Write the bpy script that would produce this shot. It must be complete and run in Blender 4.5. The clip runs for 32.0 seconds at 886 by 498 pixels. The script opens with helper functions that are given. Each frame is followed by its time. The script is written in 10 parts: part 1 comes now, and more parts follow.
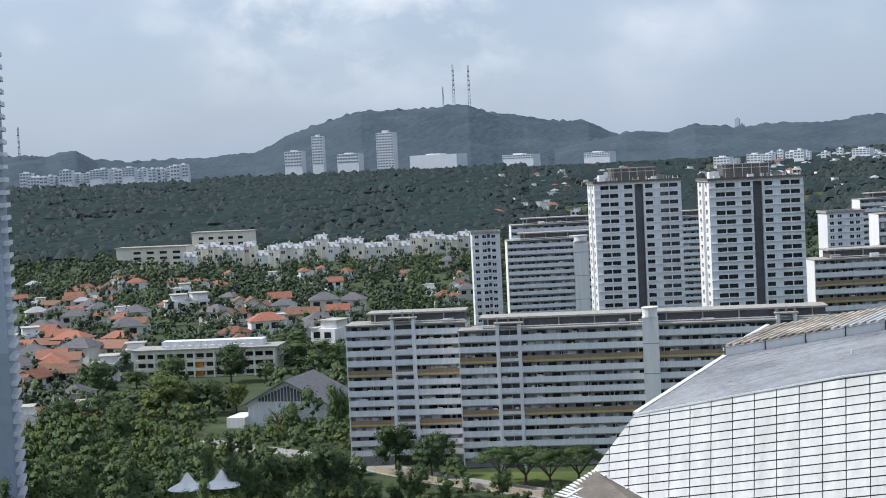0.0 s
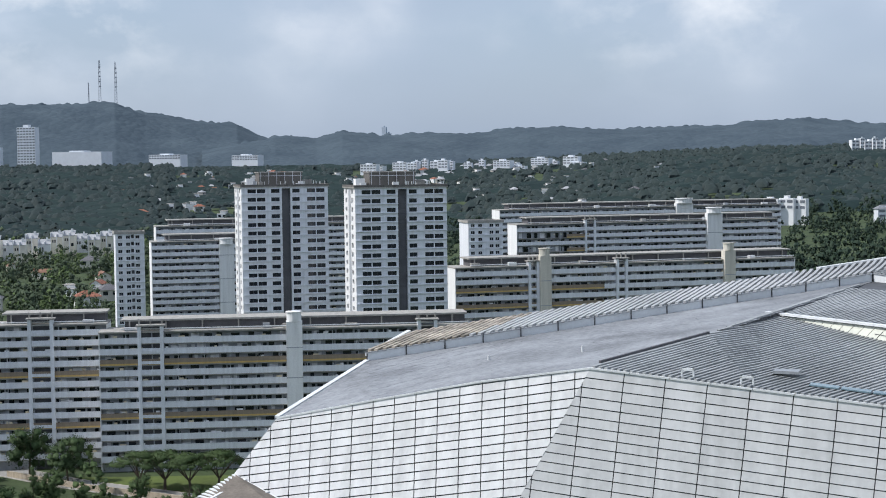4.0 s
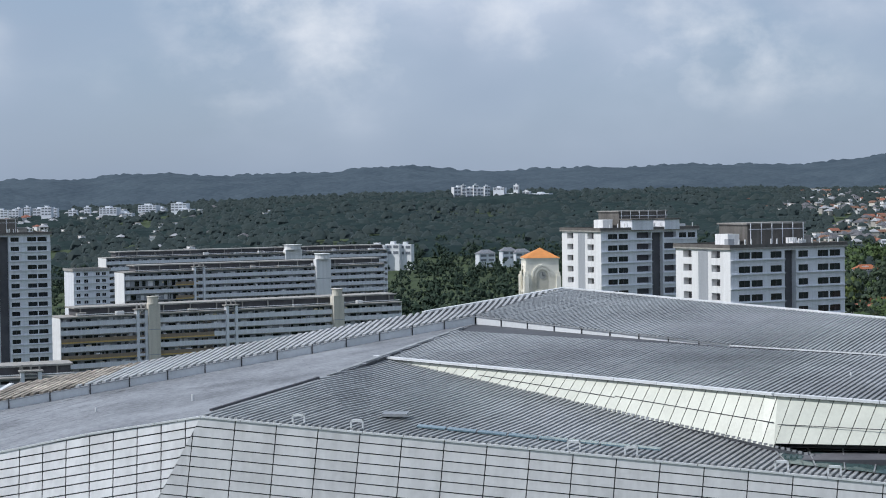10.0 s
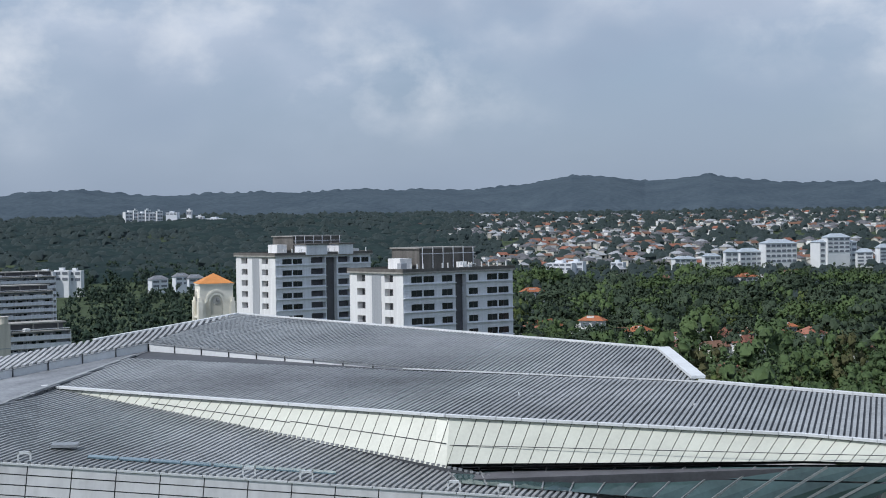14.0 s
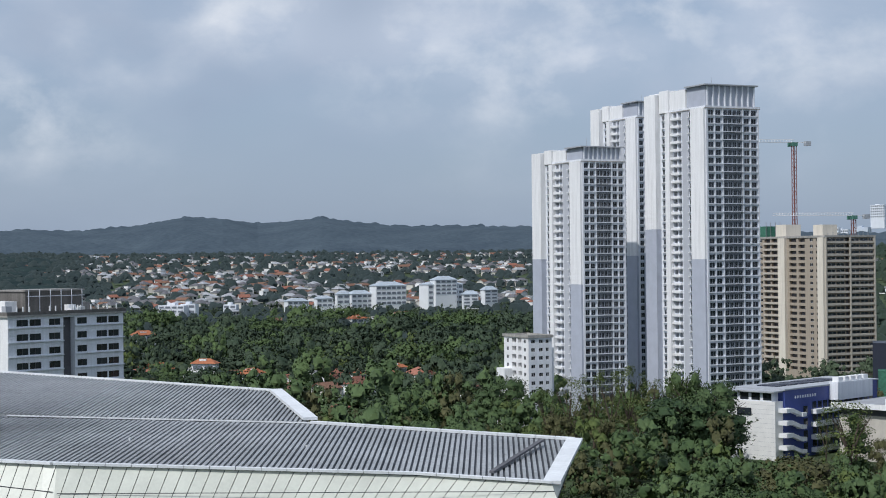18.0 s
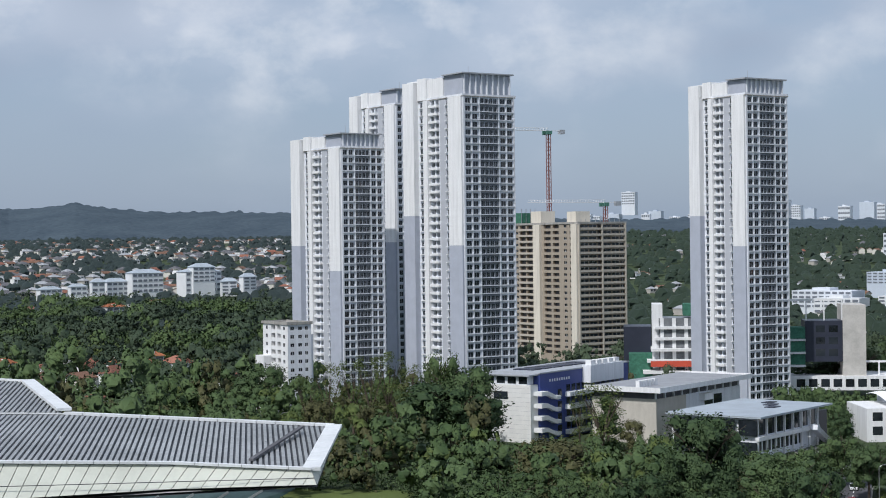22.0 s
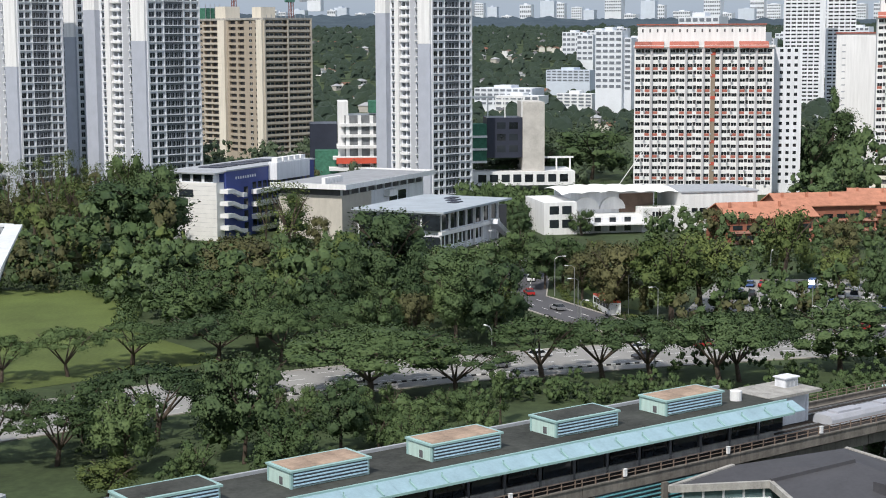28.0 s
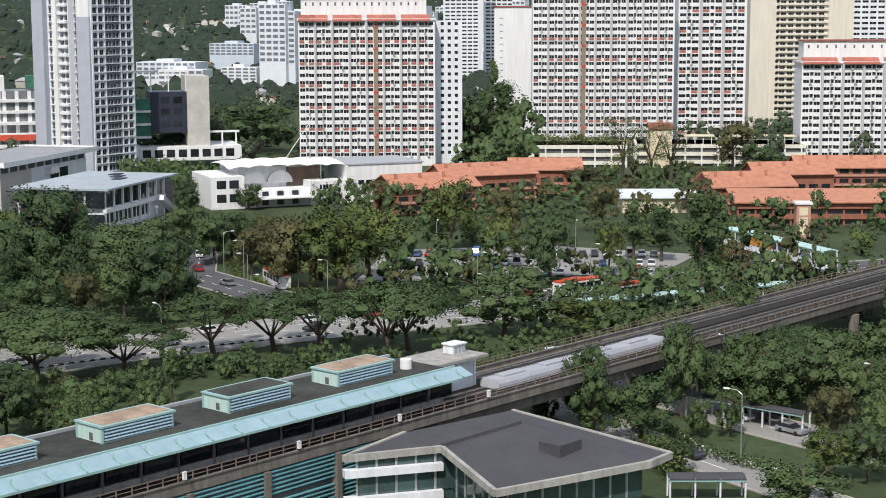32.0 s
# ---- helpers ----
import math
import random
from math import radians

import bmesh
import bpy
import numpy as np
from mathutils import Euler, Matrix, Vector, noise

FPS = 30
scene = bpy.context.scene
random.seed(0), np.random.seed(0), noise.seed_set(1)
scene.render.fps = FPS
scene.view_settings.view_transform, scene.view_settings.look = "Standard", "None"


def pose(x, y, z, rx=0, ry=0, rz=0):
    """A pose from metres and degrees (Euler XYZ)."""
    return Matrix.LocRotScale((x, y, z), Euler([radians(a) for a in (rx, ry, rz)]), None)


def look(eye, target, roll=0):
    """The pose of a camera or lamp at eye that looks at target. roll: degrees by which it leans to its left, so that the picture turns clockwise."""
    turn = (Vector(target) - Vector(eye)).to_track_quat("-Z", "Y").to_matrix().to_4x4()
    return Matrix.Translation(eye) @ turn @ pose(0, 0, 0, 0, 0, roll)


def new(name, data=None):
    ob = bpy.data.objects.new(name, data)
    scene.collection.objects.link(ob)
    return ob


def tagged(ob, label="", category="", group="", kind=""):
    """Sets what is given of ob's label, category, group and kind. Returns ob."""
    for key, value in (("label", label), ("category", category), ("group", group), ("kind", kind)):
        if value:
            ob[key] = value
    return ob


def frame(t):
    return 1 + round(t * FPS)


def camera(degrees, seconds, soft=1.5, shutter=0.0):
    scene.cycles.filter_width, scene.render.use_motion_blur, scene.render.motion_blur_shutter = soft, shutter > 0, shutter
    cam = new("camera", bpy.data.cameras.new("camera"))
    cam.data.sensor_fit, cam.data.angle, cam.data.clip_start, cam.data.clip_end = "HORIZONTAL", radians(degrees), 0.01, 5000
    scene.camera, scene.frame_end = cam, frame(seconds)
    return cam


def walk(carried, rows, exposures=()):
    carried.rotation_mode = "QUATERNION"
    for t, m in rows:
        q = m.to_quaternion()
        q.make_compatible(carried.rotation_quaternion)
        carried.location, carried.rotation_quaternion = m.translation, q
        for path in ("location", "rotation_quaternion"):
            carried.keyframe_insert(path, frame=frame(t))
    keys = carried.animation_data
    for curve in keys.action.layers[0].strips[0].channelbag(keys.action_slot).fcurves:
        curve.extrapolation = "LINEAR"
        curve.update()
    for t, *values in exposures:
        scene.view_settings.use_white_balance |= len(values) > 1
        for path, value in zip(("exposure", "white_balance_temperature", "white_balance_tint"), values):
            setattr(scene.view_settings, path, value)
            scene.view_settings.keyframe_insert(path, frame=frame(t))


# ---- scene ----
EYE = (0.0, 0.0, 58.0)
cam = camera(29.94, 32.0, 1.0)
# seconds, heading clockwise from north, tilt and lean in degrees
PATH = [
    (0, 0.000, -2.886, -2.715), (0.5, 1.302, -3.345, -2.518), (1, 2.971, -3.813, -2.199),
    (1.5, 4.136, -3.735, -2.089), (2, 5.870, -3.453, -2.063), (2.5, 7.605, -3.599, -1.922),
    (3, 9.381, -2.933, -1.746), (3.5, 10.452, -3.187, -1.269), (4, 12.215, -3.121, -0.714),
    (4.5, 14.179, -2.830, -0.422), (6.5, 17.981, -2.281, -0.889), (7, 18.587, -2.323, -0.891),
    (7.5, 19.207, -2.286, -0.826), (8, 20.439, -2.320, -0.806), (8.5, 21.870, -2.529, -0.756),
    (9, 23.511, -2.639, -0.683), (9.5, 24.805, -2.227, -0.720), (10, 25.689, -1.680, -0.777),
    (10.5, 27.252, -1.221, -0.714), (11, 28.887, -1.242, -0.623), (11.5, 30.338, -1.282, -0.615),
    (12, 31.509, -1.130, -0.676), (12.5, 32.934, -1.006, -0.719), (13, 34.253, -0.933, -0.763),
    (13.5, 35.483, -0.947, -0.805), (14, 36.929, -0.971, -0.812), (14.5, 39.652, -0.813, -0.713),
    (16.5, 45.156, 0.082, -1.107), (17, 46.210, 0.209, -1.107), (17.5, 48.072, 0.292, -0.981),
    (18, 50.272, 0.326, -0.618), (18.5, 51.551, 0.191, -0.562), (19, 52.503, 0.183, -0.636),
    (19.5, 53.724, 0.011, -0.617), (20, 54.495, -0.114, -0.601), (20.5, 55.043, -0.189, -0.650),
    (21, 55.894, -0.252, -0.769), (21.5, 57.210, -0.307, -0.809), (22, 58.583, -0.235, -0.753),
    (22.5, 59.976, -0.151, -0.824), (23, 61.020, -0.187, -0.872), (23.5, 61.972, -0.003, -1.069),
    (24, 62.773, 0.116, -1.145), (24.5, 63.447, 0.131, -1.178), (26.5, 59.293, -2.144, -1.217),
    (27, 61.588, -4.580, -0.405), (27.5, 65.546, -7.639, -0.601), (28, 69.345, -7.335, -0.296),
    (28.5, 70.417, -7.159, -0.243), (29, 70.894, -7.558, -0.249), (29.5, 73.562, -7.766, -0.290),
    (30, 75.216, -7.880, -0.155), (30.5, 76.639, -8.045, -0.174), (31, 77.972, -8.203, -0.256),
    (31.5, 79.809, -8.179, -0.202), (32, 80.862, -8.295, -0.197),
]


def aim(heading, tilt):
    a, e = radians(heading), radians(tilt)
    return (EYE[0] + 100 * math.sin(a) * math.cos(e), EYE[1] + 100 * math.cos(a) * math.cos(e), EYE[2] + 100 * math.sin(e))


walk(cam, [(t, look(EYE, aim(h, e), r)) for t, h, e, r in PATH], exposures=[(0.0, 0.42, 6600, 10), (4.0, 0.33, 6550, 10), (9.0, 0.06, 6350, 10), (14.0, -0.06, 6300, 10), (24.0, 0.0, 6450, 10), (26.5, 0.0, 6500, 10), (28.0, 0.3, 6900, 10), (32.0, 0.27, 6950, 10)])

# ---- world and light ----
SUN_HEADING, SUN_HEIGHT = 276.0, 49.0
sky = bpy.data.worlds.new("sky")
scene.world = sky
sky.use_nodes = True
nt = sky.node_tree
nt.nodes.clear()


def node(tree, kind, **values):
    n = tree.nodes.new(kind)
    for k, v in values.items():
        n.inputs[k.replace("_", " ")].default_value = v
    return n


w_out = nt.nodes.new("ShaderNodeOutputWorld")
w_bg = node(nt, "ShaderNodeBackground", Strength=1.0)
w_sky = nt.nodes.new("ShaderNodeTexSky")
w_sky.sky_type, w_sky.sun_disc = "NISHITA", False
w_sky.sun_elevation, w_sky.sun_rotation = radians(SUN_HEIGHT), radians(SUN_HEADING)
w_sky.air_density, w_sky.dust_density, w_sky.ozone_density = 1.0, 2.0, 1.0
w_str = nt.nodes.new("ShaderNodeVectorMath")
w_str.operation = "SCALE"
w_str.inputs["Scale"].default_value = 0.12
nt.links.new(w_sky.outputs[0], w_str.inputs[0])
w_co = nt.nodes.new("ShaderNodeTexCoord")
w_map = nt.nodes.new("ShaderNodeMapping")
w_map.inputs["Scale"].default_value = (1.0, 1.0, 2.1)
nt.links.new(w_co.outputs["Generated"], w_map.inputs["Vector"])
w_n1 = node(nt, "ShaderNodeTexNoise", Scale=5.5, Detail=9.0, Roughness=0.55, Distortion=0.2)
w_n2 = node(nt, "ShaderNodeTexNoise", Scale=17.0, Detail=12.0, Roughness=0.56, Distortion=0.1)
w_n3 = node(nt, "ShaderNodeTexNoise", Scale=4.2, Detail=3.0, Roughness=0.5)
w_map2 = nt.nodes.new("ShaderNodeMapping")
w_map2.inputs["Scale"].default_value, w_map2.inputs["Location"].default_value = (1.0, 1.0, 1.45), (0.37, 0.0, 0.1)
nt.links.new(w_co.outputs["Generated"], w_map2.inputs["Vector"])
nt.links.new(w_map.outputs[0], w_n1.inputs["Vector"])
for n in (w_n2, w_n3):
    nt.links.new(w_map2.outputs[0], n.inputs["Vector"])


def ramp_between(source, a, b, low=(0, 0, 0, 1), high=(1, 1, 1, 1)):
    r = nt.nodes.new("ShaderNodeValToRGB")
    r.color_ramp.elements[0].position, r.color_ramp.elements[1].position = a, b
    r.color_ramp.elements[0].color, r.color_ramp.elements[1].color = low, high
    nt.links.new(source, r.inputs[0])
    return r.outputs[0]


def times(a, b):
    n = nt.nodes.new("ShaderNodeMath")
    n.operation = "MULTIPLY"
    nt.links.new(a, n.inputs[0])
    nt.links.new(b, n.inputs[1])
    return n.outputs[0]


def over(share, low, high):
    n = nt.nodes.new("ShaderNodeMixRGB")
    for k, v in enumerate((share, low, high)):
        if isinstance(v, (tuple, float)):
            n.inputs[k].default_value = v
        else:
            nt.links.new(v, n.inputs[k])
    return n.outputs[0]


w_sep = nt.nodes.new("ShaderNodeSeparateXYZ")
nt.links.new(w_co.outputs["Generated"], w_sep.inputs[0])


def rising(a, b, low, high):
    n = nt.nodes.new("ShaderNodeMapRange")
    n.inputs["From Min"].default_value, n.inputs["From Max"].default_value = a, b
    n.inputs["To Min"].default_value, n.inputs["To Max"].default_value = low, high
    nt.links.new(w_sep.outputs["Z"], n.inputs["Value"])
    return n.outputs[0]


veil = over(0.70, w_str.outputs[0], (0.33, 0.425, 0.585, 1))  # thin humid veil
# a high grey sheet with pale breaks, thinning towards the horizon
sheet_tone = ramp_between(w_n3.outputs[0], 0.38, 0.62, (0.35, 0.425, 0.55, 1), (0.58, 0.65, 0.77, 1))
sheet_share = times(ramp_between(w_n1.outputs[0], 0.38, 0.62), rising(0.02, 0.13, 0.22, 0.95))
layer = over(sheet_share, veil, sheet_tone)
# broken cumulus, bright where it is thick
puff = times(times(ramp_between(w_n2.outputs[0], 0.46, 0.76), ramp_between(w_n3.outputs[0], 0.42, 0.56)), rising(0.035, 0.085, 0.0, 0.8))
w_mix = nt.nodes.new("ShaderNodeMixRGB")
nt.links.new(puff, w_mix.inputs[0])
nt.links.new(layer, w_mix.inputs[1])
w_mix.inputs[2].default_value = (0.80, 0.83, 0.88, 1)
nt.links.new(w_mix.outputs[0], w_bg.inputs[0])
nt.links.new(w_bg.outputs[0], w_out.inputs[0])

sun = new("sun", bpy.data.lights.new("sun", "SUN"))
sun.data.energy, sun.data.angle, sun.data.color = 3.1, radians(0.8), (1.0, 0.978, 0.955)
sa, se = radians(SUN_HEADING), radians(SUN_HEIGHT)
sun.matrix_world = look((math.sin(sa) * math.cos(se) * 300, math.cos(sa) * math.cos(se) * 300, 300 * math.sin(se)), (0, 0, 0))

# ---- materials ----
MATS = {}


def mat(name, color, rough=0.7, vary=0.12, scale=0.4, fine=6.0, bump=0.15, metal=0.0, rand=0.0, streak=0.0, spec=0.3):
    """A surface with broad stains, fine grain and bump; rand varies it from piece to piece, streak draws rain marks down it."""
    if name in MATS:
        return MATS[name]
    m = bpy.data.materials.new(name)
    m.use_nodes = True
    t = m.node_tree
    b = t.nodes["Principled BSDF"]
    b.inputs["Roughness"].default_value, b.inputs["Metallic"].default_value = rough, metal
    b.inputs["Specular IOR Level"].default_value = spec
    co = t.nodes.new("ShaderNodeTexCoord")
    big = node(t, "ShaderNodeTexNoise", Scale=scale, Detail=4.0, Roughness=0.6)
    small = node(t, "ShaderNodeTexNoise", Scale=fine, Detail=3.0, Roughness=0.65)
    t.links.new(co.outputs["Object"], small.inputs["Vector"])
    if streak:
        mp = t.nodes.new("ShaderNodeMapping")
        mp.inputs["Scale"].default_value = (3.0, 3.0, 0.22)
        t.links.new(co.outputs["Object"], mp.inputs["Vector"])
        t.links.new(mp.outputs[0], big.inputs["Vector"])
    else:
        t.links.new(co.outputs["Object"], big.inputs["Vector"])
    add = t.nodes.new("ShaderNodeMath")
    add.operation = "ADD"
    t.links.new(big.outputs[0], add.inputs[0])
    half = t.nodes.new("ShaderNodeMath")
    half.operation = "MULTIPLY"
    half.inputs[1].default_value = 0.6
    t.links.new(small.outputs[0], half.inputs[0])
    t.links.new(half.outputs[0], add.inputs[1])
    last = add
    if rand:
        oi = t.nodes.new("ShaderNodeObjectInfo")
        rm = t.nodes.new("ShaderNodeMath")
        rm.operation = "MULTIPLY_ADD"
        rm.inputs[1].default_value, rm.inputs[2].default_value = rand, -rand / 2
        t.links.new(oi.outputs["Random"], rm.inputs[0])
        ad2 = t.nodes.new("ShaderNodeMath")
        ad2.operation = "ADD"
        t.links.new(add.outputs[0], ad2.inputs[0])
        t.links.new(rm.outputs[0], ad2.inputs[1])
        last = ad2
    ramp = t.nodes.new("ShaderNodeValToRGB")
    lo = [max(0.0, c * (1 - vary * 1.6)) for c in color]
    hi = [min(1.0, c * (1 + vary)) for c in color]
    ramp.color_ramp.elements[0].position, ramp.color_ramp.elements[1].position = 0.5, 1.05 if not rand else 1.0
    ramp.color_ramp.elements[0].position = 0.45
    ramp.color_ramp.elements[1].position = 1.0
    ramp.color_ramp.elements[0].color, ramp.color_ramp.elements[1].color = (*lo, 1), (*hi, 1)
    t.links.new(last.outputs[0], ramp.inputs[0])
    t.links.new(ramp.outputs[0], b.inputs["Base Color"])
    if bump:
        bp = node(t, "ShaderNodeBump", Strength=bump, Distance=0.05)
        t.links.new(small.outputs[0], bp.inputs["Height"])
        t.links.new(bp.outputs[0], b.inputs["Normal"])
    MATS[name] = m
    return m


def leafy(name, dark, light, far=False):
    """Foliage: each clump takes its own tone between two greens, light passes through a little."""
    if name in MATS:
        return MATS[name]
    m = bpy.data.materials.new(name)
    m.use_nodes = True
    t = m.node_tree
    b = t.nodes["Principled BSDF"]
    b.inputs["Roughness"].default_value = 0.65
    b.inputs["Specular IOR Level"].default_value = 0.15
    ge = t.nodes.new("ShaderNodeNewGeometry")
    oi = t.nodes.new("ShaderNodeObjectInfo")
    co = t.nodes.new("ShaderNodeTexCoord")
    ns = node(t, "ShaderNodeTexNoise", Scale=0.25 if not far else 0.02, Detail=3.0)
    t.links.new(co.outputs["Object"], ns.inputs["Vector"])
    a1 = t.nodes.new("ShaderNodeMath")
    a1.operation = "MULTIPLY_ADD"
    a1.inputs[1].default_value = 0.32 if not far else 0.12
    t.links.new(ge.outputs["Random Per Island"], a1.inputs[0])
    a2 = t.nodes.new("ShaderNodeMath")
    a2.operation = "MULTIPLY_ADD"
    a2.inputs[1].default_value, a2.inputs[2].default_value = 0.5, -0.14
    t.links.new(oi.outputs["Random"], a2.inputs[0])
    t.links.new(a2.outputs[0], a1.inputs[2])
    a3 = t.nodes.new("ShaderNodeMath")
    a3.operation = "ADD"
    t.links.new(a1.outputs[0], a3.inputs[0])
    a4 = t.nodes.new("ShaderNodeMath")
    a4.operation = "MULTIPLY_ADD"
    a4.inputs[1].default_value, a4.inputs[2].default_value = 0.7, -0.2
    t.links.new(ns.outputs[0], a4.inputs[0])
    t.links.new(a4.outputs[0], a3.inputs[1])
    mx = t.nodes.new("ShaderNodeMixRGB")
    mx.inputs[1].default_value, mx.inputs[2].default_value = (*dark, 1), (*light, 1)
    t.links.new(a3.outputs[0], mx.inputs[0])
    t.links.new(mx.outputs[0], b.inputs["Base Color"])
    MATS[name] = m
    return m


def glass_mat(name, color, rough=0.08):
    if name in MATS:
        return MATS[name]
    m = mat(name, color, rough=rough, vary=0.35, scale=0.5, fine=1.2, bump=0.0, rand=0.5, spec=0.6)
    return m


# ---- building tools ----
class Geo:
    """A mesh in the making: boxes, quads and prisms, each with a material slot."""

    def __init__(self):
        self.v, self.f, self.m = [], [], []

    def face(self, pts, slot=0):
        k = len(self.v)
        self.v.extend([tuple(p) for p in pts])
        self.f.append(tuple(range(k, k + len(pts))))
        self.m.append(slot)

    def box(self, x0, y0, z0, x1, y1, z1, slot=0, turn=None):
        k = len(self.v)
        pts = [(x0, y0, z0), (x1, y0, z0), (x1, y1, z0), (x0, y1, z0), (x0, y0, z1), (x1, y0, z1), (x1, y1, z1), (x0, y1, z1)]
        self.v.extend(pts if turn is None else [tuple(turn @ Vector(p)) for p in pts])
        for q in ((3, 2, 1, 0), (4, 5, 6, 7), (0, 1, 5, 4), (1, 2, 6, 5), (2, 3, 7, 6), (3, 0, 4, 7)):
            self.f.append(tuple(k + i for i in q))
            self.m.append(slot)

    def beam(self, a, b, w, h, slot=0):
        """A bar of section w by h from a to b."""
        a, b = Vector(a), Vector(b)
        d = b - a
        q = d.to_track_quat("X", "Z").to_matrix().to_4x4()
        self.box(0, -w / 2, -h / 2, d.length, w / 2, h / 2, slot, Matrix.Translation(a) @ q)

    def prism(self, poly, z0, z1, slot=0):
        n, k = len(poly), len(self.v)
        self.v.extend([(x, y, z0) for x, y in poly] + [(x, y, z1) for x, y in poly])
        self.f.append(tuple(k + i for i in reversed(range(n))))
        self.f.append(tuple(k + n + i for i in range(n)))
        self.m += [slot, slot]
        for i in range(n):
            j = (i + 1) % n
            self.f.append((k + i, k + j, k + n + j, k + n + i))
            self.m.append(slot)

    def tube(self, a, b, ra, rb, sides=6, slot=0):
        a, b = Vector(a), Vector(b)
        q = (b - a).to_track_quat("Z", "Y").to_matrix()
        k = len(self.v)
        for c, r in ((a, ra), (b, rb)):
            for i in range(sides):
                w = math.tau * i / sides
                self.v.append(tuple(c + q @ Vector((r * math.cos(w), r * math.sin(w), 0))))
        for i in range(sides):
            j = (i + 1) % sides
            self.f.append((k + i, k + j, k + sides + j, k + sides + i))
            self.m.append(slot)
        self.f.append(tuple(k + sides + i for i in range(sides)))
        self.m.append(slot)

    def slab(self, pts, thick, slot=0):
        """A flat plate of any outline: pts round its upper face, in order."""
        n, k = len(pts), len(self.v)
        self.v.extend([tuple(p) for p in pts] + [(p[0], p[1], p[2] - thick) for p in pts])
        self.f.append(tuple(k + i for i in range(n)))
        self.f.append(tuple(k + n + i for i in reversed(range(n))))
        self.m += [slot, slot]
        for i in range(n):
            j = (i + 1) % n
            self.f.append((k + j, k + i, k + n + i, k + n + j))
            self.m.append(slot)

    def mesh(self, name, *materials):
        me = bpy.data.meshes.new(name)
        me.from_pydata(self.v, [], self.f)
        for m in materials:
            me.materials.append(m)
        if len(materials) > 1:
            me.polygons.foreach_set("material_index", self.m)
        me.update()
        return me


def part(name, geo, material, parent, label="", at=None, kind=""):
    """Links a mesh as one object under a thing or a part. geo: a Geo or a finished mesh to share."""
    ms = material if isinstance(material, (list, tuple)) else [material]
    me = geo if isinstance(geo, bpy.types.Mesh) else geo.mesh(name, *ms)
    ob = new(name, me)
    if parent is not None:
        ob.parent = parent
    if at is not None:
        ob.matrix_basis = at
    if label or kind:
        tagged(ob, label=label, kind=kind)
    return ob


def polar(heading, dist, z=0.0):
    a = radians(heading)
    return Vector((dist * math.sin(a), dist * math.cos(a), z))


def smooth(a, b, x):
    k = min(1.0, max(0.0, (x - a) / (b - a)))
    return k * k * (3 - 2 * k)


def ground_z(x, y):
    """The land: a valley some 19 m lower towards the north-west, level elsewhere, rising gently to the far suburbs."""
    h, d = math.degrees(math.atan2(x, y)), math.hypot(x, y)
    rise = 62.0 * smooth(1000, 2800, d)
    return rise - 19.0 * (1 - smooth(11.0, 26.0, h)) * smooth(150, 330, d) if h < 26 else rise


BUILT = []  # footprints: centre, unit axis, half sizes


def claim(p, ax, hx, hy):
    BUILT.append((p[0], p[1], ax[0], ax[1], hx, hy))


def is_free(x, y, r=0.0):
    for cx, cy, ax, ay, hx, hy in BUILT:
        dx, dy = x - cx, y - cy
        if abs(dx * ax + dy * ay) < hx + r and abs(-dx * ay + dy * ax) < hy + r:
            return False
    return True


def thing(name, label, category, heading, dist, facing, z=None, wide=0.0, deep=0.0, group="", kind=""):
    """An Empty at the front left foot of a thing whose front faces that heading; x runs to the right along the front, y to the back."""
    p = polar(heading, dist)
    p.z = ground_z(p.x, p.y) if z is None else z
    ob = new(name)
    ob.empty_display_size = 1.0
    ob.matrix_basis = Matrix.Translation(p) @ Matrix.Rotation(radians(180 - facing), 4, "Z")
    if wide:
        ux, uy = math.cos(radians(180 - facing)), math.sin(radians(180 - facing))
        c = (p.x + ux * wide / 2 - uy * deep / 2, p.y + uy * wide / 2 + ux * deep / 2)
        claim(c, (ux, uy), wide / 2, deep / 2)
    return tagged(ob, label, category, group, kind)


def span(heading_a, dist_a, heading_b, dist_b):
    """Width, facing of the line between two places, seen from its near side."""
    a, b = polar(heading_a, dist_a), polar(heading_b, dist_b)
    d = b - a
    return d.length, (math.degrees(math.atan2(d.x, d.y)) + 90) % 360


FRONT, LEFT, RIGHT = 0, 1, 2


def on_face(side, wide, deep):
    """Maps (along, inward, up) of a face of a block to the block's own axes."""
    if side == FRONT:
        return Matrix.Identity(4)
    if side == LEFT:  # runs from the back to the front
        return Matrix.Translation((0, deep, 0)) @ Matrix.Rotation(radians(-90), 4, "Z")
    return Matrix.Translation((wide, 0, 0)) @ Matrix.Rotation(radians(90), 4, "Z")


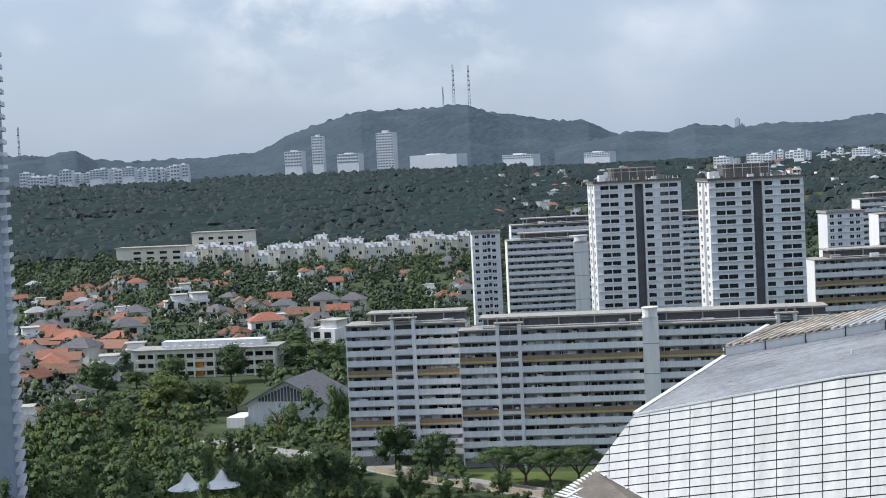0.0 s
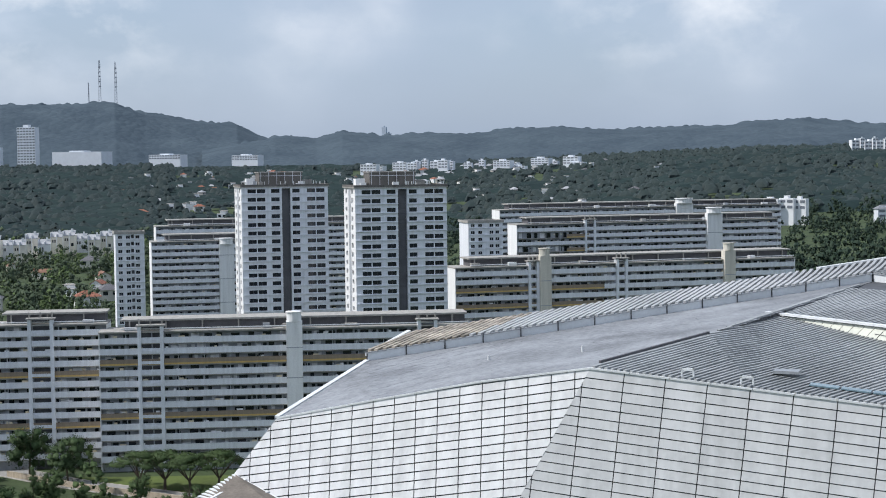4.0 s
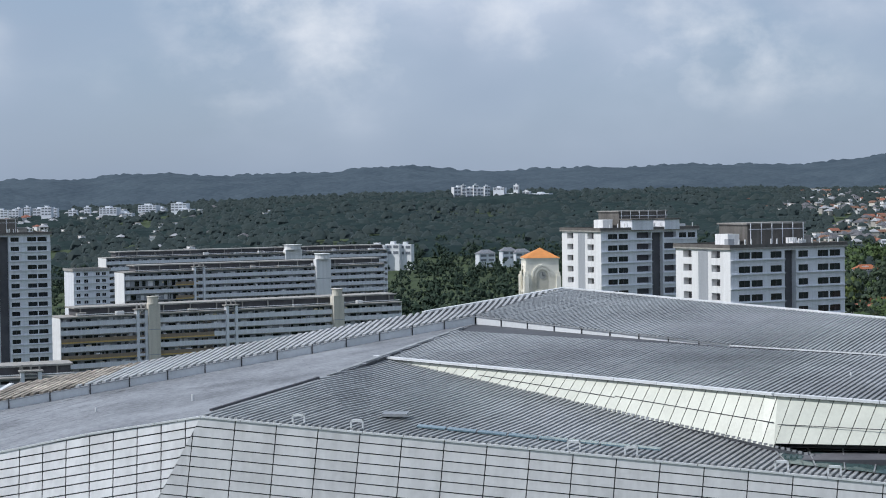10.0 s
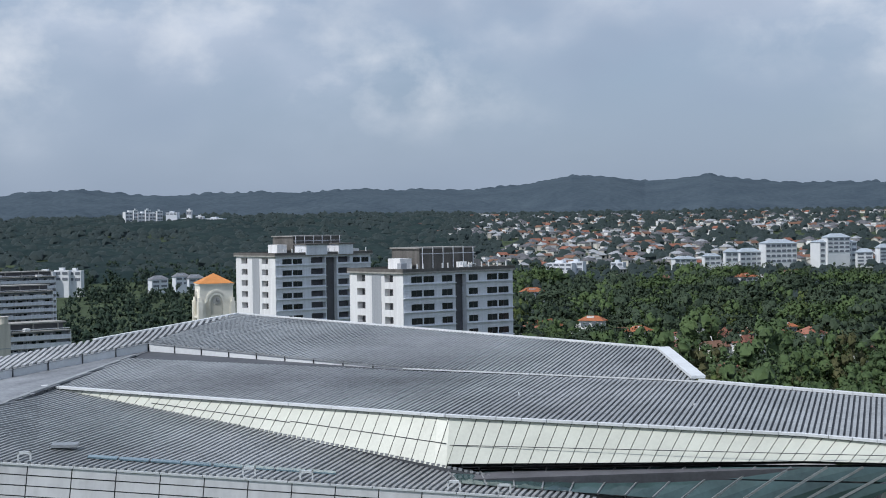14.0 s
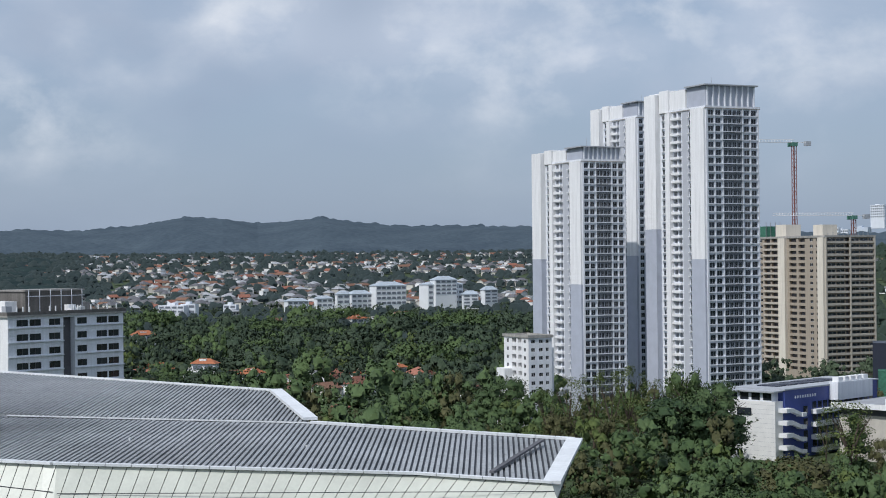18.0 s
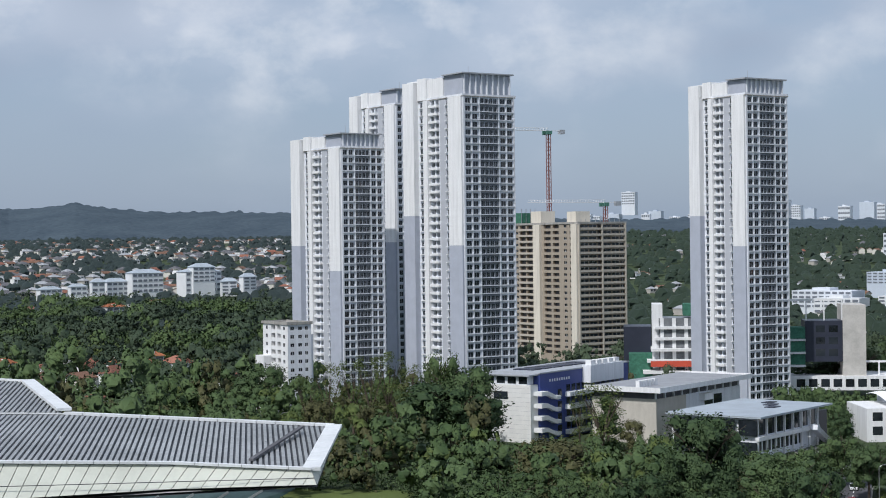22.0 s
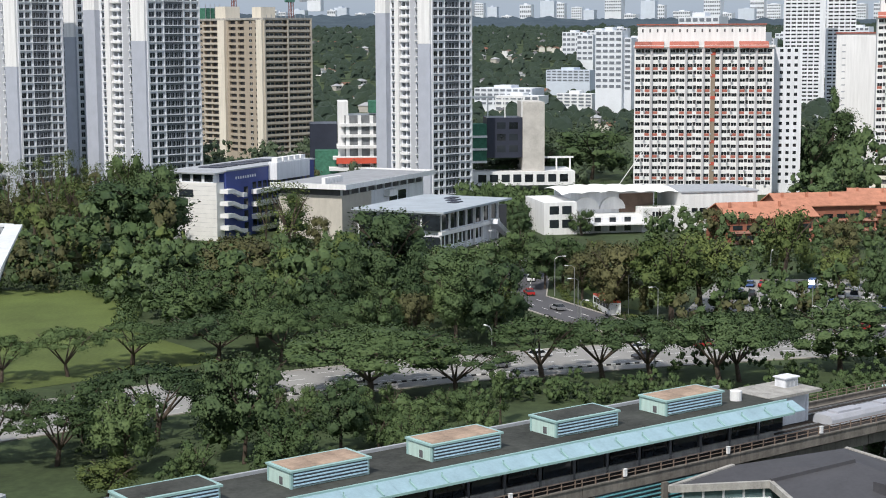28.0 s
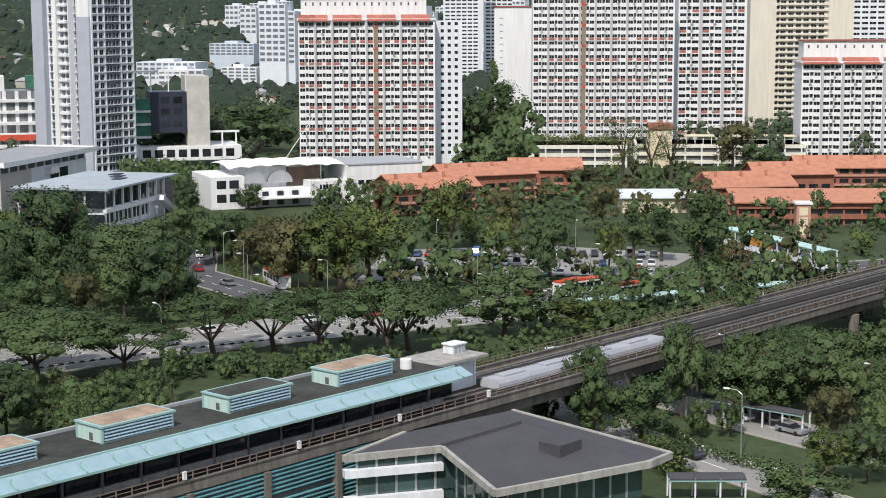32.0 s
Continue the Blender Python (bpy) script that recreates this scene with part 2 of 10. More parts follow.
def punched(geo, turn, length, z0, z1, holes, thick=0.25, slot=0):
    """A wall face with real openings (x0, x1, z0, z1) and their reveals."""
    xs = sorted({0.0, length, *[h[0] for h in holes], *[h[1] for h in holes]})
    zs = sorted({z0, z1, *[h[2] for h in holes], *[h[3] for h in holes]})
    xi, zi = {x: i for i, x in enumerate(xs)}, {z: i for i, z in enumerate(zs)}
    open_ = np.zeros((len(xs), len(zs)), bool)
    for a, b, c, d in holes:
        open_[xi[a]:xi[b], zi[c]:zi[d]] = True
    put = lambda x, y, z: tuple(turn @ Vector((x, y, z)))
    for i in range(len(xs) - 1):
        j = 0
        while j < len(zs) - 1:
            if open_[i, j]:
                j += 1
                continue
            k = j
            while k < len(zs) - 1 and not open_[i, k]:
                k += 1
            geo.face([put(xs[i], 0, zs[j]), put(xs[i + 1], 0, zs[j]), put(xs[i + 1], 0, zs[k]), put(xs[i], 0, zs[k])], slot)
            j = k
    for a, b, c, d in holes:
        for q in (((a, 0, c), (a, thick, c), (a, thick, d), (a, 0, d)), ((b, thick, c), (b, 0, c), (b, 0, d), (b, thick, d)),
                  ((a, 0, d), (a, thick, d), (b, thick, d), (b, 0, d)), ((a, thick, c), (a, 0, c), (b, 0, c), (b, thick, c))):
            geo.face([put(*p) for p in q], slot)


WINDOWS = {}


def window_mesh(w, h, frame_mat, pane_mat, panes=2, bar=0.06):
    """A window of that size: a frame, mullions and recessed panes. Origin at its lower left corner."""
    key = (round(w, 2), round(h, 2), frame_mat.name, pane_mat.name, panes)
    if key not in WINDOWS:
        g = Geo()
        step = (w - bar) / panes
        xs = [0.0] + [x for i in range(panes) for x in (step * i + bar, step * (i + 1))] + [w]
        zs = [0.0, bar, h - bar, h]
        for x in xs:
            g.v.extend([(x, 0.08, z) for z in zs])
        for i in range(len(xs) - 1):
            for k in range(3):
                q = (i * 4 + k, i * 4 + 4 + k, i * 4 + 5 + k, i * 4 + 1 + k)
                if k == 1 and i % 2 == 1:  # a pane, set back behind its frame
                    n = len(g.v)
                    g.v.extend([(g.v[c][0], 0.16, g.v[c][2]) for c in q])
                    for a in range(4):
                        b = (a + 1) % 4
                        g.f.append((q[a], q[b], n + b, n + a))
                        g.m.append(0)
                    g.f.append((n, n + 1, n + 2, n + 3))
                    g.m.append(1)
                else:
                    g.f.append(q)
                    g.m.append(0)
        WINDOWS[key] = g.mesh("window", frame_mat, pane_mat)
    return WINDOWS[key]


def add_windows(parent, turn, holes, frame_mat, pane_mat, panes=2, limit=300):
    """A window in each opening: single parts up to the limit, the rest joined in one."""
    rest = Geo()
    for i, (a, b, c, d) in enumerate(holes):
        if i < limit:
            part("window", window_mesh(b - a, d - c, frame_mat, pane_mat, panes), None, parent, at=turn @ Matrix.Translation((a, 0, c)))
        else:
            rest.box(a, 0.14, c, b, 0.2, d, 1, turn)
            rest.box(a, 0.08, c, b, 0.138, c + 0.07, 0, turn)
            rest.box((a + b) / 2 - 0.03, 0.07, c, (a + b) / 2 + 0.03, 0.137, d, 0, turn)
    if rest.v:
        part("windows_above", rest, [frame_mat, pane_mat], parent, kind="stuff")


# ---- surfaces ----
WHITE = mat("white_paint", (0.76, 0.765, 0.77), 0.75, 0.10, 0.3, 3.0, 0.05, streak=1)
GREYW = mat("grey_white_paint", (0.70, 0.72, 0.76), 0.75, 0.12, 0.3, 3.0, 0.05, streak=1)
GREY = mat("grey_paint", (0.36, 0.38, 0.41), 0.75, 0.12, 0.3, 3.0, 0.05, streak=1)
# dark grey, both for painted parts and for shade coloured into insides
DARK = mat("dark_paint_and_shade", (0.11, 0.11, 0.12), 0.7, 0.2, 0.4, 3.0, 0.05)
CONC = mat("weathered_concrete", (0.33, 0.32, 0.30), 0.9, 0.25, 0.25, 4.0, 0.3, streak=1)
CREAM = mat("cream_paint", (0.66, 0.58, 0.42), 0.75, 0.1, 0.3, 3.0, 0.05, streak=1)
TAN = mat("brown_paint", (0.26, 0.21, 0.16), 0.75, 0.15, 0.3, 3.0, 0.05, streak=1)
YELLOW = mat("ochre_paint", (0.52, 0.36, 0.13), 0.75, 0.15, 0.3, 3.0, 0.05, streak=1)
RED = mat("red_paint", (0.46, 0.09, 0.06), 0.7, 0.15, 0.3, 3.0, 0.05)
ORANGE = mat("orange_paint", (0.62, 0.24, 0.05), 0.7, 0.15, 0.3, 3.0, 0.05)
BLUE = mat("blue_cladding", (0.05, 0.075, 0.25), 0.45, 0.1, 0.2, 2.0, 0.02)
NAVY = mat("navy_cladding", (0.035, 0.04, 0.06), 0.4, 0.15, 0.2, 2.0, 0.02)
PANE = glass_mat("window_glass", (0.020, 0.025, 0.031))
FRAME_W = mat("white_frame", (0.62, 0.63, 0.64), 0.5, 0.06, 1.0, 5.0, 0.0)
FRAME_D = mat("dark_frame", (0.10, 0.10, 0.11), 0.5, 0.1, 1.0, 5.0, 0.0)
TERRA = mat("terracotta_tiles", (0.27, 0.115, 0.078), 0.8, 0.3, 0.8, 8.0, 0.4, rand=0.5)
TILE_D = mat("grey_roof_tiles", (0.13, 0.13, 0.14), 0.8, 0.25, 0.8, 8.0, 0.4, rand=0.3)
ROOF_M = mat("standing_seam_metal", (0.30, 0.32, 0.35), 0.42, 0.14, 0.12, 2.5, 0.05, metal=0.55)
ROOF_S = mat("low_ribbed_roof_sheet", (0.245, 0.255, 0.27), 0.5, 0.45, 0.10, 1.5, 0.05, metal=0.15)
FASCIA = mat("pale_fascia_panel", (0.56, 0.575, 0.505), 0.4, 0.08, 0.3, 3.0, 0.02, rand=0.15)
STEEL = mat("galvanised_steel", (0.45, 0.46, 0.47), 0.4, 0.15, 0.6, 6.0, 0.05, metal=0.7)
JOINT = mat("dark_joint", (0.06, 0.06, 0.065), 0.6, 0.2, 1.0, 6.0, 0.0)
ASPHALT = mat("asphalt", (0.10, 0.10, 0.11), 0.9, 0.2, 0.08, 3.0, 0.3)
PAVE = mat("concrete_paving", (0.40, 0.38, 0.35), 0.9, 0.2, 0.2, 3.0, 0.2)
GRASS = mat("grass_lawn", (0.088, 0.118, 0.032), 0.9, 0.3, 0.05, 1.5, 0.3)
EARTH = mat("undergrowth", (0.045, 0.066, 0.028), 0.95, 0.4, 0.05, 0.6, 0.4)
BARK = mat("grey_brown_bark", (0.085, 0.066, 0.052), 0.9, 0.25, 1.0, 8.0, 0.5)
TEAL = mat("pale_teal_steel", (0.30, 0.47, 0.46), 0.5, 0.1, 0.4, 4.0, 0.05)
TEAL_D = mat("teal_louvre", (0.14, 0.38, 0.42), 0.5, 0.15, 0.4, 4.0, 0.05)
LEAF = leafy("leaves_green", (0.030, 0.056, 0.023), (0.116, 0.168, 0.065))
LEAF_D = leafy("leaves_dark", (0.025, 0.048, 0.022), (0.098, 0.146, 0.060))
LEAF_Y = leafy("leaves_yellow_green", (0.044, 0.069, 0.021), (0.159, 0.198, 0.064))
LEAF_B = leafy("leaves_brownish", (0.043, 0.050, 0.022), (0.140, 0.135, 0.062))
# greens for the distance: haze is put in as a greyer, bluer tint
LEAF_M = leafy("leaves_hazed", (0.029, 0.047, 0.030), (0.092, 0.125, 0.073))
LEAF_F = leafy("leaves_forest_hazed", (0.012, 0.026, 0.018), (0.040, 0.064, 0.042))
WOOD_MID = leafy("hazed_street_foliage", (0.020, 0.034, 0.025), (0.056, 0.080, 0.052), far=True)
WOOD_FAR = leafy("hazed_foliage", (0.025, 0.038, 0.039), (0.044, 0.061, 0.057), far=True)

# ---- land ----
def land():
    g = Geo()
    rings = [60, 110, 150, 190, 240, 290, 330, 400, 500, 650, 900, 1100, 1300, 1500, 1700, 1900, 2200, 2500, 2800, 3400, 4000, 4950]
    heads = list(range(-180, 181, 3))
    for r in rings:
        for h in heads:
            p = polar(h, r)
            g.v.append((p.x, p.y, ground_z(p.x, p.y)))
    n = len(heads)
    for i in range(len(rings) - 1):
        for j in range(n - 1):
            a = i * n + j
            g.f.append((a, a + 1, a + n + 1, a + n))
            g.m.append(0)
    g.v.append((0, 0, 0))
    for j in range(n - 1):
        g.f.append((len(g.v) - 1, j + 1, j))
        g.m.append(0)
    tagged(part("ground", g, EARTH, None), "dark green undergrowth and soil between the trees", "ground", kind="structure")


land()


def ridge(name, profile, dist, thick, material, label, rough=4.0, low=-40.0, step=0.06, rows=26):
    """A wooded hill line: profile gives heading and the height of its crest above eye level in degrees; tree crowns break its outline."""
    h0, h1 = profile[0][0], profile[-1][0]
    n = int((h1 - h0) / step)
    xs, ys = [p[0] for p in profile], [p[1] for p in profile]
    g = Geo()
    for i in range(n + 1):
        h = h0 + (h1 - h0) * i / n
        crest = EYE[2] + dist * math.tan(radians(float(np.interp(h, xs, ys)))) - rough * 0.6
        for k in range(rows):
            u = 1 - (1 - k / (rows - 1)) ** 1.6
            p = polar(h, dist - thick * (1 - u))
            fold = noise.noise(Vector((p.x * 0.0035, p.y * 0.0035, 3.0)))
            z = low + (crest - low) * (math.sin(u * math.pi / 2) ** 1.1) * (1 + 0.3 * fold * (1 - u))
            wide = 1.2 * noise.noise(Vector((p.x * 0.012, p.y * 0.012, 1.0)))
            tops = max(0.0, noise.noise(Vector((p.x * 0.045, p.y * 0.045, 7.0)))) * smooth(0.86, 1.0, u) * 2.0
            g.v.append((p.x, p.y, z + rough * (wide + tops)))
    for i in range(n):
        for k in range(rows - 1):
            a = i * rows + k
            g.f.append((a, a + rows, a + rows + 1, a + 1))
            g.m.append(0)
    ob = part(name, g, material, None)
    ob.data.polygons.foreach_set("use_smooth", [True] * len(ob.data.polygons))
    return tagged(ob, label, "hill", kind="structure")


def canopy_mat(name, dark, light, size):
    """Closed woodland from afar: rounded crowns of that size, in clumps of several tones."""
    m = bpy.data.materials.new(name)
    m.use_nodes = True
    t = m.node_tree
    b = t.nodes["Principled BSDF"]
    b.inputs["Roughness"].default_value, b.inputs["Specular IOR Level"].default_value = 0.9, 0.05
    co = t.nodes.new("ShaderNodeTexCoord")
    cells = node(t, "ShaderNodeTexVoronoi", Scale=1.0 / size, Randomness=1.0)
    clump = node(t, "ShaderNodeTexNoise", Scale=0.18 / size, Detail=5.0, Roughness=0.6)
    fine = node(t, "ShaderNodeTexNoise", Scale=2.2 / size, Detail=3.0, Roughness=0.6)
    for n in (cells, clump, fine):
        t.links.new(co.outputs["Object"], n.inputs["Vector"])
    ramp = t.nodes.new("ShaderNodeValToRGB")
    ramp.color_ramp.elements[0].position, ramp.color_ramp.elements[1].position = 0.36, 0.68
    ramp.color_ramp.elements[0].color, ramp.color_ramp.elements[1].color = (*dark, 1), (*light, 1)
    mixed = t.nodes.new("ShaderNodeMath")
    mixed.operation = "MULTIPLY_ADD"
    mixed.inputs[1].default_value = 0.3
    t.links.new(fine.outputs[0], mixed.inputs[0])
    less = t.nodes.new("ShaderNodeMath")
    less.operation = "MULTIPLY"
    less.inputs[1].default_value = 0.7
    t.links.new(clump.outputs[0], less.inputs[0])
    t.links.new(less.outputs[0], mixed.inputs[2])
    t.links.new(mixed.outputs[0], ramp.inputs[0])
    t.links.new(ramp.outputs[0], b.inputs["Base Color"])
    bp = node(t, "ShaderNodeBump", Strength=0.55, Distance=size * 0.28)
    bp.invert = True
    t.links.new(cells.outputs["Distance"], bp.inputs["Height"])
    t.links.new(bp.outputs[0], b.inputs["Normal"])
    return m


# distance haze is mixed into these base colours as a blue tint
HILL = canopy_mat("hazed_hill_woods", (0.053, 0.074, 0.095), (0.081, 0.108, 0.130), 17.0)
HILL2 = canopy_mat("hazed_ridge_woods", (0.10, 0.135, 0.17), (0.12, 0.16, 0.195), 30.0)
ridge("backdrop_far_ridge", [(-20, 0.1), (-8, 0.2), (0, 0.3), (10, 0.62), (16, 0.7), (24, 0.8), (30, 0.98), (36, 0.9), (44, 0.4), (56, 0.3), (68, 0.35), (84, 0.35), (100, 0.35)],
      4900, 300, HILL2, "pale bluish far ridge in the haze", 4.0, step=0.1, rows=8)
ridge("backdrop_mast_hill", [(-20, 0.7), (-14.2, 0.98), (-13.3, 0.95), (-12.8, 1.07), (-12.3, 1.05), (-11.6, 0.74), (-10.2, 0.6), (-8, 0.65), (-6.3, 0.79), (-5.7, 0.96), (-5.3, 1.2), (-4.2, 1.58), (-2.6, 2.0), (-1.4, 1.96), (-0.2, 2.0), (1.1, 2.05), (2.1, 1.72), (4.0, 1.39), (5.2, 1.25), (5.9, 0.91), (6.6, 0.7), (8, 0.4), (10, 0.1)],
      4300, 1000, HILL, "tall wooded hill with haze-blue cover", 6.0, step=0.05)
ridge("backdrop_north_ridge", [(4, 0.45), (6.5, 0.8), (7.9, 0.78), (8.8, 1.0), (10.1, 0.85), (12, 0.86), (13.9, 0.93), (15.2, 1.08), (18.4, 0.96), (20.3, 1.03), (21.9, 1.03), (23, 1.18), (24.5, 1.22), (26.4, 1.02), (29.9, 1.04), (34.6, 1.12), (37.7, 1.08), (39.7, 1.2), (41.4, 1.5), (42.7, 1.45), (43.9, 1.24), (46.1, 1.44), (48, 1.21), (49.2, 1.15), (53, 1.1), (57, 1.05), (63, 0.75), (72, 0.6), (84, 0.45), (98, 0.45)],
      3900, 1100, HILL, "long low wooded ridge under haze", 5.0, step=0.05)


# ---- the arts centre: roof and facade ----
def V(az, el, d):
    return polar(az, d, EYE[2] + d * math.tan(radians(el)))


centre = tagged(new("arts_centre"), "large arts centre with folded ribbed roof and panelled facades", "arts centre")
claim((110, 150), (0.84, -0.54), 80, 50)
G0, FB = Vector((41.88, 134.64, 40.01)), Vector((111.38, 89.52, 32.39))
R_U, R_W, R_N = Vector((0.8353, -0.5422, -0.0916)), Vector((-0.1308, -0.0342, -0.9908)), Vector((-0.5341, -0.8396, 0.0995))
L_U, L_W, L_N = Vector((-0.7716, 0.6111, -0.1764)), Vector((-0.0691, -0.1614, -0.9845)), Vector((-0.6301, -0.7474, 0.1668))
pt = {
    "WS": V(23.29, -5.42, 175), "RC": V(26.78, -4.29, 200), "G2": V(35.49, -5.12, 181), "R2": V(45.64, -5.63, 173), "ET": V(54.75, -6.30, 168),
    "RE": V(44.45, -4.53, 196), "AP": V(29.85, -3.13, 240), "L4": V(11.0, -6.03, 192), "L5": V(24.99, -3.91, 215), "L3": V(9.54, -6.96, 177), "RM": V(21.33, -6.14, 158),
    "FT": V(36.95, -6.78, 146), "F2": V(49.17, -7.43, 146), "EI": V(53.94, -7.77, 146), "TIP": V(36.93, -8.50, 143), "TB": V(36.97, -8.36, 143),
    "B2": V(49.16, -8.25, 144), "EB": V(54.13, -8.25, 144.5), "L1": Vector((17.26, 154.04, 33.92)), "LT": Vector((25.3, 147.75, 36.12)), "LM": Vector((33.8, 141.09, 38.36)),
    "EO": V(54.9, -7.0, 160)}


def along(pts, u):
    """The place at the share u of a line of points."""
    d = [0.0]
    for a, b in zip(pts, pts[1:]):
        d.append(d[-1] + (b - a).length)
    s = u * d[-1]
    for i in range(len(pts) - 1):
        if s <= d[i + 1] or i == len(pts) - 2:
            return pts[i].lerp(pts[i + 1], (s - d[i]) / (d[i + 1] - d[i]))


# sheet under the ribs: shade of the gaps is put into its dark colour
VALLEY = mat("shade_dark_roof_sheet", (0.085, 0.09, 0.10), 0.65, 0.35, 0.06, 1.2, 0.05, metal=0.2)


# lighter copy of the roof metal for the lit rib tops
ROOF_R = mat("rib_top_metal", (0.30, 0.312, 0.318), 0.45, 0.35, 0.06, 1.2, 0.05, metal=0.1)
RIB_HEADING = 52.0
WS, RC, G2, R2, ET = (pt[k] for k in ("WS", "RC", "G2", "R2", "ET"))


def hatched(name, tris, spacing=0.52, wide=0.3, tall=0.2, thick=0.35, heading=RIB_HEADING, label="grey ribbed metal roof", ribs=None, base=None):
    """A roof of flat facets, all crossed by parallel raised ribs that run along one heading."""
    g = Geo()
    for t in tris:
        n = (t[1] - t[0]).cross(t[2] - t[0])
        q = t if n.z > 0 else t[::-1]
        g.face(q)
        g.face([p - Vector((0, 0, thick)) for p in reversed(q)])
        for a, b in zip(q, q[1:] + q[:1]):
            k = Vector((0, 0, thick))
            g.face([b, a, a - k, b - k])
    plate = part(name, g, base or VALLEY, centre, label)
    a = radians(heading)
    d, e = Vector((math.sin(a), math.cos(a), 0)), Vector((math.cos(a), -math.sin(a), 0))
    side, g = e * wide / 2, Geo()
    rng = random.Random(len(name))
    for t in tris:
        lo, hi = min(p.dot(e) for p in t), max(p.dot(e) for p in t)
        for k in range(math.ceil(lo / spacing), math.floor(hi / spacing) + 1):
            s, hit = k * spacing, []
            for p, q in zip(t, t[1:] + t[:1]):
                u, v = p.dot(e) - s, q.dot(e) - s
                if u * v < 0:
                    hit.append(p.lerp(q, u / (u - v)))
            if len(hit) < 2 or (hit[1] - hit[0]).length < 0.3:
                continue
            hit.sort(key=lambda p: p.dot(d))
            up_ = Vector((0, 0, tall + rng.uniform(-0.02, 0.02)))
            p, q = hit
            g.face([p - side + up_, q - side + up_, q + side + up_, p + side + up_])
            g.face([p - side, q - side, q - side + up_, p - side + up_])
            g.face([q + side, p + side, p + side + up_, q + side + up_])
            g.face([p + side, p - side, p - side + up_, p + side + up_])
            g.face([q - side, q + side, q + side + up_, q - side + up_])
    part("ribbing", g, ribs or ROOF_R, plate, kind="stuff")
    return plate


def facets(front, back, n=24):
    """Triangles between two lines of points."""
    res = []
    for i in range(n):
        a, b, c, d = along(front, i / n), along(front, (i + 1) / n), along(back, (i + 1) / n), along(back, i / n)
        res += [[a, b, c], [a, c, d]]
    return res


up = Vector((0, 0, 0.9))
cb = [RC.lerp(WS, 0.25), G2.lerp(pt["FT"], 0.06), R2.lerp(pt["F2"], 0.05), ET.lerp(pt["EI"], 0.06)]
hatched("canopy_roof", facets([WS, pt["FT"], pt["F2"], pt["EI"]], cb))
gl = [RC, G2, R2, ET]
g = Geo()
for i in range(3):
    g.face([cb[i], cb[i + 1], gl[i + 1], gl[i]])
part("valley_gutter", g, VALLEY, centre)
hatched("upper_roof", facets([RC + up, G2 + up * 0.14, R2 + up * 0.1], [pt["AP"], pt["RE"]], 16))
BACK = facets([pt["L3"] + up, pt["L3"].lerp(RC, 0.5) + up, RC + up], [pt["L4"], pt["L5"], pt["AP"]], 16)
RUSTY = mat("rust_stained_ribs", (0.30, 0.265, 0.22), 0.7, 0.9, 0.18, 0.9, 0.1)
PALE_R = mat("pale_ribbed_metal", (0.37, 0.38, 0.385), 0.5, 0.3, 0.06, 1.2, 0.05)
hatched("back_roof", BACK[:6], 0.8, 0.38, 0.3, heading=31.0, label="rust-stained ribbed roof end", ribs=RUSTY)
hatched("back_roof", BACK[6:], 0.8, 0.38, 0.3, heading=31.0, ribs=PALE_R)
EV = [G0 + R_U * x for x in (0, 14, 34, 62)]
hatched("lower_roof", [[EV[0], EV[1], pt["RM"]], [EV[1], WS, pt["RM"]], [EV[1], EV[2], WS], [EV[2], WS.lerp(pt["TIP"], 0.5), WS], [EV[2], EV[3], WS.lerp(pt["TIP"], 0.5)], [EV[3], pt["TIP"], WS.lerp(pt["TIP"], 0.5)]], tall=0.22)
L62 = pt["L3"].lerp(RC, 0.62)
hatched("lower_roof", [[pt["RM"], WS, RC]], tall=0.2)


def sheet(name, tris, material, thick=0.3, label=""):
    g = Geo()
    for t in tris:
        g.face(t)
        g.face([p - Vector((0, 0, thick)) for p in reversed(t)])
    return part(name, g, material, centre, label)


# low-ribbed sheet over the side hall, in bent plates
A, B, C, D = pt["L1"], pt["LT"], pt["LM"], G0
L30 = pt["L3"].lerp(RC, 0.3)
hatched("side_roof", [[A, B, pt["L3"]], [B, L30, pt["L3"]], [B, C, L30], [C, L62, L30], [C, pt["RM"], L62], [C, D, pt["RM"]], [pt["RM"], RC, L62]], 0.62, 0.5, 0.05, 0.3, 58.0, "grey low-ribbed metal roof", ROOF_S, ROOF_S)


def strip(name, a, b, w, h, material, n=1, gap=0.06, parent=None, label=""):
    """A run of n capping pieces from a to b."""
    a, b = Vector(a), Vector(b)
    for i in range(n):
        g = Geo()
        p, q = a.lerp(b, i / n), a.lerp(b, (i + 1) / n)
        d = (q - p).normalized() * gap / 2
        g.beam(p + d, q - d, w, h)
        part(name, g, material, parent or centre, label)


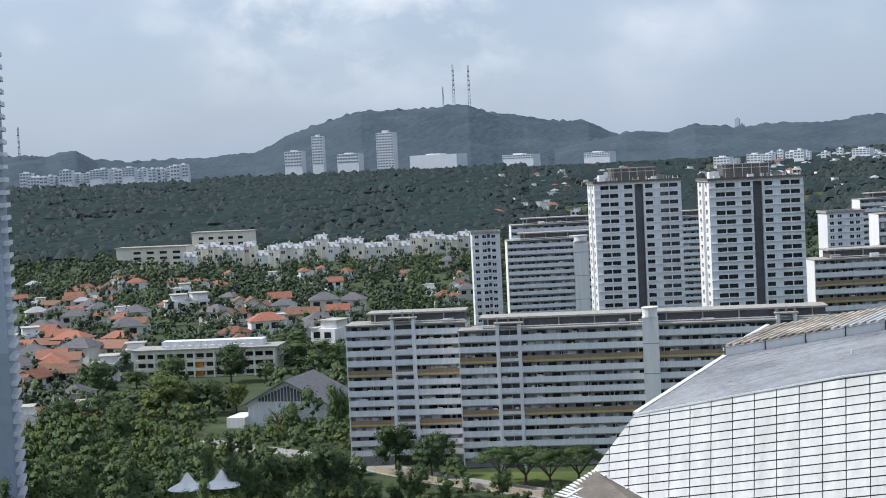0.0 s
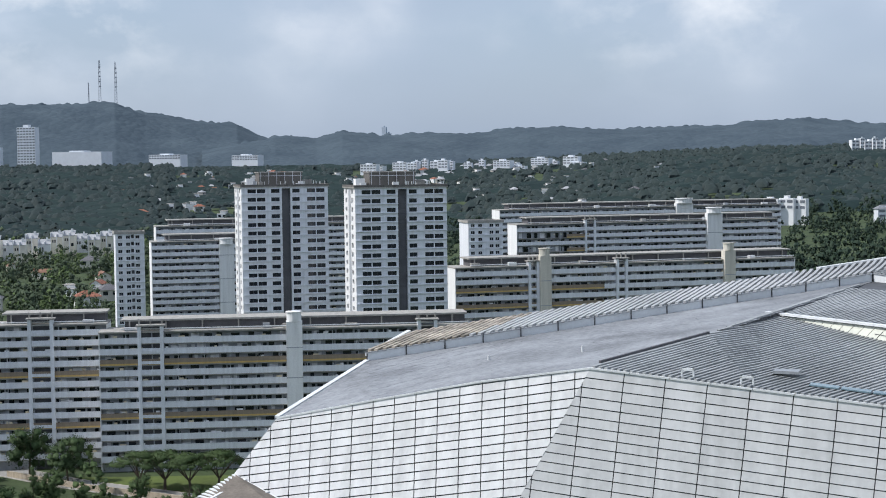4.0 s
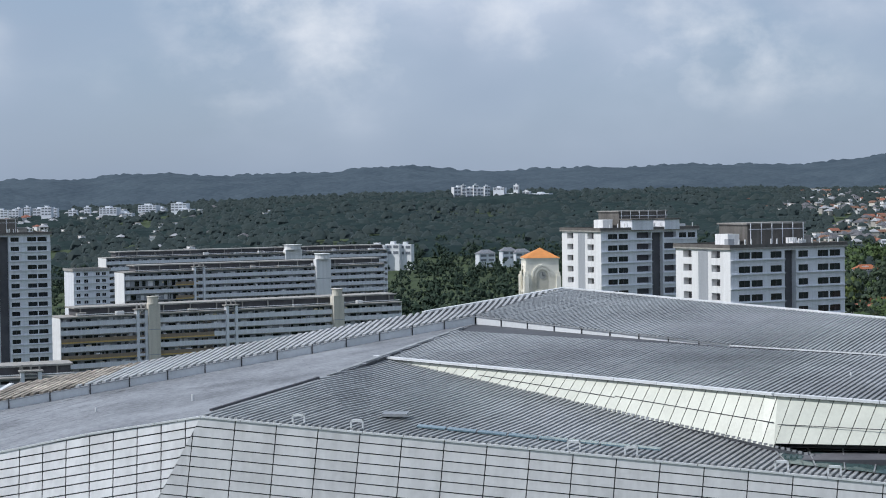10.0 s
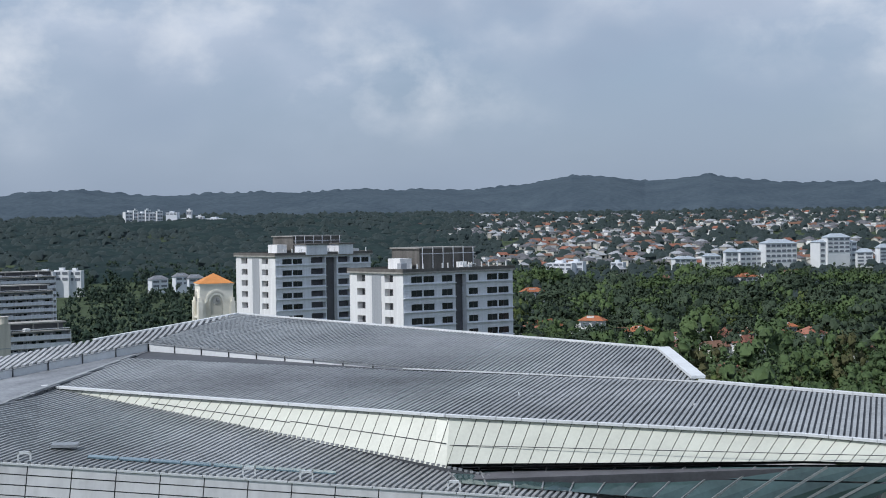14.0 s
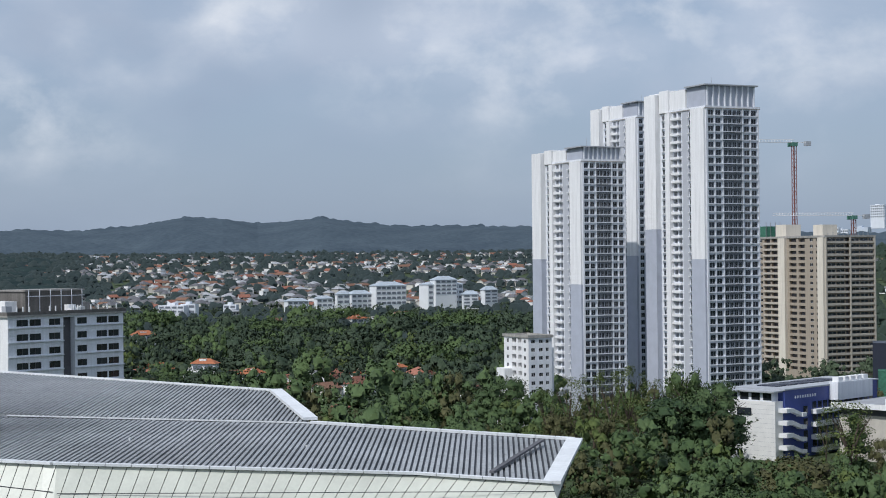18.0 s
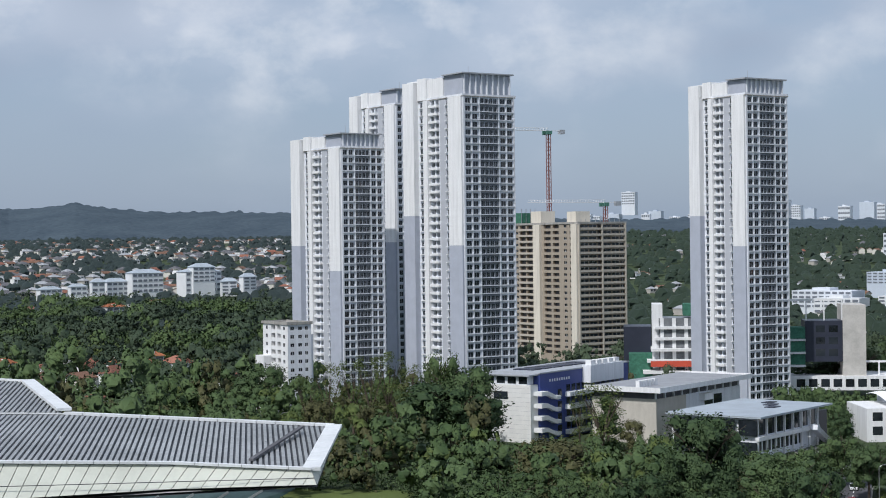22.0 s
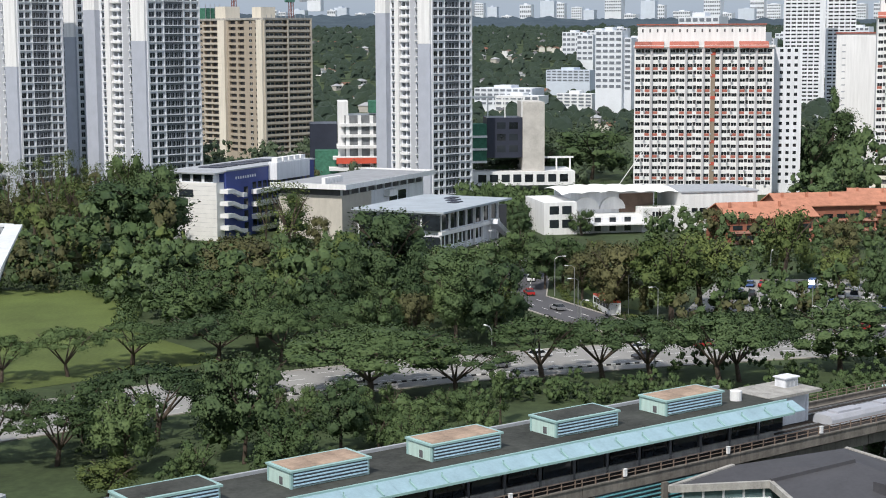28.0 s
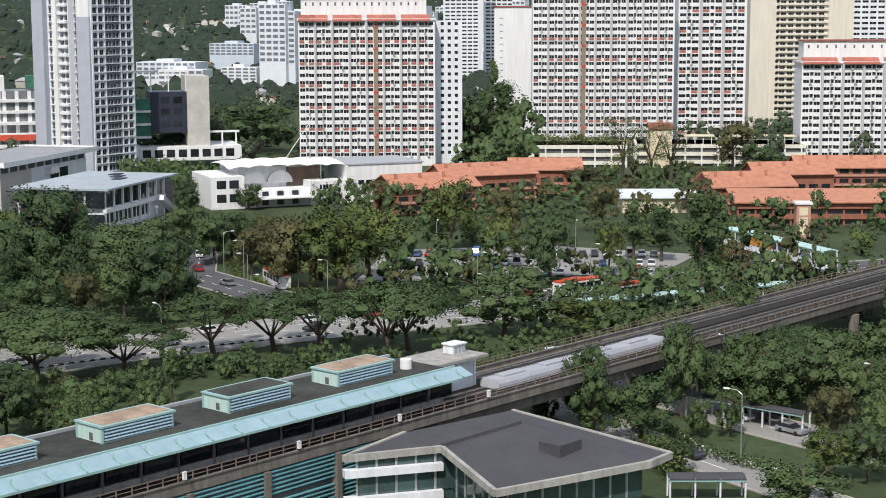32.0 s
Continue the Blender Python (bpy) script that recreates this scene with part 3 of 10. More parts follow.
CAP = mat("white_capping", (0.70, 0.72, 0.73), 0.45, 0.1, 0.3, 3.0, 0.02, rand=0.12)
for a, b, n in ((pt["L3"], RC, 14),):
    strip("gutter_fascia", a + up * 0.5, b + up * 0.5, 0.12, 0.95, CAP, n)
    strip("gutter_cap", a + up * 1.06, b + up * 1.06, 0.35, 0.08, STEEL, n)
    for i in range(n + 1):
        g = Geo()
        q = a.lerp(b, i / n)
        g.beam(q + up * 0.02 + Vector((-0.05, -0.12, 0)), q + up * 1.25 + Vector((-0.05, -0.12, 0)), 0.14, 0.1)
        part("gutter_post", g, JOINT, centre)
for i in range(9):
    u, v = i / 9, (i + 1) / 9
    h = 1.0 - (u + v) * 0.45
    strip("gutter_fascia", RC.lerp(G2, u) + up * h * 0.5, RC.lerp(G2, v) + up * h * 0.5, 0.12, 0.95 * h, CAP)
    strip("gutter_cap", RC.lerp(G2, u) + up * (1.06 - u * 0.9), RC.lerp(G2, v) + up * (1.06 - v * 0.9), 0.35, 0.08, STEEL)
    g = Geo()
    q = RC.lerp(G2, u) + Vector((-0.05, -0.12, 0))
    g.beam(q, q + up * (1.15 - u * 0.9), 0.14, 0.1)
    part("gutter_post", g, JOINT, centre)
strip("gutter_cap", G2 + up * 0.16, R2 + up * 0.12, 0.5, 0.12, CAP, 9)
strip("ridge_capping", pt["AP"] + up * 0.25, pt["RE"] + up * 0.25, 0.6, 0.25, CAP, 20)
strip("ridge_capping", pt["L5"] + up * 0.25, pt["AP"] + up * 0.25, 0.6, 0.25, CAP, 8)
strip("verge_capping", pt["RE"] + up * 0.3, R2 + up * 0.6, 1.5, 0.3, CAP, 5)
strip("verge_capping", R2 + up * 0.2, ET + up * 0.2, 0.9, 0.25, CAP, 14)
strip("verge_capping", ET + up * 0.15, pt["EI"] + up * 0.15, 1.6, 0.3, CAP, 7)
strip("verge_capping", pt["L4"] + up * 0.3, pt["L3"] + up * 0.8, 0.5, 0.3, CAP, 3)
strip("verge_capping", pt["L3"] + up * 0.1, pt["L1"] + up * 0.1, 0.5, 0.25, CAP, 4)
strip("eaves_capping", WS + up * 0.25, pt["FT"] + up * 0.2, 0.7, 0.22, CAP, 20)
strip("eaves_capping", pt["FT"] + up * 0.2, pt["F2"] + up * 0.2, 0.7, 0.22, CAP, 14)
strip("eaves_capping", pt["F2"] + up * 0.2, pt["EI"] + up * 0.2, 0.7, 0.22, CAP, 6)
hip0, hip1 = V(51.87, -7.44, 148) + up * 0.25, V(53.6, -6.38, 163) + up * 0.3
strip("hip_gutter", hip0, hip1, 0.45, 0.2, DARK, 1)
strip("ridge_pipe", G0 + Vector((1.2, 1.2, 0.35)), pt["RM"] + up * 0.3, 0.22, 0.22, DARK, 1)
strip("eaves_capping", G0, FB, 0.3, 0.16, CAP, 24)
strip("eaves_capping", G0, pt["LM"], 0.3, 0.16, CAP, 5)
strip("eaves_capping", pt["LM"], pt["LT"], 0.3, 0.16, CAP, 5)
strip("eaves_capping", pt["LT"], pt["L1"], 0.3, 0.16, CAP, 4)

# pale slanting fascia under the canopy's edge, panel by panel
top = [WS, pt["FT"], pt["F2"], pt["EI"]]
low = [WS + Vector((0, 0, -0.15)), pt["TIP"], pt["B2"], pt["EB"]]
seg = ((40, WS, pt["FT"], low[0], pt["TIP"]), (26, pt["FT"], pt["F2"], pt["TB"], pt["B2"]), (10, pt["F2"], pt["EI"], pt["B2"], pt["EB"]))


def fascia_at(i, upper):
    for n, a, b, c, d in seg:
        if i <= n or n == 10:
            return (a if upper else c).lerp(b if upper else d, max(0.0, min(1.0, i / n)))
        i -= n


for i in range(-1, 76):
    g = Geo()
    lean = 1.25 * min(1.0, (i + 2) / 16)  # joints lean towards the east end
    if i == -1:
        q = [fascia_at(0, True), fascia_at(0, False), fascia_at(0.02, False), fascia_at(lean - 0.03, True)]
    else:
        q = [fascia_at(i + lean + 0.03, True), fascia_at(i + 0.03, False), fascia_at(i + 0.97, False), fascia_at(i + 1.25 * min(1.0, (i + 3) / 16) + 0.97, True)]
    if (q[0] - q[3]).length < 0.05 and (q[1] - q[2]).length < 0.05:
        continue
    back = Vector((0.18, 0.28, -0.1))
    g.face(q)
    for j in range(4):
        g.face([q[j], q[(j + 3) % 4], q[(j + 3) % 4] + back, q[j] + back])
    part("fascia_panel", g, FASCIA, centre)
out = Vector((-0.02, -0.04, 0))
for a, b in ((12, 26), (26, 40), (40.2, 76)):
    strip("fascia_joint", fascia_at(a, True).lerp(fascia_at(a, False), 0.48 if a < 40.1 else 0.6) + out, fascia_at(b, True).lerp(fascia_at(b, False), 0.52) + out, 0.05, 0.06, JOINT)
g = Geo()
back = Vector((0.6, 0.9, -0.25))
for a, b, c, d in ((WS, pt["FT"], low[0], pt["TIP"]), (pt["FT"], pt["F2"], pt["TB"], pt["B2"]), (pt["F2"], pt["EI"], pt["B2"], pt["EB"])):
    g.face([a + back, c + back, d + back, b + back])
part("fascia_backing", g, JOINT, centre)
# soffit and end of the canopy; the soffit's dark colour holds the shade there
inn = Vector((7, 11, -1.2))
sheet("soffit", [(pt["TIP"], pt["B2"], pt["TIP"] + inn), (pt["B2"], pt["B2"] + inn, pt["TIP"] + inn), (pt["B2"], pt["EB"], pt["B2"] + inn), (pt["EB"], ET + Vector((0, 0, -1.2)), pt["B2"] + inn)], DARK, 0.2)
g = Geo()
e2 = ET + Vector((0.3, 0.2, -1.0))
for i in range(7):
    u, v = (i + 0.02) / 7, (i + 0.98) / 7
    g2 = Geo()
    a, b = pt["EI"].lerp(ET, u), pt["EI"].lerp(ET, v)
    c, d = pt["EB"].lerp(e2, u), pt["EB"].lerp(e2, v)
    k = Vector((-0.2, 0.05, 0))
    g2.face([a, c, d, b])
    g2.face([b + k, d + k, c + k, a + k])
    part("end_panel", g2, FASCIA, centre)

# glazed band under the canopy
GLASS_G = mat("green_glazing", (0.05, 0.085, 0.085), 0.1, 0.25, 0.3, 2.0, 0.0, rand=0.3, spec=0.7)
b0, b1 = G0 + R_U * 49 + Vector((1.2, 2.0, 0.5)), FB + Vector((-0.6, 1.8, 0.5))
t0, t1 = pt["TIP"] + Vector((0.9, 1.4, -0.25)), pt["EB"] + Vector((-0.8, 1.6, -0.3))
for i in range(14):
    u, v = (i + 0.03) / 14, (i + 0.97) / 14
    for k, (lo, hi) in enumerate(((0.0, 0.62), (0.66, 1.0))):
        a, b, c, d = b0.lerp(b1, u), b0.lerp(b1, v), t0.lerp(t1, v), t0.lerp(t1, u)
        g = Geo()
        p = [a.lerp(d, lo), b.lerp(c, lo), b.lerp(c, hi), a.lerp(d, hi)]
        n = Vector((0.05, 0.1, 0))
        g.face(p)
        g.face([q + n for q in reversed(p)])
        part("glazing_pane", g, GLASS_G, centre)
    g = Geo()
    g.beam(b0.lerp(b1, i / 14), t0.lerp(t1, i / 14), 0.12, 0.2)
    part("mullion", g, STEEL, centre)
# dark sheet behind the panes, put in for the shade under the canopy
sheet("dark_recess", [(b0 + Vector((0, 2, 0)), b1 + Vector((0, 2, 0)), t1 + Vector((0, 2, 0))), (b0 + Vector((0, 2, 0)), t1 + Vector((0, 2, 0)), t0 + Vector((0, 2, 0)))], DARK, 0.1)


# panelled facades
def clip(poly, a, b):
    """Keeps what lies to the left of the line from a to b."""
    out = []
    f = lambda p: (b[0] - a[0]) * (p[1] - a[1]) - (b[1] - a[1]) * (p[0] - a[0])
    for i, p in enumerate(poly):
        q = poly[(i + 1) % len(poly)]
        fp, fq = f(p), f(q)
        if fp >= 0:
            out.append(p)
        if fp * fq < 0:
            k = fp / (fp - fq)
            out.append((p[0] + k * (q[0] - p[0]), p[1] + k * (q[1] - p[1])))
    return out


def panelled(base, eu, ew, en, cols, rows, x0, pw, ph, edges, material, single, budget, gap=0.045):
    """Panels on a leaning plane, clipped by the plane's edges; the first rows are single pieces."""
    rest, count = Geo(), 0
    for r in range(rows):
        for c in range(cols):
            x, y = x0 + c * pw, r * ph
            poly = [(x + gap, y + gap), (x + pw - gap, y + gap), (x + pw - gap, y + ph - gap), (x + gap, y + ph - gap)]
            for a, b in edges:
                poly = clip(poly, a, b)
                if len(poly) < 3:
                    break
            if len(poly) < 3:
                continue
            one = r < single and count < budget
            g = Geo() if one else rest
            p = [base + eu * q[0] + ew * q[1] for q in poly]
            o = [en * (0.03 + 0.06 * (q[1] - y) / ph) for q in poly]  # each panel leans out over the next
            g.face([q + k for q, k in zip(p, o)])
            for i in range(len(p)):
                j = (i + 1) % len(p)
                g.face([p[j] + o[j], p[i] + o[i], p[i], p[j]])
            if one:
                count += 1
                part("facade_panel", g, material, centre)
    part("lower_facade_panels", rest, material, centre, kind="stuff")


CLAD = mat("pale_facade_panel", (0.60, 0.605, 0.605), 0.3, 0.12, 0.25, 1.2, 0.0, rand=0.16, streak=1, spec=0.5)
# whiter copy: the west side's extra brightness is put into the panel colour
CLAD_W = mat("lit_white_facade_panel", (0.69, 0.695, 0.70), 0.35, 0.14, 0.25, 1.2, 0.0, rand=0.14, streak=1, spec=0.5)
corner_r, corner_l = (-0.4203, 1.0), (0.6287, 1.0)
panelled(G0, R_U, R_W, R_N, 34, 39, -17.4 + 2.6, 3.56, 0.845, [((corner_r[0] * 30, 30), (0, 0)), ((83.2, 0), (80.8, 30))], CLAD, 9, 200)
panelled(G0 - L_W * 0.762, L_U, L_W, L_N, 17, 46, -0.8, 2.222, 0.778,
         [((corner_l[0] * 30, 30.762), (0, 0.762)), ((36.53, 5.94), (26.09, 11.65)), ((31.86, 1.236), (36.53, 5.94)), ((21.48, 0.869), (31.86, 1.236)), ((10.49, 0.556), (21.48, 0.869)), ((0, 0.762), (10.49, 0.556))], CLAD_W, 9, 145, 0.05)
k = 0.04
g = Geo()
g.face([G0 - R_N * k, FB - R_N * k, FB + R_W * 34 - R_U * 2.4 - R_N * k, G0 + R_W * 38 + R_U * corner_r[0] * 38 - R_N * k])
part("facade_backing", g, JOINT, centre)
g = Geo()
lp = lambda x, y: G0 + L_U * x + L_W * y - L_N * k
g.face([lp(0, 0), lp(corner_l[0] * 30, 30), lp(22, 30), lp(26.09, 10.89), lp(36.53, 5.18), lp(31.86, 0.474), lp(21.48, 0.107), lp(10.49, -0.206)])
part("facade_backing", g, JOINT, centre)
# low white slatted roof and base at the west corner
q = [lp(36.53, 5.18), lp(26.09, 10.89), V(6.9, -12.4, 144), V(3.45, -11.5, 152)]
sheet("corner_roof", [(q[3], q[2], q[0]), (q[2], q[1], q[0])], mat("brown_grey_screen", (0.16, 0.14, 0.12), 0.8, 0.3, 0.4, 3.0, 0.1), 0.25)
for i in range(11):
    g = Geo()
    u = (i + 0.5) / 11
    g.beam(q[3].lerp(q[0], u) + up * 0.06, q[2].lerp(q[1], u) + up * 0.06, 0.42, 0.07)
    part("corner_slat", g, CAP, centre)
for i in range(4):
    g = Geo()
    u = (i + 0.5) / 4
    g.beam(q[3].lerp(q[2], u) + up * 0.14, q[0].lerp(q[1], u) + up * 0.14, 0.3, 0.07)
    part("corner_slat", g, CAP, centre)
for i in range(5):
    for j in range(4):
        a, b = q[3].lerp(q[2], i / 5 + 0.006), q[3].lerp(q[2], i / 5 + 0.194)
        d0, d1 = Vector((0, 0, -0.1 - 2.2 * j)), Vector((0, 0, -2.22 - 2.2 * j))
        g = Geo()
        g.face([a + d1, b + d1, b + d0, a + d0])
        g.face([a + d0 + Vector((0, .2, 0)), b + d0 + Vector((0, .2, 0)), b + d1 + Vector((0, .2, 0)), a + d1 + Vector((0, .2, 0))])
        part("base_panel", g, CLAD_W, centre)
# east end wall, plant deck beside it, and the body behind the skins
CLAD_S = mat("silver_facade_panel", (0.58, 0.60, 0.61), 0.3, 0.25, 0.35, 2.5, 0.02, metal=0.15)
e1, e2, e3 = V(52.86, -9.11, 168), V(52.2, -8.38, 152), V(52.1, -16.0, 170)
fbl = FB + R_W * 34 - R_U * 2.4
sheet("end_wall", [(FB, e1, fbl), (e1, Vector((e1.x - 5, e1.y + 2, 0)), fbl)], CLAD_S, 0.05)
sheet("end_wall", [(FB, e2, e1)], CLAD_S, 0.05)
g = Geo()
g.prism([(44, 139), (112, 95), (136, 104), (150, 140), (90, 215), (34, 190), (26, 172)], 0.0, 31.0)
part("body", g, CONC, centre)
o = V(52.17, -15.04, 140)
o.z -= 0.2
g = Geo()
g.prism([(o.x - 5, o.y - 4), (o.x + 2.4, o.y - 4), (o.x + 3.6, o.y + 3.4), (o.x - 5, o.y + 5)], 0.0, o.z - 2.2)
part("plant_deck", g, DARK, centre)
for a, b in (((-5, -4), (2.4, -4)), ((2.4, -4), (3.6, 3.4)), ((-5, 5), (3.6, 3.4))):
    g = Geo()
    g.beam((o.x + a[0], o.y + a[1], o.z - 1.2), (o.x + b[0], o.y + b[1], o.z - 1.2), 0.4, 2.4)
    part("deck_parapet", g, GREY, centre)
for k in range(3):
    g = Geo()
    g.box(o.x - 3 + k * 1.9, o.y - 2, o.z - 2.2, o.x - 1.8 + k * 1.9, o.y + 0.6, o.z - 1.0)
    part("plant_unit", g, GREYW, centre)
# panels on the east end wall
eu = Vector((e1.x - FB.x, e1.y - FB.y, 0))
ew_len = eu.length
eu.normalize()
panelled(FB + Vector((0, 0, 0.2)), eu, Vector((0, 0, -1)), Vector((eu.y, -eu.x, 0)), int(ew_len / 1.6), 30, 0.0, 1.6, 1.1, [], CLAD_S, 9, 60)
# small roof fittings
for s, h in ((8.3, 1.0), (13.3, 1.0), (31.5, 0.9), (36.2, 0.9), (48.4, 0.85), (52.6, 0.85)):
    p = G0 + R_U * s + Vector((0.3, 0.5, 0.1))
    for x in (-0.55, 0.45):
        g = Geo()
        g.box(x, -0.1, 0, x + 0.14, 0.1, 0.85)
        part("bracket_post", g, CAP, centre, at=Matrix.Translation(p) @ Matrix.Rotation(radians(-33), 4, "Z"))
    g = Geo()
    g.box(-0.55, -0.1, 0.65, 0.59, 0.1, 0.85)
    part("bracket_bar", g, CAP, centre, at=Matrix.Translation(p) @ Matrix.Rotation(radians(-33), 4, "Z"))
for az, el, d, hh in ((13.75, -7.1, 163, 1.1), (17.0, -6.75, 158, 1.0), (39.5, -6.3, 160, 1.3), (45.5, -6.6, 158, 1.0)):
    g = Geo()
    p = V(az, el, d)
    g.tube(p - Vector((0, 0, 1.5)), p + Vector((0, 0, hh - 0.3)), 0.12, 0.1, 8)
    part("vent_pipe", g, CAP, centre)
g = Geo()
h0 = G0 + R_U * 15.5 + Vector((3.6, 5.2, 0.75))
g.box(-1.1, -0.8, 0, 1.1, 0.8, 0.25)
part("roof_hatch", g, STEEL, centre, at=Matrix.Translation(h0) @ Matrix.Rotation(radians(-33), 4, "Z"))
for i in range(8):
    g = Geo()
    p = G0 + R_U * (18 + i * 2.6) + Vector((1.6, 2.4, 0.42))
    g.box(0, 0, 0, 2.4, 1.3, 0.12)
    part("skylight_pane", g, mat("skylight_glass", (0.16, 0.24, 0.28), 0.1, 0.2, 0.5, 2.0, 0.0, rand=0.3), centre, at=Matrix.Translation(p) @ Matrix.Rotation(radians(-33), 4, "Z") @ Matrix.Rotation(radians(5.2), 4, "Y"))

# ---- railway: viaduct, station, train ----
RAIL_AZ = 122.6
rail_x = Vector((math.sin(radians(RAIL_AZ)), math.cos(radians(RAIL_AZ)), 0))
RAIL = Matrix.Translation((200.4, 29.3, 0.0)) @ Matrix.Rotation(radians(90 - RAIL_AZ), 4, "Z")  # x along the line to the south-east, y to the north-east
claim((233, 12), (rail_x.x, rail_x.y), 175, 9)
via = tagged(new("viaduct"), "concrete railway viaduct with railings on both sides", "viaduct")
via.matrix_basis = RAIL @ Matrix.Translation((0, 0, 0.7))
VC = mat("viaduct_concrete", (0.17, 0.155, 0.138), 0.9, 0.3, 0.3, 3.0, 0.3, streak=1)
BALLAST = mat("brown_track_bed", (0.028, 0.023, 0.021), 0.95, 0.3, 0.6, 6.0, 0.4)
RAILING = mat("rusty_railing", (0.20, 0.15, 0.12), 0.7, 0.3, 1.0, 6.0, 0.1)
X0, X1 = -110, 190
y_n, y_f = 0.1, 13.4  # near and far edge of the deck
for x in range(X0, X1, 25):
    g = Geo()
    g.box(x + 0.05, y_n, 6.75, x + 24.95, y_n + 4.6, 7.4)
    g.box(x + 0.05, y_f - 4.6, 6.2, x + 24.95, y_f, 7.4)
    g.box(x + 0.05, y_n + 1.2, 5.0, x + 24.95, y_n + 3.6, 6.2)
    g.box(x + 0.05, y_f - 3.6, 5.0, x + 24.95, y_f - 1.2, 6.2)
    g.box(x + 0.05, y_n + 4.6, 6.6, x + 24.95, y_f - 4.6, 7.2)
    part("deck_span", g, VC, via)
    for y in (y_n, y_f - 0.25):
        g = Geo()
        g.box(x + 0.05, y, 7.4, x + 24.95, y + 0.25, 8.0)
        g.box(x + 0.05, y - 0.12, 7.95, x + 24.95, y + 0.3, 8.1)
        part("parapet", g, VC, via)
        for z in (8.5, 8.95):
            g = Geo()
            g.box(x, y + 0.08, z, x + 25, y + 0.16, z + 0.07)
            part("handrail", g, RAILING, via)
    g = Geo()
    for k in range(13):
        for y in (y_n, y_f - 0.25):
            g.box(x + k * 2, y + 0.05, 8.1, x + k * 2 + 0.1, y + 0.18, 9.0)
    part("rail_posts", g, RAILING, via, kind="stuff")
    g = Geo()
    for y in (y_n + 1.6, y_f - 1.6):
        g.tube((x + 12.5, y + 0.8 * (1 if y < 0 else -1), 0), (x + 12.5, y + 0.8 * (1 if y < 0 else -1), 5), 0.9, 0.9, 12)
    g.box(x + 11.5, y_n + 1, 4.2, x + 13.5, y_f - 1, 5.0)
    part("pier", g, VC, via)
for y in (3.3, 8.7):
    g = Geo()
    g.box(X0, y, 7.4, X1, y + 3.4, 7.55)
    part("track_bed", g, BALLAST, via)
    for k in (0.95, 2.4):
        g = Geo()
        g.box(X0, y + k, 7.55, X1, y + k + 0.08, 7.72)
        part("rail", g, STEEL, via)
g = Geo()
g.box(X0, 6.75, 7.2, X1, 8.65, 7.7)
part("walkway", g, BALLAST, via)
g = Geo()
g.box(X0, 0.4, 7.3, X1, 3.25, 7.5)
part("walkway", g, BALLAST, via)

station = tagged(new("railway_station"), "elevated railway station with flat roof and pale teal trim", "station")
station.matrix_basis = RAIL
ROOF_F = mat("stained_flat_roof", (0.047, 0.050, 0.045), 0.9, 0.5, 0.12, 1.5, 0.2)
BLUE_GL = mat("pale_blue_glazed_eaves", (0.28, 0.41, 0.47), 0.35, 0.12, 0.3, 3.0, 0.0, rand=0.1)
RUST = mat("brown_stained_roof", (0.33, 0.24, 0.18), 0.85, 0.35, 0.3, 2.0, 0.1)
SX0 = -110
for i in range(5):
    x = SX0 + i * 22
    g = Geo()
    g.box(x + 0.02, 3.2, 12.6, x + 21.98, 13.2, 13.0)
    part("roof_slab", g, ROOF_F, station)
g = Geo()
g.box(SX0, 13.2, 12.5, 0, 13.6, 13.35)
part("roof_kerb", g, GREY, station)
g = Geo()
g.box(SX0, 2.95, 12.6, 1.2, 3.2, 13.15)
part("roof_edge", g, TEAL, station)
for i in range(55):
    x = SX0 + i * 2.04
    g = Geo()
    g.face([(x, 0.75, 12.1), (x + 2.0, 0.75, 12.1), (x + 2.0, 2.95, 12.95), (x, 2.95, 12.95)])
    g.face([(x, 2.95, 12.87), (x + 2.0, 2.95, 12.87), (x + 2.0, 0.75, 12.02), (x, 0.75, 12.02)])
    part("eaves_panel", g, BLUE_GL, station)
    if i % 2 == 0:
        g = Geo()
        g.beam((x, 0.7, 12.2), (x, 1.9, 12.75), 0.12, 0.2)
        g.box(x - 0.06, 1.8, 12.5, x + 0.06, 1.95, 13.05)
        part("eaves_bracket", g, TEAL, station)
g = Geo()
g.box(SX0, 0.6, 11.85, 0, 0.75, 12.12)
part("eaves_beam", g, TEAL, station)
g = Geo()
g.box(SX0, 3.0, 11.3, 0, 3.3, 12.6)
part("inner_fascia", g, DARK, station)
for i in range(22):
    x = SX0 + 2 + i * 5
    g = Geo()
    g.box(x, 3.9, 8.4, x + 0.35, 4.3, 12.4)
    part("column", g, DARK, station)
    g = Geo()
    g.box(x + 0.6, 3.92, 9.2, x + 4.6, 4.02, 11.2)
    part("platform_screen", g, PANE, station)
g = Geo()
g.box(SX0, 3.9, 7.4, 0, 6.0, 9.1)
part("platform", g, CONC, station)
g = Geo()
g.box(SX0, 6.2, 8.4, 0, 13.0, 8.7)
part("platform", g, CONC, station)
g = Geo()
g.box(SX0, 12.9, 2.0, 0, 13.1, 12.6)
part("back_wall", g, GREY, station)
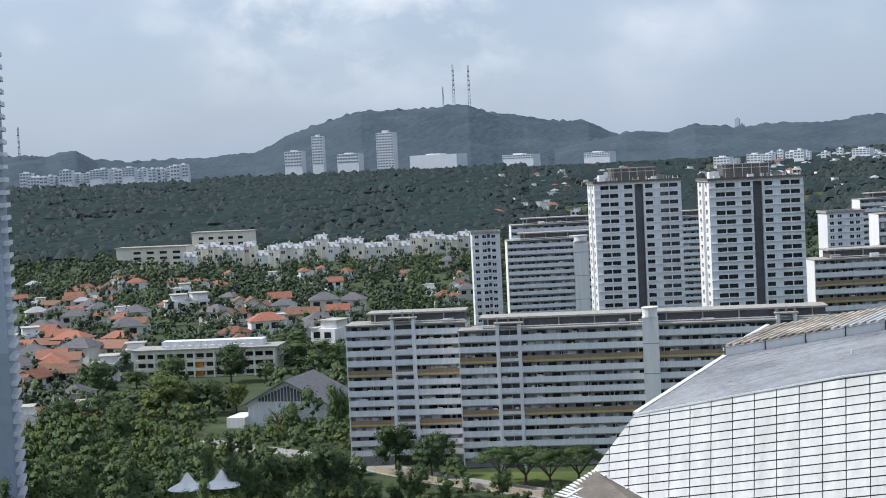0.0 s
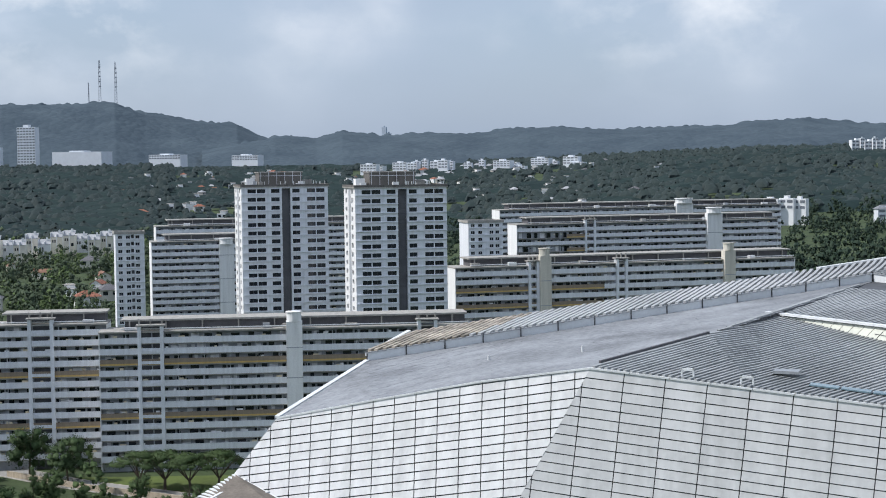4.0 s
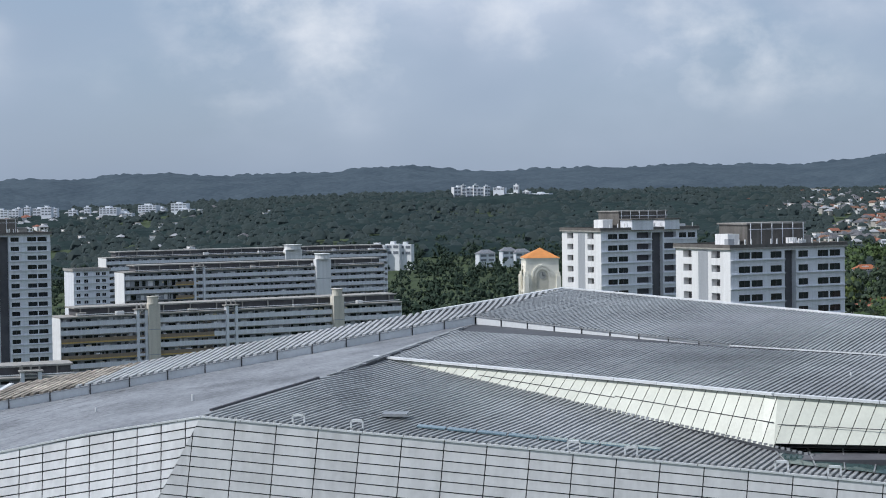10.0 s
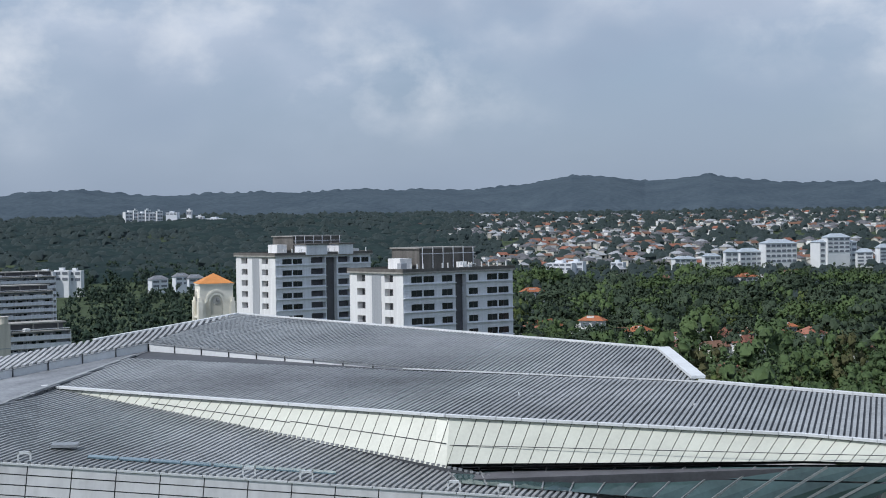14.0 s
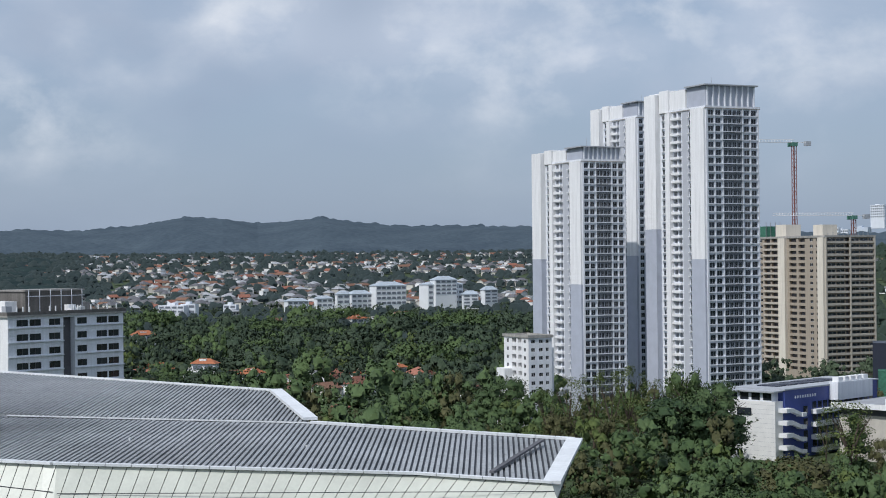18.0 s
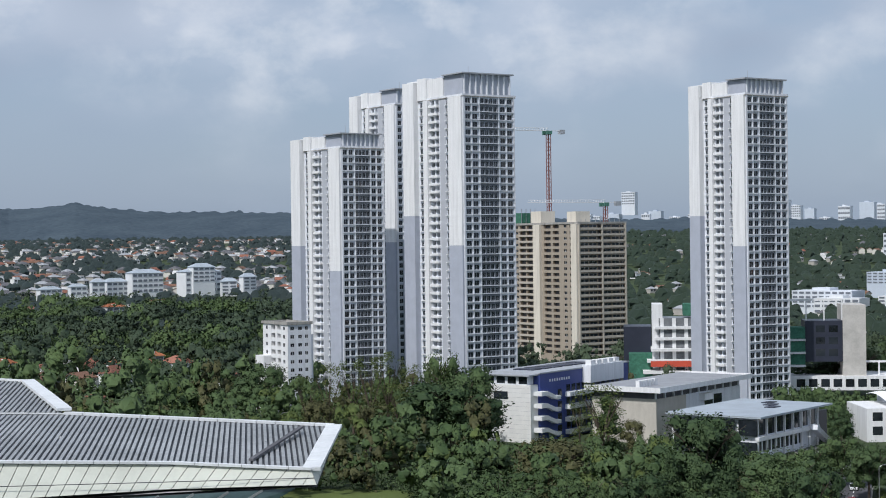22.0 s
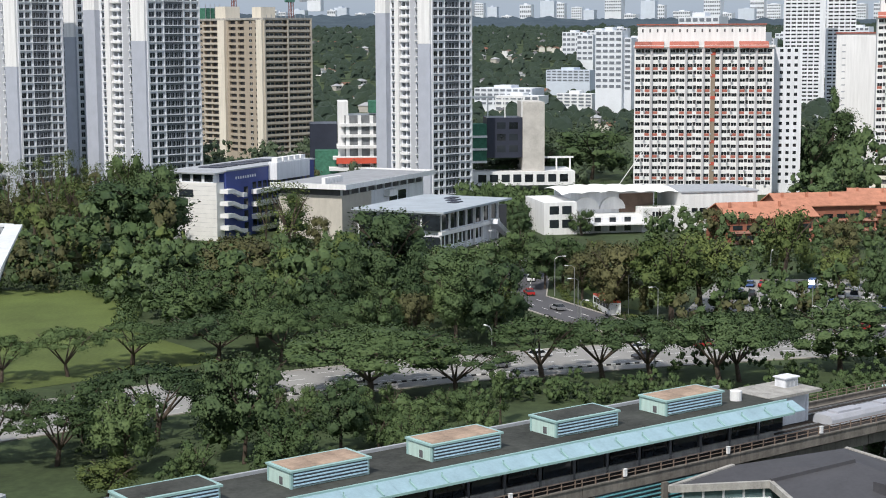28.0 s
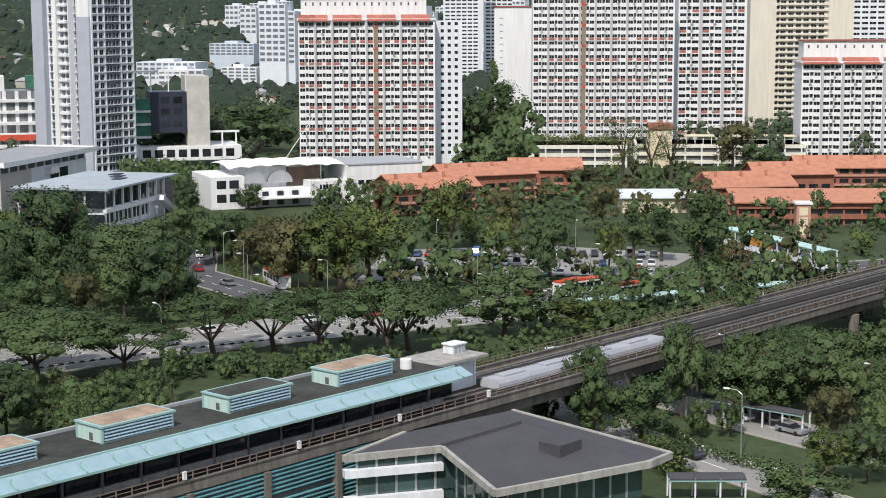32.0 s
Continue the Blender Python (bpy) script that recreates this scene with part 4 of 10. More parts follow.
# roof units with louvred sides
for i, cx in enumerate((-16.6, -33.8, -51.2, -68.7, -86.2, -103.5)):
    u = tagged(new("roof_unit"), "pale teal louvred ventilation housing on a stained flat roof", "roof unit", "station roof units")
    u.matrix_basis = RAIL @ Matrix.Translation((cx, 5.9, 13.0)) @ Matrix.Diagonal((0.71, 0.76, 0.84, 1))
    g = Geo()
    g.box(0, 0.12, 0, 13.4, 6.0, 2.0)
    part("housing", g, mat("pale_teal_panel", (0.46, 0.62, 0.58), 0.6, 0.1, 0.4, 3.0, 0.05, streak=1), u)
    g = Geo()
    g.box(-0.25, -0.2, 2.0, 13.65, 6.2, 2.25)
    part("roof_rim", g, TEAL, u)
    g = Geo()
    g.box(0.35, 0.35, 2.25, 13.05, 5.7, 2.29)
    part("roof_sheet", g, RUST if i not in (1, 4) else ROOF_F, u, "brown stained sheet" if i not in (1, 4) else "dark stained sheet")
    g = Geo()
    g.box(0.4, 0.05, 0.2, 13.0, 0.118, 1.9)
    part("louvre_backing", g, DARK, u)
    for k in range(4):
        g = Geo()
        g.beam((0.4, -0.02, 0.42 + k * 0.43), (13.0, -0.02, 0.42 + k * 0.43), 0.3, 0.16)
        part("louvre", g, mat("pale_blue_louvre", (0.45, 0.66, 0.78), 0.45, 0.08, 0.4, 3.0, 0.0), u)
    g = Geo()
    g.box(-0.05, 2.2, 0.15, -0.004, 3.0, 1.1)
    part("access_door", g, DARK, u)
    for y in (0.0, 5.7):
        g = Geo()
        g.box(-0.08, y - 0.05, 0, 0.2, y + 0.35, 2.0)
        part("corner_post", g, TEAL, u)
# end block of the station with water tanks
g = Geo()
g.box(0, 7.2, 7.4, 9.6, 11.8, 12.6)
part("end_block", g, GREYW, station, "pale grey lift lobby")
g = Geo()
g.box(0.5, 5.2, 12.6, 10.4, 12.0, 12.95)
part("end_roof", g, CONC, station)
g = Geo()
g.box(6.8, 8.2, 12.95, 9.2, 10.0, 14.1)
g.box(6.6, 8.0, 14.1, 9.4, 10.2, 14.25)
part("tank_house", g, GREYW, station, "pale tank housing with louvres")
for k in range(3):
    g = Geo()
    g.box(7.0 + k * 0.75, 8.12, 13.1, 7.5 + k * 0.75, 8.196, 13.9)
    part("tank_louvre", g, GREY, station, "grey louvre")
g = Geo()
g.tube((-3.6, 7.0, 13.0), (-3.6, 7.0, 14.2), 0.75, 0.75, 14)
part("water_tank", g, WHITE, station, "white round tank")
for x, y in ((9.9, 7.3), (9.9, 11.2)):
    g = Geo()
    g.box(x, y, 7.4, x + 0.4, y + 0.5, 12.4)
    part("end_column", g, GREYW, station)
# lower teal louvred concourse wall under the viaduct
conc = tagged(new("concourse"), "station concourse with teal louvred walls under the viaduct", "station hall")
conc.matrix_basis = RAIL
g = Geo()
g.box(-100, 0.5, 0, -11, 0.9, 7.3)
part("wall", g, DARK, conc)
for i in range(8):
    x = -99 + i * 11
    for k in range(13):
        g = Geo()
        z = 0.6 + k * 0.5 + (0.5 if k > 6 else 0)
        g.beam((x, 0.3, z), (x + 10, 0.3, z), 0.35, 0.14)
        part("louvre", g, TEAL_D, conc)
    g = Geo()
    g.box(x + 10.05, -0.2, 0, x + 10.85, 0.5, 7.3)
    part("column", g, VC, conc)

train = tagged(new("train"), "white and grey metro train on the viaduct", "train")
train.matrix_basis = RAIL @ Matrix.Translation((0, 2.6, -1.55))
TR_S = mat("train_side", (0.46, 0.48, 0.52), 0.35, 0.1, 0.3, 3.0, 0.0)
TR_R = mat("train_roof", (0.36, 0.37, 0.41), 0.5, 0.1, 0.3, 3.0, 0.0)
for i in range(2):
    x = 10.6 + i * 19.6
    g = Geo()
    poly = [(-1.6, 0), (1.6, 0), (1.6, 2.6), (1.25, 3.1), (-1.25, 3.1), (-1.6, 2.6)]
    y0 = y_n + 2.5
    pts = [[(x + e * 19.2, y0 + a, 7.9 + b) for a, b in poly] for e in (0, 1)]
    for k in range(6):
        j = (k + 1) % 6
        g.face([pts[0][k], pts[1][k], pts[1][j], pts[0][j]], 1 if k in (2, 3, 4) else 0)
    g.face(list(reversed(pts[0])))
    g.face(pts[1])
    car = part("carriage", g, [TR_S, TR_R], train)
    for k in range(2):
        g = Geo()
        g.box(x + 2 + k * 9, y0 - 0.8, 11.0, x + 6.6 + k * 9, y0 + 0.8, 11.25)
        part("roof_unit", g, TR_R, car)
    for k in range(5):
        g = Geo()
        g.box(x + 1.2 + k * 3.6, y0 - 1.64, 8.9, x + 3.4 + k * 3.6, y0 - 1.602, 9.7)
        part("window", g, GREY, car)
for i in range(5):
    c = tagged(new("signal_box"), "small white equipment box on the viaduct railing", "equipment box", "railing boxes")
    c.matrix_basis = RAIL @ Matrix.Translation((-62 + i * 16.5, y_n - 0.3, 9.5)) @ Matrix.Scale(0.7, 4)
    g = Geo()
    g.box(0, 0, -0.7, 0.6, 0.4, 0.45)
    g.box(-0.06, -0.06, 0.45, 0.66, 0.46, 0.52)
    part("cabinet", g, WHITE, c)

# ---- interchange building with the folded grey roof ----
ic = tagged(new("interchange_building"), "low glazed building with a folded dark grey roof", "building")
claim((178, 22), (0.7, -0.7), 24, 18)
SLATE = mat("dark_grey_roof_felt", (0.066, 0.066, 0.074), 0.75, 0.15, 0.2, 2.0, 0.1)
P = lambda az, el, z: polar(az, (z - EYE[2]) / math.tan(radians(el)), z)
c = {"r": P(88.16, -15.52, 8), "b": P(88.9, -15.2, 8), "t": P(83.3, -13.85, 9.6), "m": P(80.8, -15.1, 8.6), "f": P(82.7, -16.6, 7.6), "l": P(77.3, -15.4, 8.4), "l2": P(79.5, -14.6, 9.0), "k": P(83.6, -14.3, 10.0)}
for tri in (("f", "r", "k", "m"), ("r", "b", "t", "k"), ("m", "k", "t", "l2"), ("m", "l2", "l")):
    g = Geo()
    p = [c[k] for k in tri]
    g.slab(p if len(p) == 3 else p, 0.35)
    part("roof_plane", g, SLATE, ic)
for a, b in (("f", "r"), ("f", "m"), ("m", "l"), ("r", "b"), ("b", "t"), ("l", "l2")):
    g = Geo()
    g.beam(c[a] + Vector((0, 0, -0.25)), c[b] + Vector((0, 0, -0.25)), 0.5, 0.8)
    part("fascia", g, CONC, ic)
g = Geo()
g.beam(c["m"] + Vector((0, 0, 0.15)), c["k"] + Vector((0, 0, 0.15)), 0.4, 0.5)
part("ridge", g, SLATE, ic)
for a, b, n in (("f", "r", 9), ("m", "f", 6), ("l", "m", 5)):
    inn = (c["k"] - (c[a] + c[b]) / 2).normalized() * 1.6
    inn.z = 0
    for i in range(n):
        p, q = c[a].lerp(c[b], (i + 0.05) / n) + inn, c[a].lerp(c[b], (i + 0.95) / n) + inn
        g = Geo()
        for z0, z1 in ((0.0, 3.4), (3.6, min(p.z, q.z) - 0.6)):
            g.face([(p.x, p.y, z0), (q.x, q.y, z0), (q.x, q.y, z1), (p.x, p.y, z1)])
            g.face([(p.x + inn.x * .05, p.y + inn.y * .05, z1), (q.x + inn.x * .05, q.y + inn.y * .05, z1), (q.x + inn.x * .05, q.y + inn.y * .05, z0), (p.x + inn.x * .05, p.y + inn.y * .05, z0)])
        part("glazing", g, GLASS_G, ic)
        g = Geo()
        m_ = c[a].lerp(c[b], i / n) + inn
        g.box(m_.x - 0.12, m_.y - 0.12, 0, m_.x + 0.12, m_.y + 0.12, m_.z - 0.5)
        part("mullion", g, STEEL, ic)
g = Geo()
bx = P(85.0, -15.15, 8.9)
g.box(-2, -1.5, -0.6, 2, 1.5, 1.0)
part("roof_plant", g, SLATE, ic, at=Matrix.Translation(bx) @ Matrix.Rotation(radians(-32), 4, "Z"))
for k, zz in ((0, 3.2), (1, 6.4)):
    g = Geo()
    g.beam(Vector((c["l"].x, c["l"].y, zz)), Vector((c["m"].x, c["m"].y, zz)), 1.2, 0.9)
    part("balcony_band", g, GREYW, ic)
g = Geo()
ctr = (c["f"] + c["t"] + c["m"] + c["r"]) / 4
g.prism([(ctr.x + (c[k].x - ctr.x) * 0.7, ctr.y + (c[k].y - ctr.y) * 0.7) for k in ("m", "f", "r", "b", "t")], 0, 6.5)
part("inner_wall", g, CONC, ic)

# ---- roads ----
ROADS = []


def road(name, pts, wide, label, material=ASPHALT, z=0.06, kerb=True, lanes=0):
    """A road surface along a line of points with kerbs and lane marks."""
    g = Geo()
    pts = [Vector((x, y, 0)) for x, y in pts]
    n = len(pts)
    nor = []
    for i in range(n):
        d = (pts[min(n - 1, i + 1)] - pts[max(0, i - 1)]).normalized()
        nor.append(Vector((-d.y, d.x, 0)))
    lift = lambda p, h: Vector((p.x, p.y, ground_z(p.x, p.y) + h))
    for i in range(n - 1):
        a, b = pts[i], pts[i + 1]
        g.face([lift(a + nor[i] * wide / 2, z), lift(a - nor[i] * wide / 2, z), lift(b - nor[i + 1] * wide / 2, z), lift(b + nor[i + 1] * wide / 2, z)])
        d = (b - a).normalized()
        claim((a + b) / 2, (d.x, d.y), (b - a).length / 2 + 1, wide / 2 + 0.6)
    ob = tagged(part(name, g, material, None), label, "road", kind="structure")
    if kerb:
        for s in (-1, 1):
            g = Geo()
            for i in range(n - 1):
                g.beam(lift(pts[i] + nor[i] * s * (wide / 2 + 0.15), z + 0.06), lift(pts[i + 1] + nor[i + 1] * s * (wide / 2 + 0.15), z + 0.06), 0.3, 0.2)
            part("kerb", g, PAVE, ob)
    for k in range(1, lanes):
        g = Geo()
        off = wide * (k / lanes - 0.5)
        for i in range(n - 1):
            a, b = pts[i] + nor[i] * off, pts[i + 1] + nor[i + 1] * off
            m = int((b - a).length / 6)
            for j in range(m):
                g.beam(lift(a.lerp(b, j / m), z + 0.012), lift(a.lerp(b, (j + 0.45) / m), z + 0.012), 0.16, 0.01)
        part("lane_mark", g, WHITE, ob, kind="stuff")
    return ob


ROADC = mat("worn_asphalt", (0.27, 0.265, 0.255), 0.9, 0.15, 0.06, 2.0, 0.2)
road("road_main", [(150, 172), (199, 154), (232, 133), (266, 101), (290, 72), (306, 50), (318, 30)], 22, "wide grey main road with lane marks", ROADC, lanes=6)
road("road_cross", [(306, 66), (322, 88), (348, 113), (386, 124), (432, 146), (470, 170)], 12, "asphalt side road climbing past lawns", ASPHALT, lanes=3)
road("road_east", [(322, 40), (334, 27), (353, 8), (370, -17), (384, -44), (400, -80)], 13, "asphalt road past the car park", ASPHALT, lanes=3)
road("road_lane", [(240, 24), (229, 15.5), (219.4, 7.9), (210, 0.2), (201.8, -7), (190, -18)], 7, "curving lane with a chequered kerb", ROADC, lanes=2)
road("road_slip", [(270, 26), (253, 13), (238, -0.5), (229, -9), (221, -18), (208, -35)], 10, "grey road passing under the viaduct", ROADC, lanes=2)
road("road_valley", [(-75, 480), (-40, 446), (-24, 430), (-3, 403), (23, 378), (60, 350)], 9, "narrow road before the slab blocks", ROADC, lanes=2)


def patch(name, pts, label, material, z=0.03, category="ground"):
    g = Geo()
    g.face([(x, y, ground_z(x, y) + z) for x, y in pts])
    return tagged(part(name, g, material, None), label, category, kind="structure")


patch("field", [(216, 168), (262, 140), (282, 172), (308, 186), (326, 210), (318, 232), (290, 240), (255, 215)], "smooth green playing field", GRASS, 0.05, "lawn")
claim((272, 190), (0.6, 0.8), 46, 24)
patch("car_park_surface", [(340, 74), (352, 44), (362, 10), (392, 2), (402, 40), (388, 76)], "grey open car park", ROADC, 0.07, "car park")
claim((372, 40), (0.1, -1), 38, 20)
patch("lawn", [(344, 92), (338, 82), (352, 80), (378, 98), (372, 108)], "bright green lawn beside the road", GRASS, 0.05, "lawn")
patch("pavement", [(-6, 372), (8, 350), (30, 338), (36, 350), (12, 366), (0, 378)], "pale concrete paving below the valley road", PAVE, 0.06, "pavement")
claim((16, 356), (0.8, -0.6), 22, 8)
patch("lawn", [(-14, 414), (-8, 408), (40, 372), (60, 380), (40, 404), (0, 412)], "green lawn before the slab blocks", GRASS, 0.05, "lawn")
claim((18, 396), (0.8, -0.6), 34, 10)
# ---- buildings ----
def gallery_block(label, heading, dist, facing, z0, wide, deep, storeys, rise, bands=(), band_span=None, core_at=(), shafts=(), shaft_mat=WHITE, ridge_at=4.0, ridge_h=2.6, seed=1, back=True):
    """A long flat block with an open gallery and a solid parapet on each storey. core_at: stair cores, shafts: lift towers along the front."""
    ob = thing("slab_block", label, "apartment block", heading, dist, facing, z0, wide, deep, "gallery blocks")
    z_top = storeys * rise
    g = Geo()
    g.box(0, 1.6, 0, wide, deep, z_top)
    part("wall", g, GREY, ob)
    g = Geo()
    g.box(-0.3, -0.3, z_top, wide + 0.3, deep + 0.3, z_top + 0.35)
    part("roof", g, CONC, ob)
    if ridge_h:
        g = Geo()
        g.box(6, ridge_at, z_top + 0.35, wide - 0.5, deep - 0.5, z_top + ridge_h)
        part("roof_house", g, DARK, ob, "dark recessed roof storey")
        g = Geo()
        g.box(5, ridge_at - 1.2, z_top + ridge_h, wide, deep + 0.4, z_top + ridge_h + 0.45)
        part("roof_cover", g, CONC, ob)
        for i in range(int(wide / 9)):
            g = Geo()
            g.box(7 + i * 9, ridge_at - 0.9, z_top + 0.35, 7.35 + i * 9, ridge_at - 0.5, z_top + ridge_h)
            part("roof_post", g, CONC, ob)
        g = Geo()
        g.beam((5, 0.6, z_top + 0.9), (wide, 0.6, z_top + 0.9), 0.25, 0.25)
        part("roof_pipe", g, WHITE, ob)
    for end in (0, 1):
        g = Geo()
        x = -0.25 if end == 0 else wide
        g.box(x, -0.05, 0, x + 0.25, deep, z_top)
        part("end_wall", g, WHITE, ob)
    a, b = Geo(), Geo()
    a.box(0, 0, 0, wide, 0.18, 1.48)
    b.box(0, 0.02, -0.2, wide, 1.62, 0)
    pm, ps = a.mesh("parapet", GREYW), b.mesh("gallery_floor", CONC)
    y0, y1 = band_span or (0, wide)
    yb = Geo()
    yb.box(y0, -0.02, 0, y1, 0.18, 0.42)
    yb.box(y0, 0.03, 0.42, y1, 0.15, 1.48, 1)
    if y1 < wide:
        yb.box(y1, 0, 0, wide, 0.18, 1.48, 2)
    pb = yb.mesh("parapet", YELLOW, TAN, GREYW)
    for s in range(1, storeys):
        at = Matrix.Translation((0, 0, s * rise))
        part("parapet", pb if s in bands else pm, None, ob, at=at)
        part("gallery_floor", ps, None, ob, at=at)
    g = Geo()
    rng = random.Random(seed)
    for s in range(1, storeys):
        x = 1.2
        while x < wide - 2.5:
            w = rng.choice((0.9, 1.4, 2.1))
            g.box(x, 1.5, s * rise + 0.1, x + w, 1.58, s * rise + rng.choice((2.05, 2.2)), rng.choice((0, 0, 0, 1)))
            x += w + rng.choice((0.5, 1.1, 2.2))
        for _ in range(int(wide / 7)):
            x = rng.uniform(1, wide - 2)
            w = rng.uniform(0.5, 1.6)
            g.box(x, 0.3, s * rise + 1.3, x + w, 0.36, s * rise + rng.uniform(1.6, 2.0), rng.choice((0, 1, 2)))
    part("gallery_openings", g, [PANE, WHITE, CREAM], ob, kind="stuff")
    for x in range(1, int(wide / 6.4)):
        g = Geo()
        g.box(x * 6.4 - 0.1, 0.19, 0, x * 6.4 + 0.1, 0.6, z_top)
        part("column", g, GREY, ob)
    for cx, cw in core_at:
        for x in (cx, cx + cw - 0.9):
            g = Geo()
            g.box(x, -0.6, 0, x + 0.9, 1.6, z_top + 1.6)
            part("stair_wall", g, GREYW, ob)
        # dark sheet in place of the shade inside the stair recess
        g = Geo()
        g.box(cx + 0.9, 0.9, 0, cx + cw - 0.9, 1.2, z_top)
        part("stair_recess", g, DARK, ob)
        l = Geo()
        l.box(cx + 0.9, -0.35, 0.0, cx + cw - 0.9, -0.15, 0.75)
        me = l.mesh("stair_parapet", GREYW)
        for s in range(1, storeys):
            part("stair_parapet", me, None, ob, at=Matrix.Translation((0, 0, s * rise + 0.2)))
        g = Geo()
        g.box(cx - 0.4, -0.9, z_top + 1.6, cx + cw + 0.4, 2.2, z_top + 1.95)
        part("stair_roof", g, CONC, ob)
        for x in (cx + 0.2, cx + cw / 2 - 0.2, cx + cw - 0.6):
            g = Geo()
            g.box(x, 0.2, z_top + 1.95, x + 0.4, 0.6, z_top + 3.4)
            part("roof_post", g, CONC, ob)
    for sx, sw, low, high in shafts:
        g = Geo()
        g.box(sx, -1.4, low, sx + sw, 1.5, z_top + high - 2.2)
        part("lift_shaft", g, shaft_mat, ob)
        g = Geo()
        g.tube((sx + sw / 2, 0.05, z_top + high - 2.2), (sx + sw / 2, 0.05, z_top + high), sw * 0.46, sw * 0.46, 14)
        g.tube((sx + sw / 2, 0.05, z_top + high), (sx + sw / 2, 0.05, z_top + high + 0.25), sw * 0.52, sw * 0.52, 14)
        part("shaft_drum", g, shaft_mat, ob)
        g = Geo()
        for k in range(4):
            g.box(sx - 0.03, -1.43, low + (z_top - low) * (k + 1) / 4.6, sx + sw + 0.03, -1.38, low + (z_top - low) * (k + 1) / 4.6 + 0.25)
        part("shaft_joint", g, GREY, ob)
    # tanks and units on the roof
    for k in range(int(wide / 16)):
        x = rng.uniform(1, wide - 5)
        g = Geo()
        g.box(x, 1.0, z_top + 0.35, x + rng.uniform(1.5, 3.5), 2.6, z_top + 0.35 + rng.uniform(0.6, 1.3))
        part("roof_tank", g, rng.choice((WHITE, GREY, CONC)), ob)
    return ob


def point_block(name, label, heading, dist, facing, z0, wide, deep, storeys, rise, front, left=(), right=(), bays_f=(), bays_l=(), bays_r=(), wall=WHITE, side=None, frame_m=FRAME_W,
                sill=0.9, head=2.15, skip=1, panes=2, ledges=True, limit=150, group="", floor_m=None, slots_f=()):
    """A tower with a grid of real windows. front, left, right: (start, width) of window columns; bays: columns of open recessed balconies."""
    ob = thing(name, label, "apartment block", heading, dist, facing, z0, wide, deep, group)
    z_top = storeys * rise
    g = Geo()
    used = 0
    todo = []
    for f, cols, bays, length in ((FRONT, front, bays_f, wide), (LEFT, left, bays_l, deep), (RIGHT, right, bays_r, deep)):
        wins = [(a, a + w, s * rise + sill, s * rise + head) for s in range(skip, storeys) for a, w in cols]
        deepq = [(a, a + w, s * rise + 1.0, s * rise + rise - 0.3) for s in range(skip, storeys) for a, w in bays]
        if f == FRONT:
            deepq += [(a, a + w, 2.0, z_top - 0.4) for a, w in slots_f]
        slot = 0 if f == FRONT or side is None else 1
        turn = on_face(f, wide, deep)
        punched(g, turn, length, 0, z_top, wins + deepq, 0.25, slot)
        todo.append((turn, sorted(wins, key=lambda q: -q[2])))
        for a, b, c, d in deepq:
            for q in (((a, 0.25, c), (a, 1.3, c), (a, 1.3, d), (a, 0.25, d)), ((b, 1.3, c), (b, 0.25, c), (b, 0.25, d), (b, 1.3, d)), ((a, 1.3, c), (a, 0.25, c), (b, 0.25, c), (b, 1.3, c))):
                g.face([tuple(turn @ Vector(p)) for p in q], slot)
    g.face([(0, deep, 0), (0, deep, z_top), (wide, deep, z_top), (wide, deep, 0)])
    part("wall", g, [wall, side or wall], ob)
    # plain dark box: the shade behind balconies is put into its colour
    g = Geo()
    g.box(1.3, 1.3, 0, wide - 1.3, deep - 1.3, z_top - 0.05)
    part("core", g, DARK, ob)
    for turn, holes in todo:
        add_windows(ob, turn, holes, frame_m, PANE, panes, max(0, limit - used))
        used += len(holes)
    g = Geo()
    g.box(-0.4, -0.4, z_top, wide + 0.4, deep + 0.4, z_top + 0.3)
    part("roof", g, CONC, ob)
    for x0, y0, x1, y1 in ((-0.4, -0.4, wide + 0.4, -0.2), (-0.4, deep + 0.2, wide + 0.4, deep + 0.4), (-0.4, -0.2, -0.2, deep + 0.2), (wide + 0.2, -0.2, wide + 0.4, deep + 0.2)):
        g = Geo()
        g.box(x0, y0, z_top + 0.3, x1, y1, z_top + 0.95)
        part("roof_parapet", g, floor_m or CONC, ob)
    if ledges:
        l = Geo()
        edges = [-0.02] + [x for a, w in slots_f for x in (a, a + w)] + [wide + 0.02]
        for x0, x1 in zip(edges[::2], edges[1::2]):
            l.box(x0, -0.4, 0, x1, -0.002, 0.14)
        me = l.mesh("ledge", GREYW)
        for s in range(skip, storeys):
            part("ledge", me, None, ob, at=Matrix.Translation((0, 0, s * rise + sill - 0.35)))
    ob["top"] = z_top
    return ob


def box_part(ob, name, x0, y0, z0, x1, y1, z1, m, label=""):
    g = Geo()
    g.box(x0, y0, z0, x1, y1, z1)
    return part(name, g, m, ob, label)


S = 2.6
gallery_block("long grey-white gallery block with ochre bands", -3.49, 428, 186, -19, 31, 11, 14, S, bands=(4, 9), core_at=((11.6, 6.4),), seed=1)
gallery_block("long grey-white gallery block with ochre bands and lift shafts", 0.41, 416.5, 186, -19, 92, 12, 13, S + 0.08, bands=(5, 10), core_at=((9.3, 6.4), (79, 5)), shafts=((46.0, 4.0, 0, 4.3),), seed=2)
gallery_block("long pale gallery block with cream lift towers", 12.65, 519, 176, -13, 118, 12, 14, S, bands=(9, 11), band_span=(0, 50), core_at=((24, 3.6), (54, 4)), shafts=((27.6, 3.8, 0, 5.5), (92, 3.8, 0, 5.5)), shaft_mat=mat("pale_ivory_render", (0.60, 0.57, 0.50), 0.75, 0.12, 0.3, 3.0, 0.05, streak=1), seed=3)
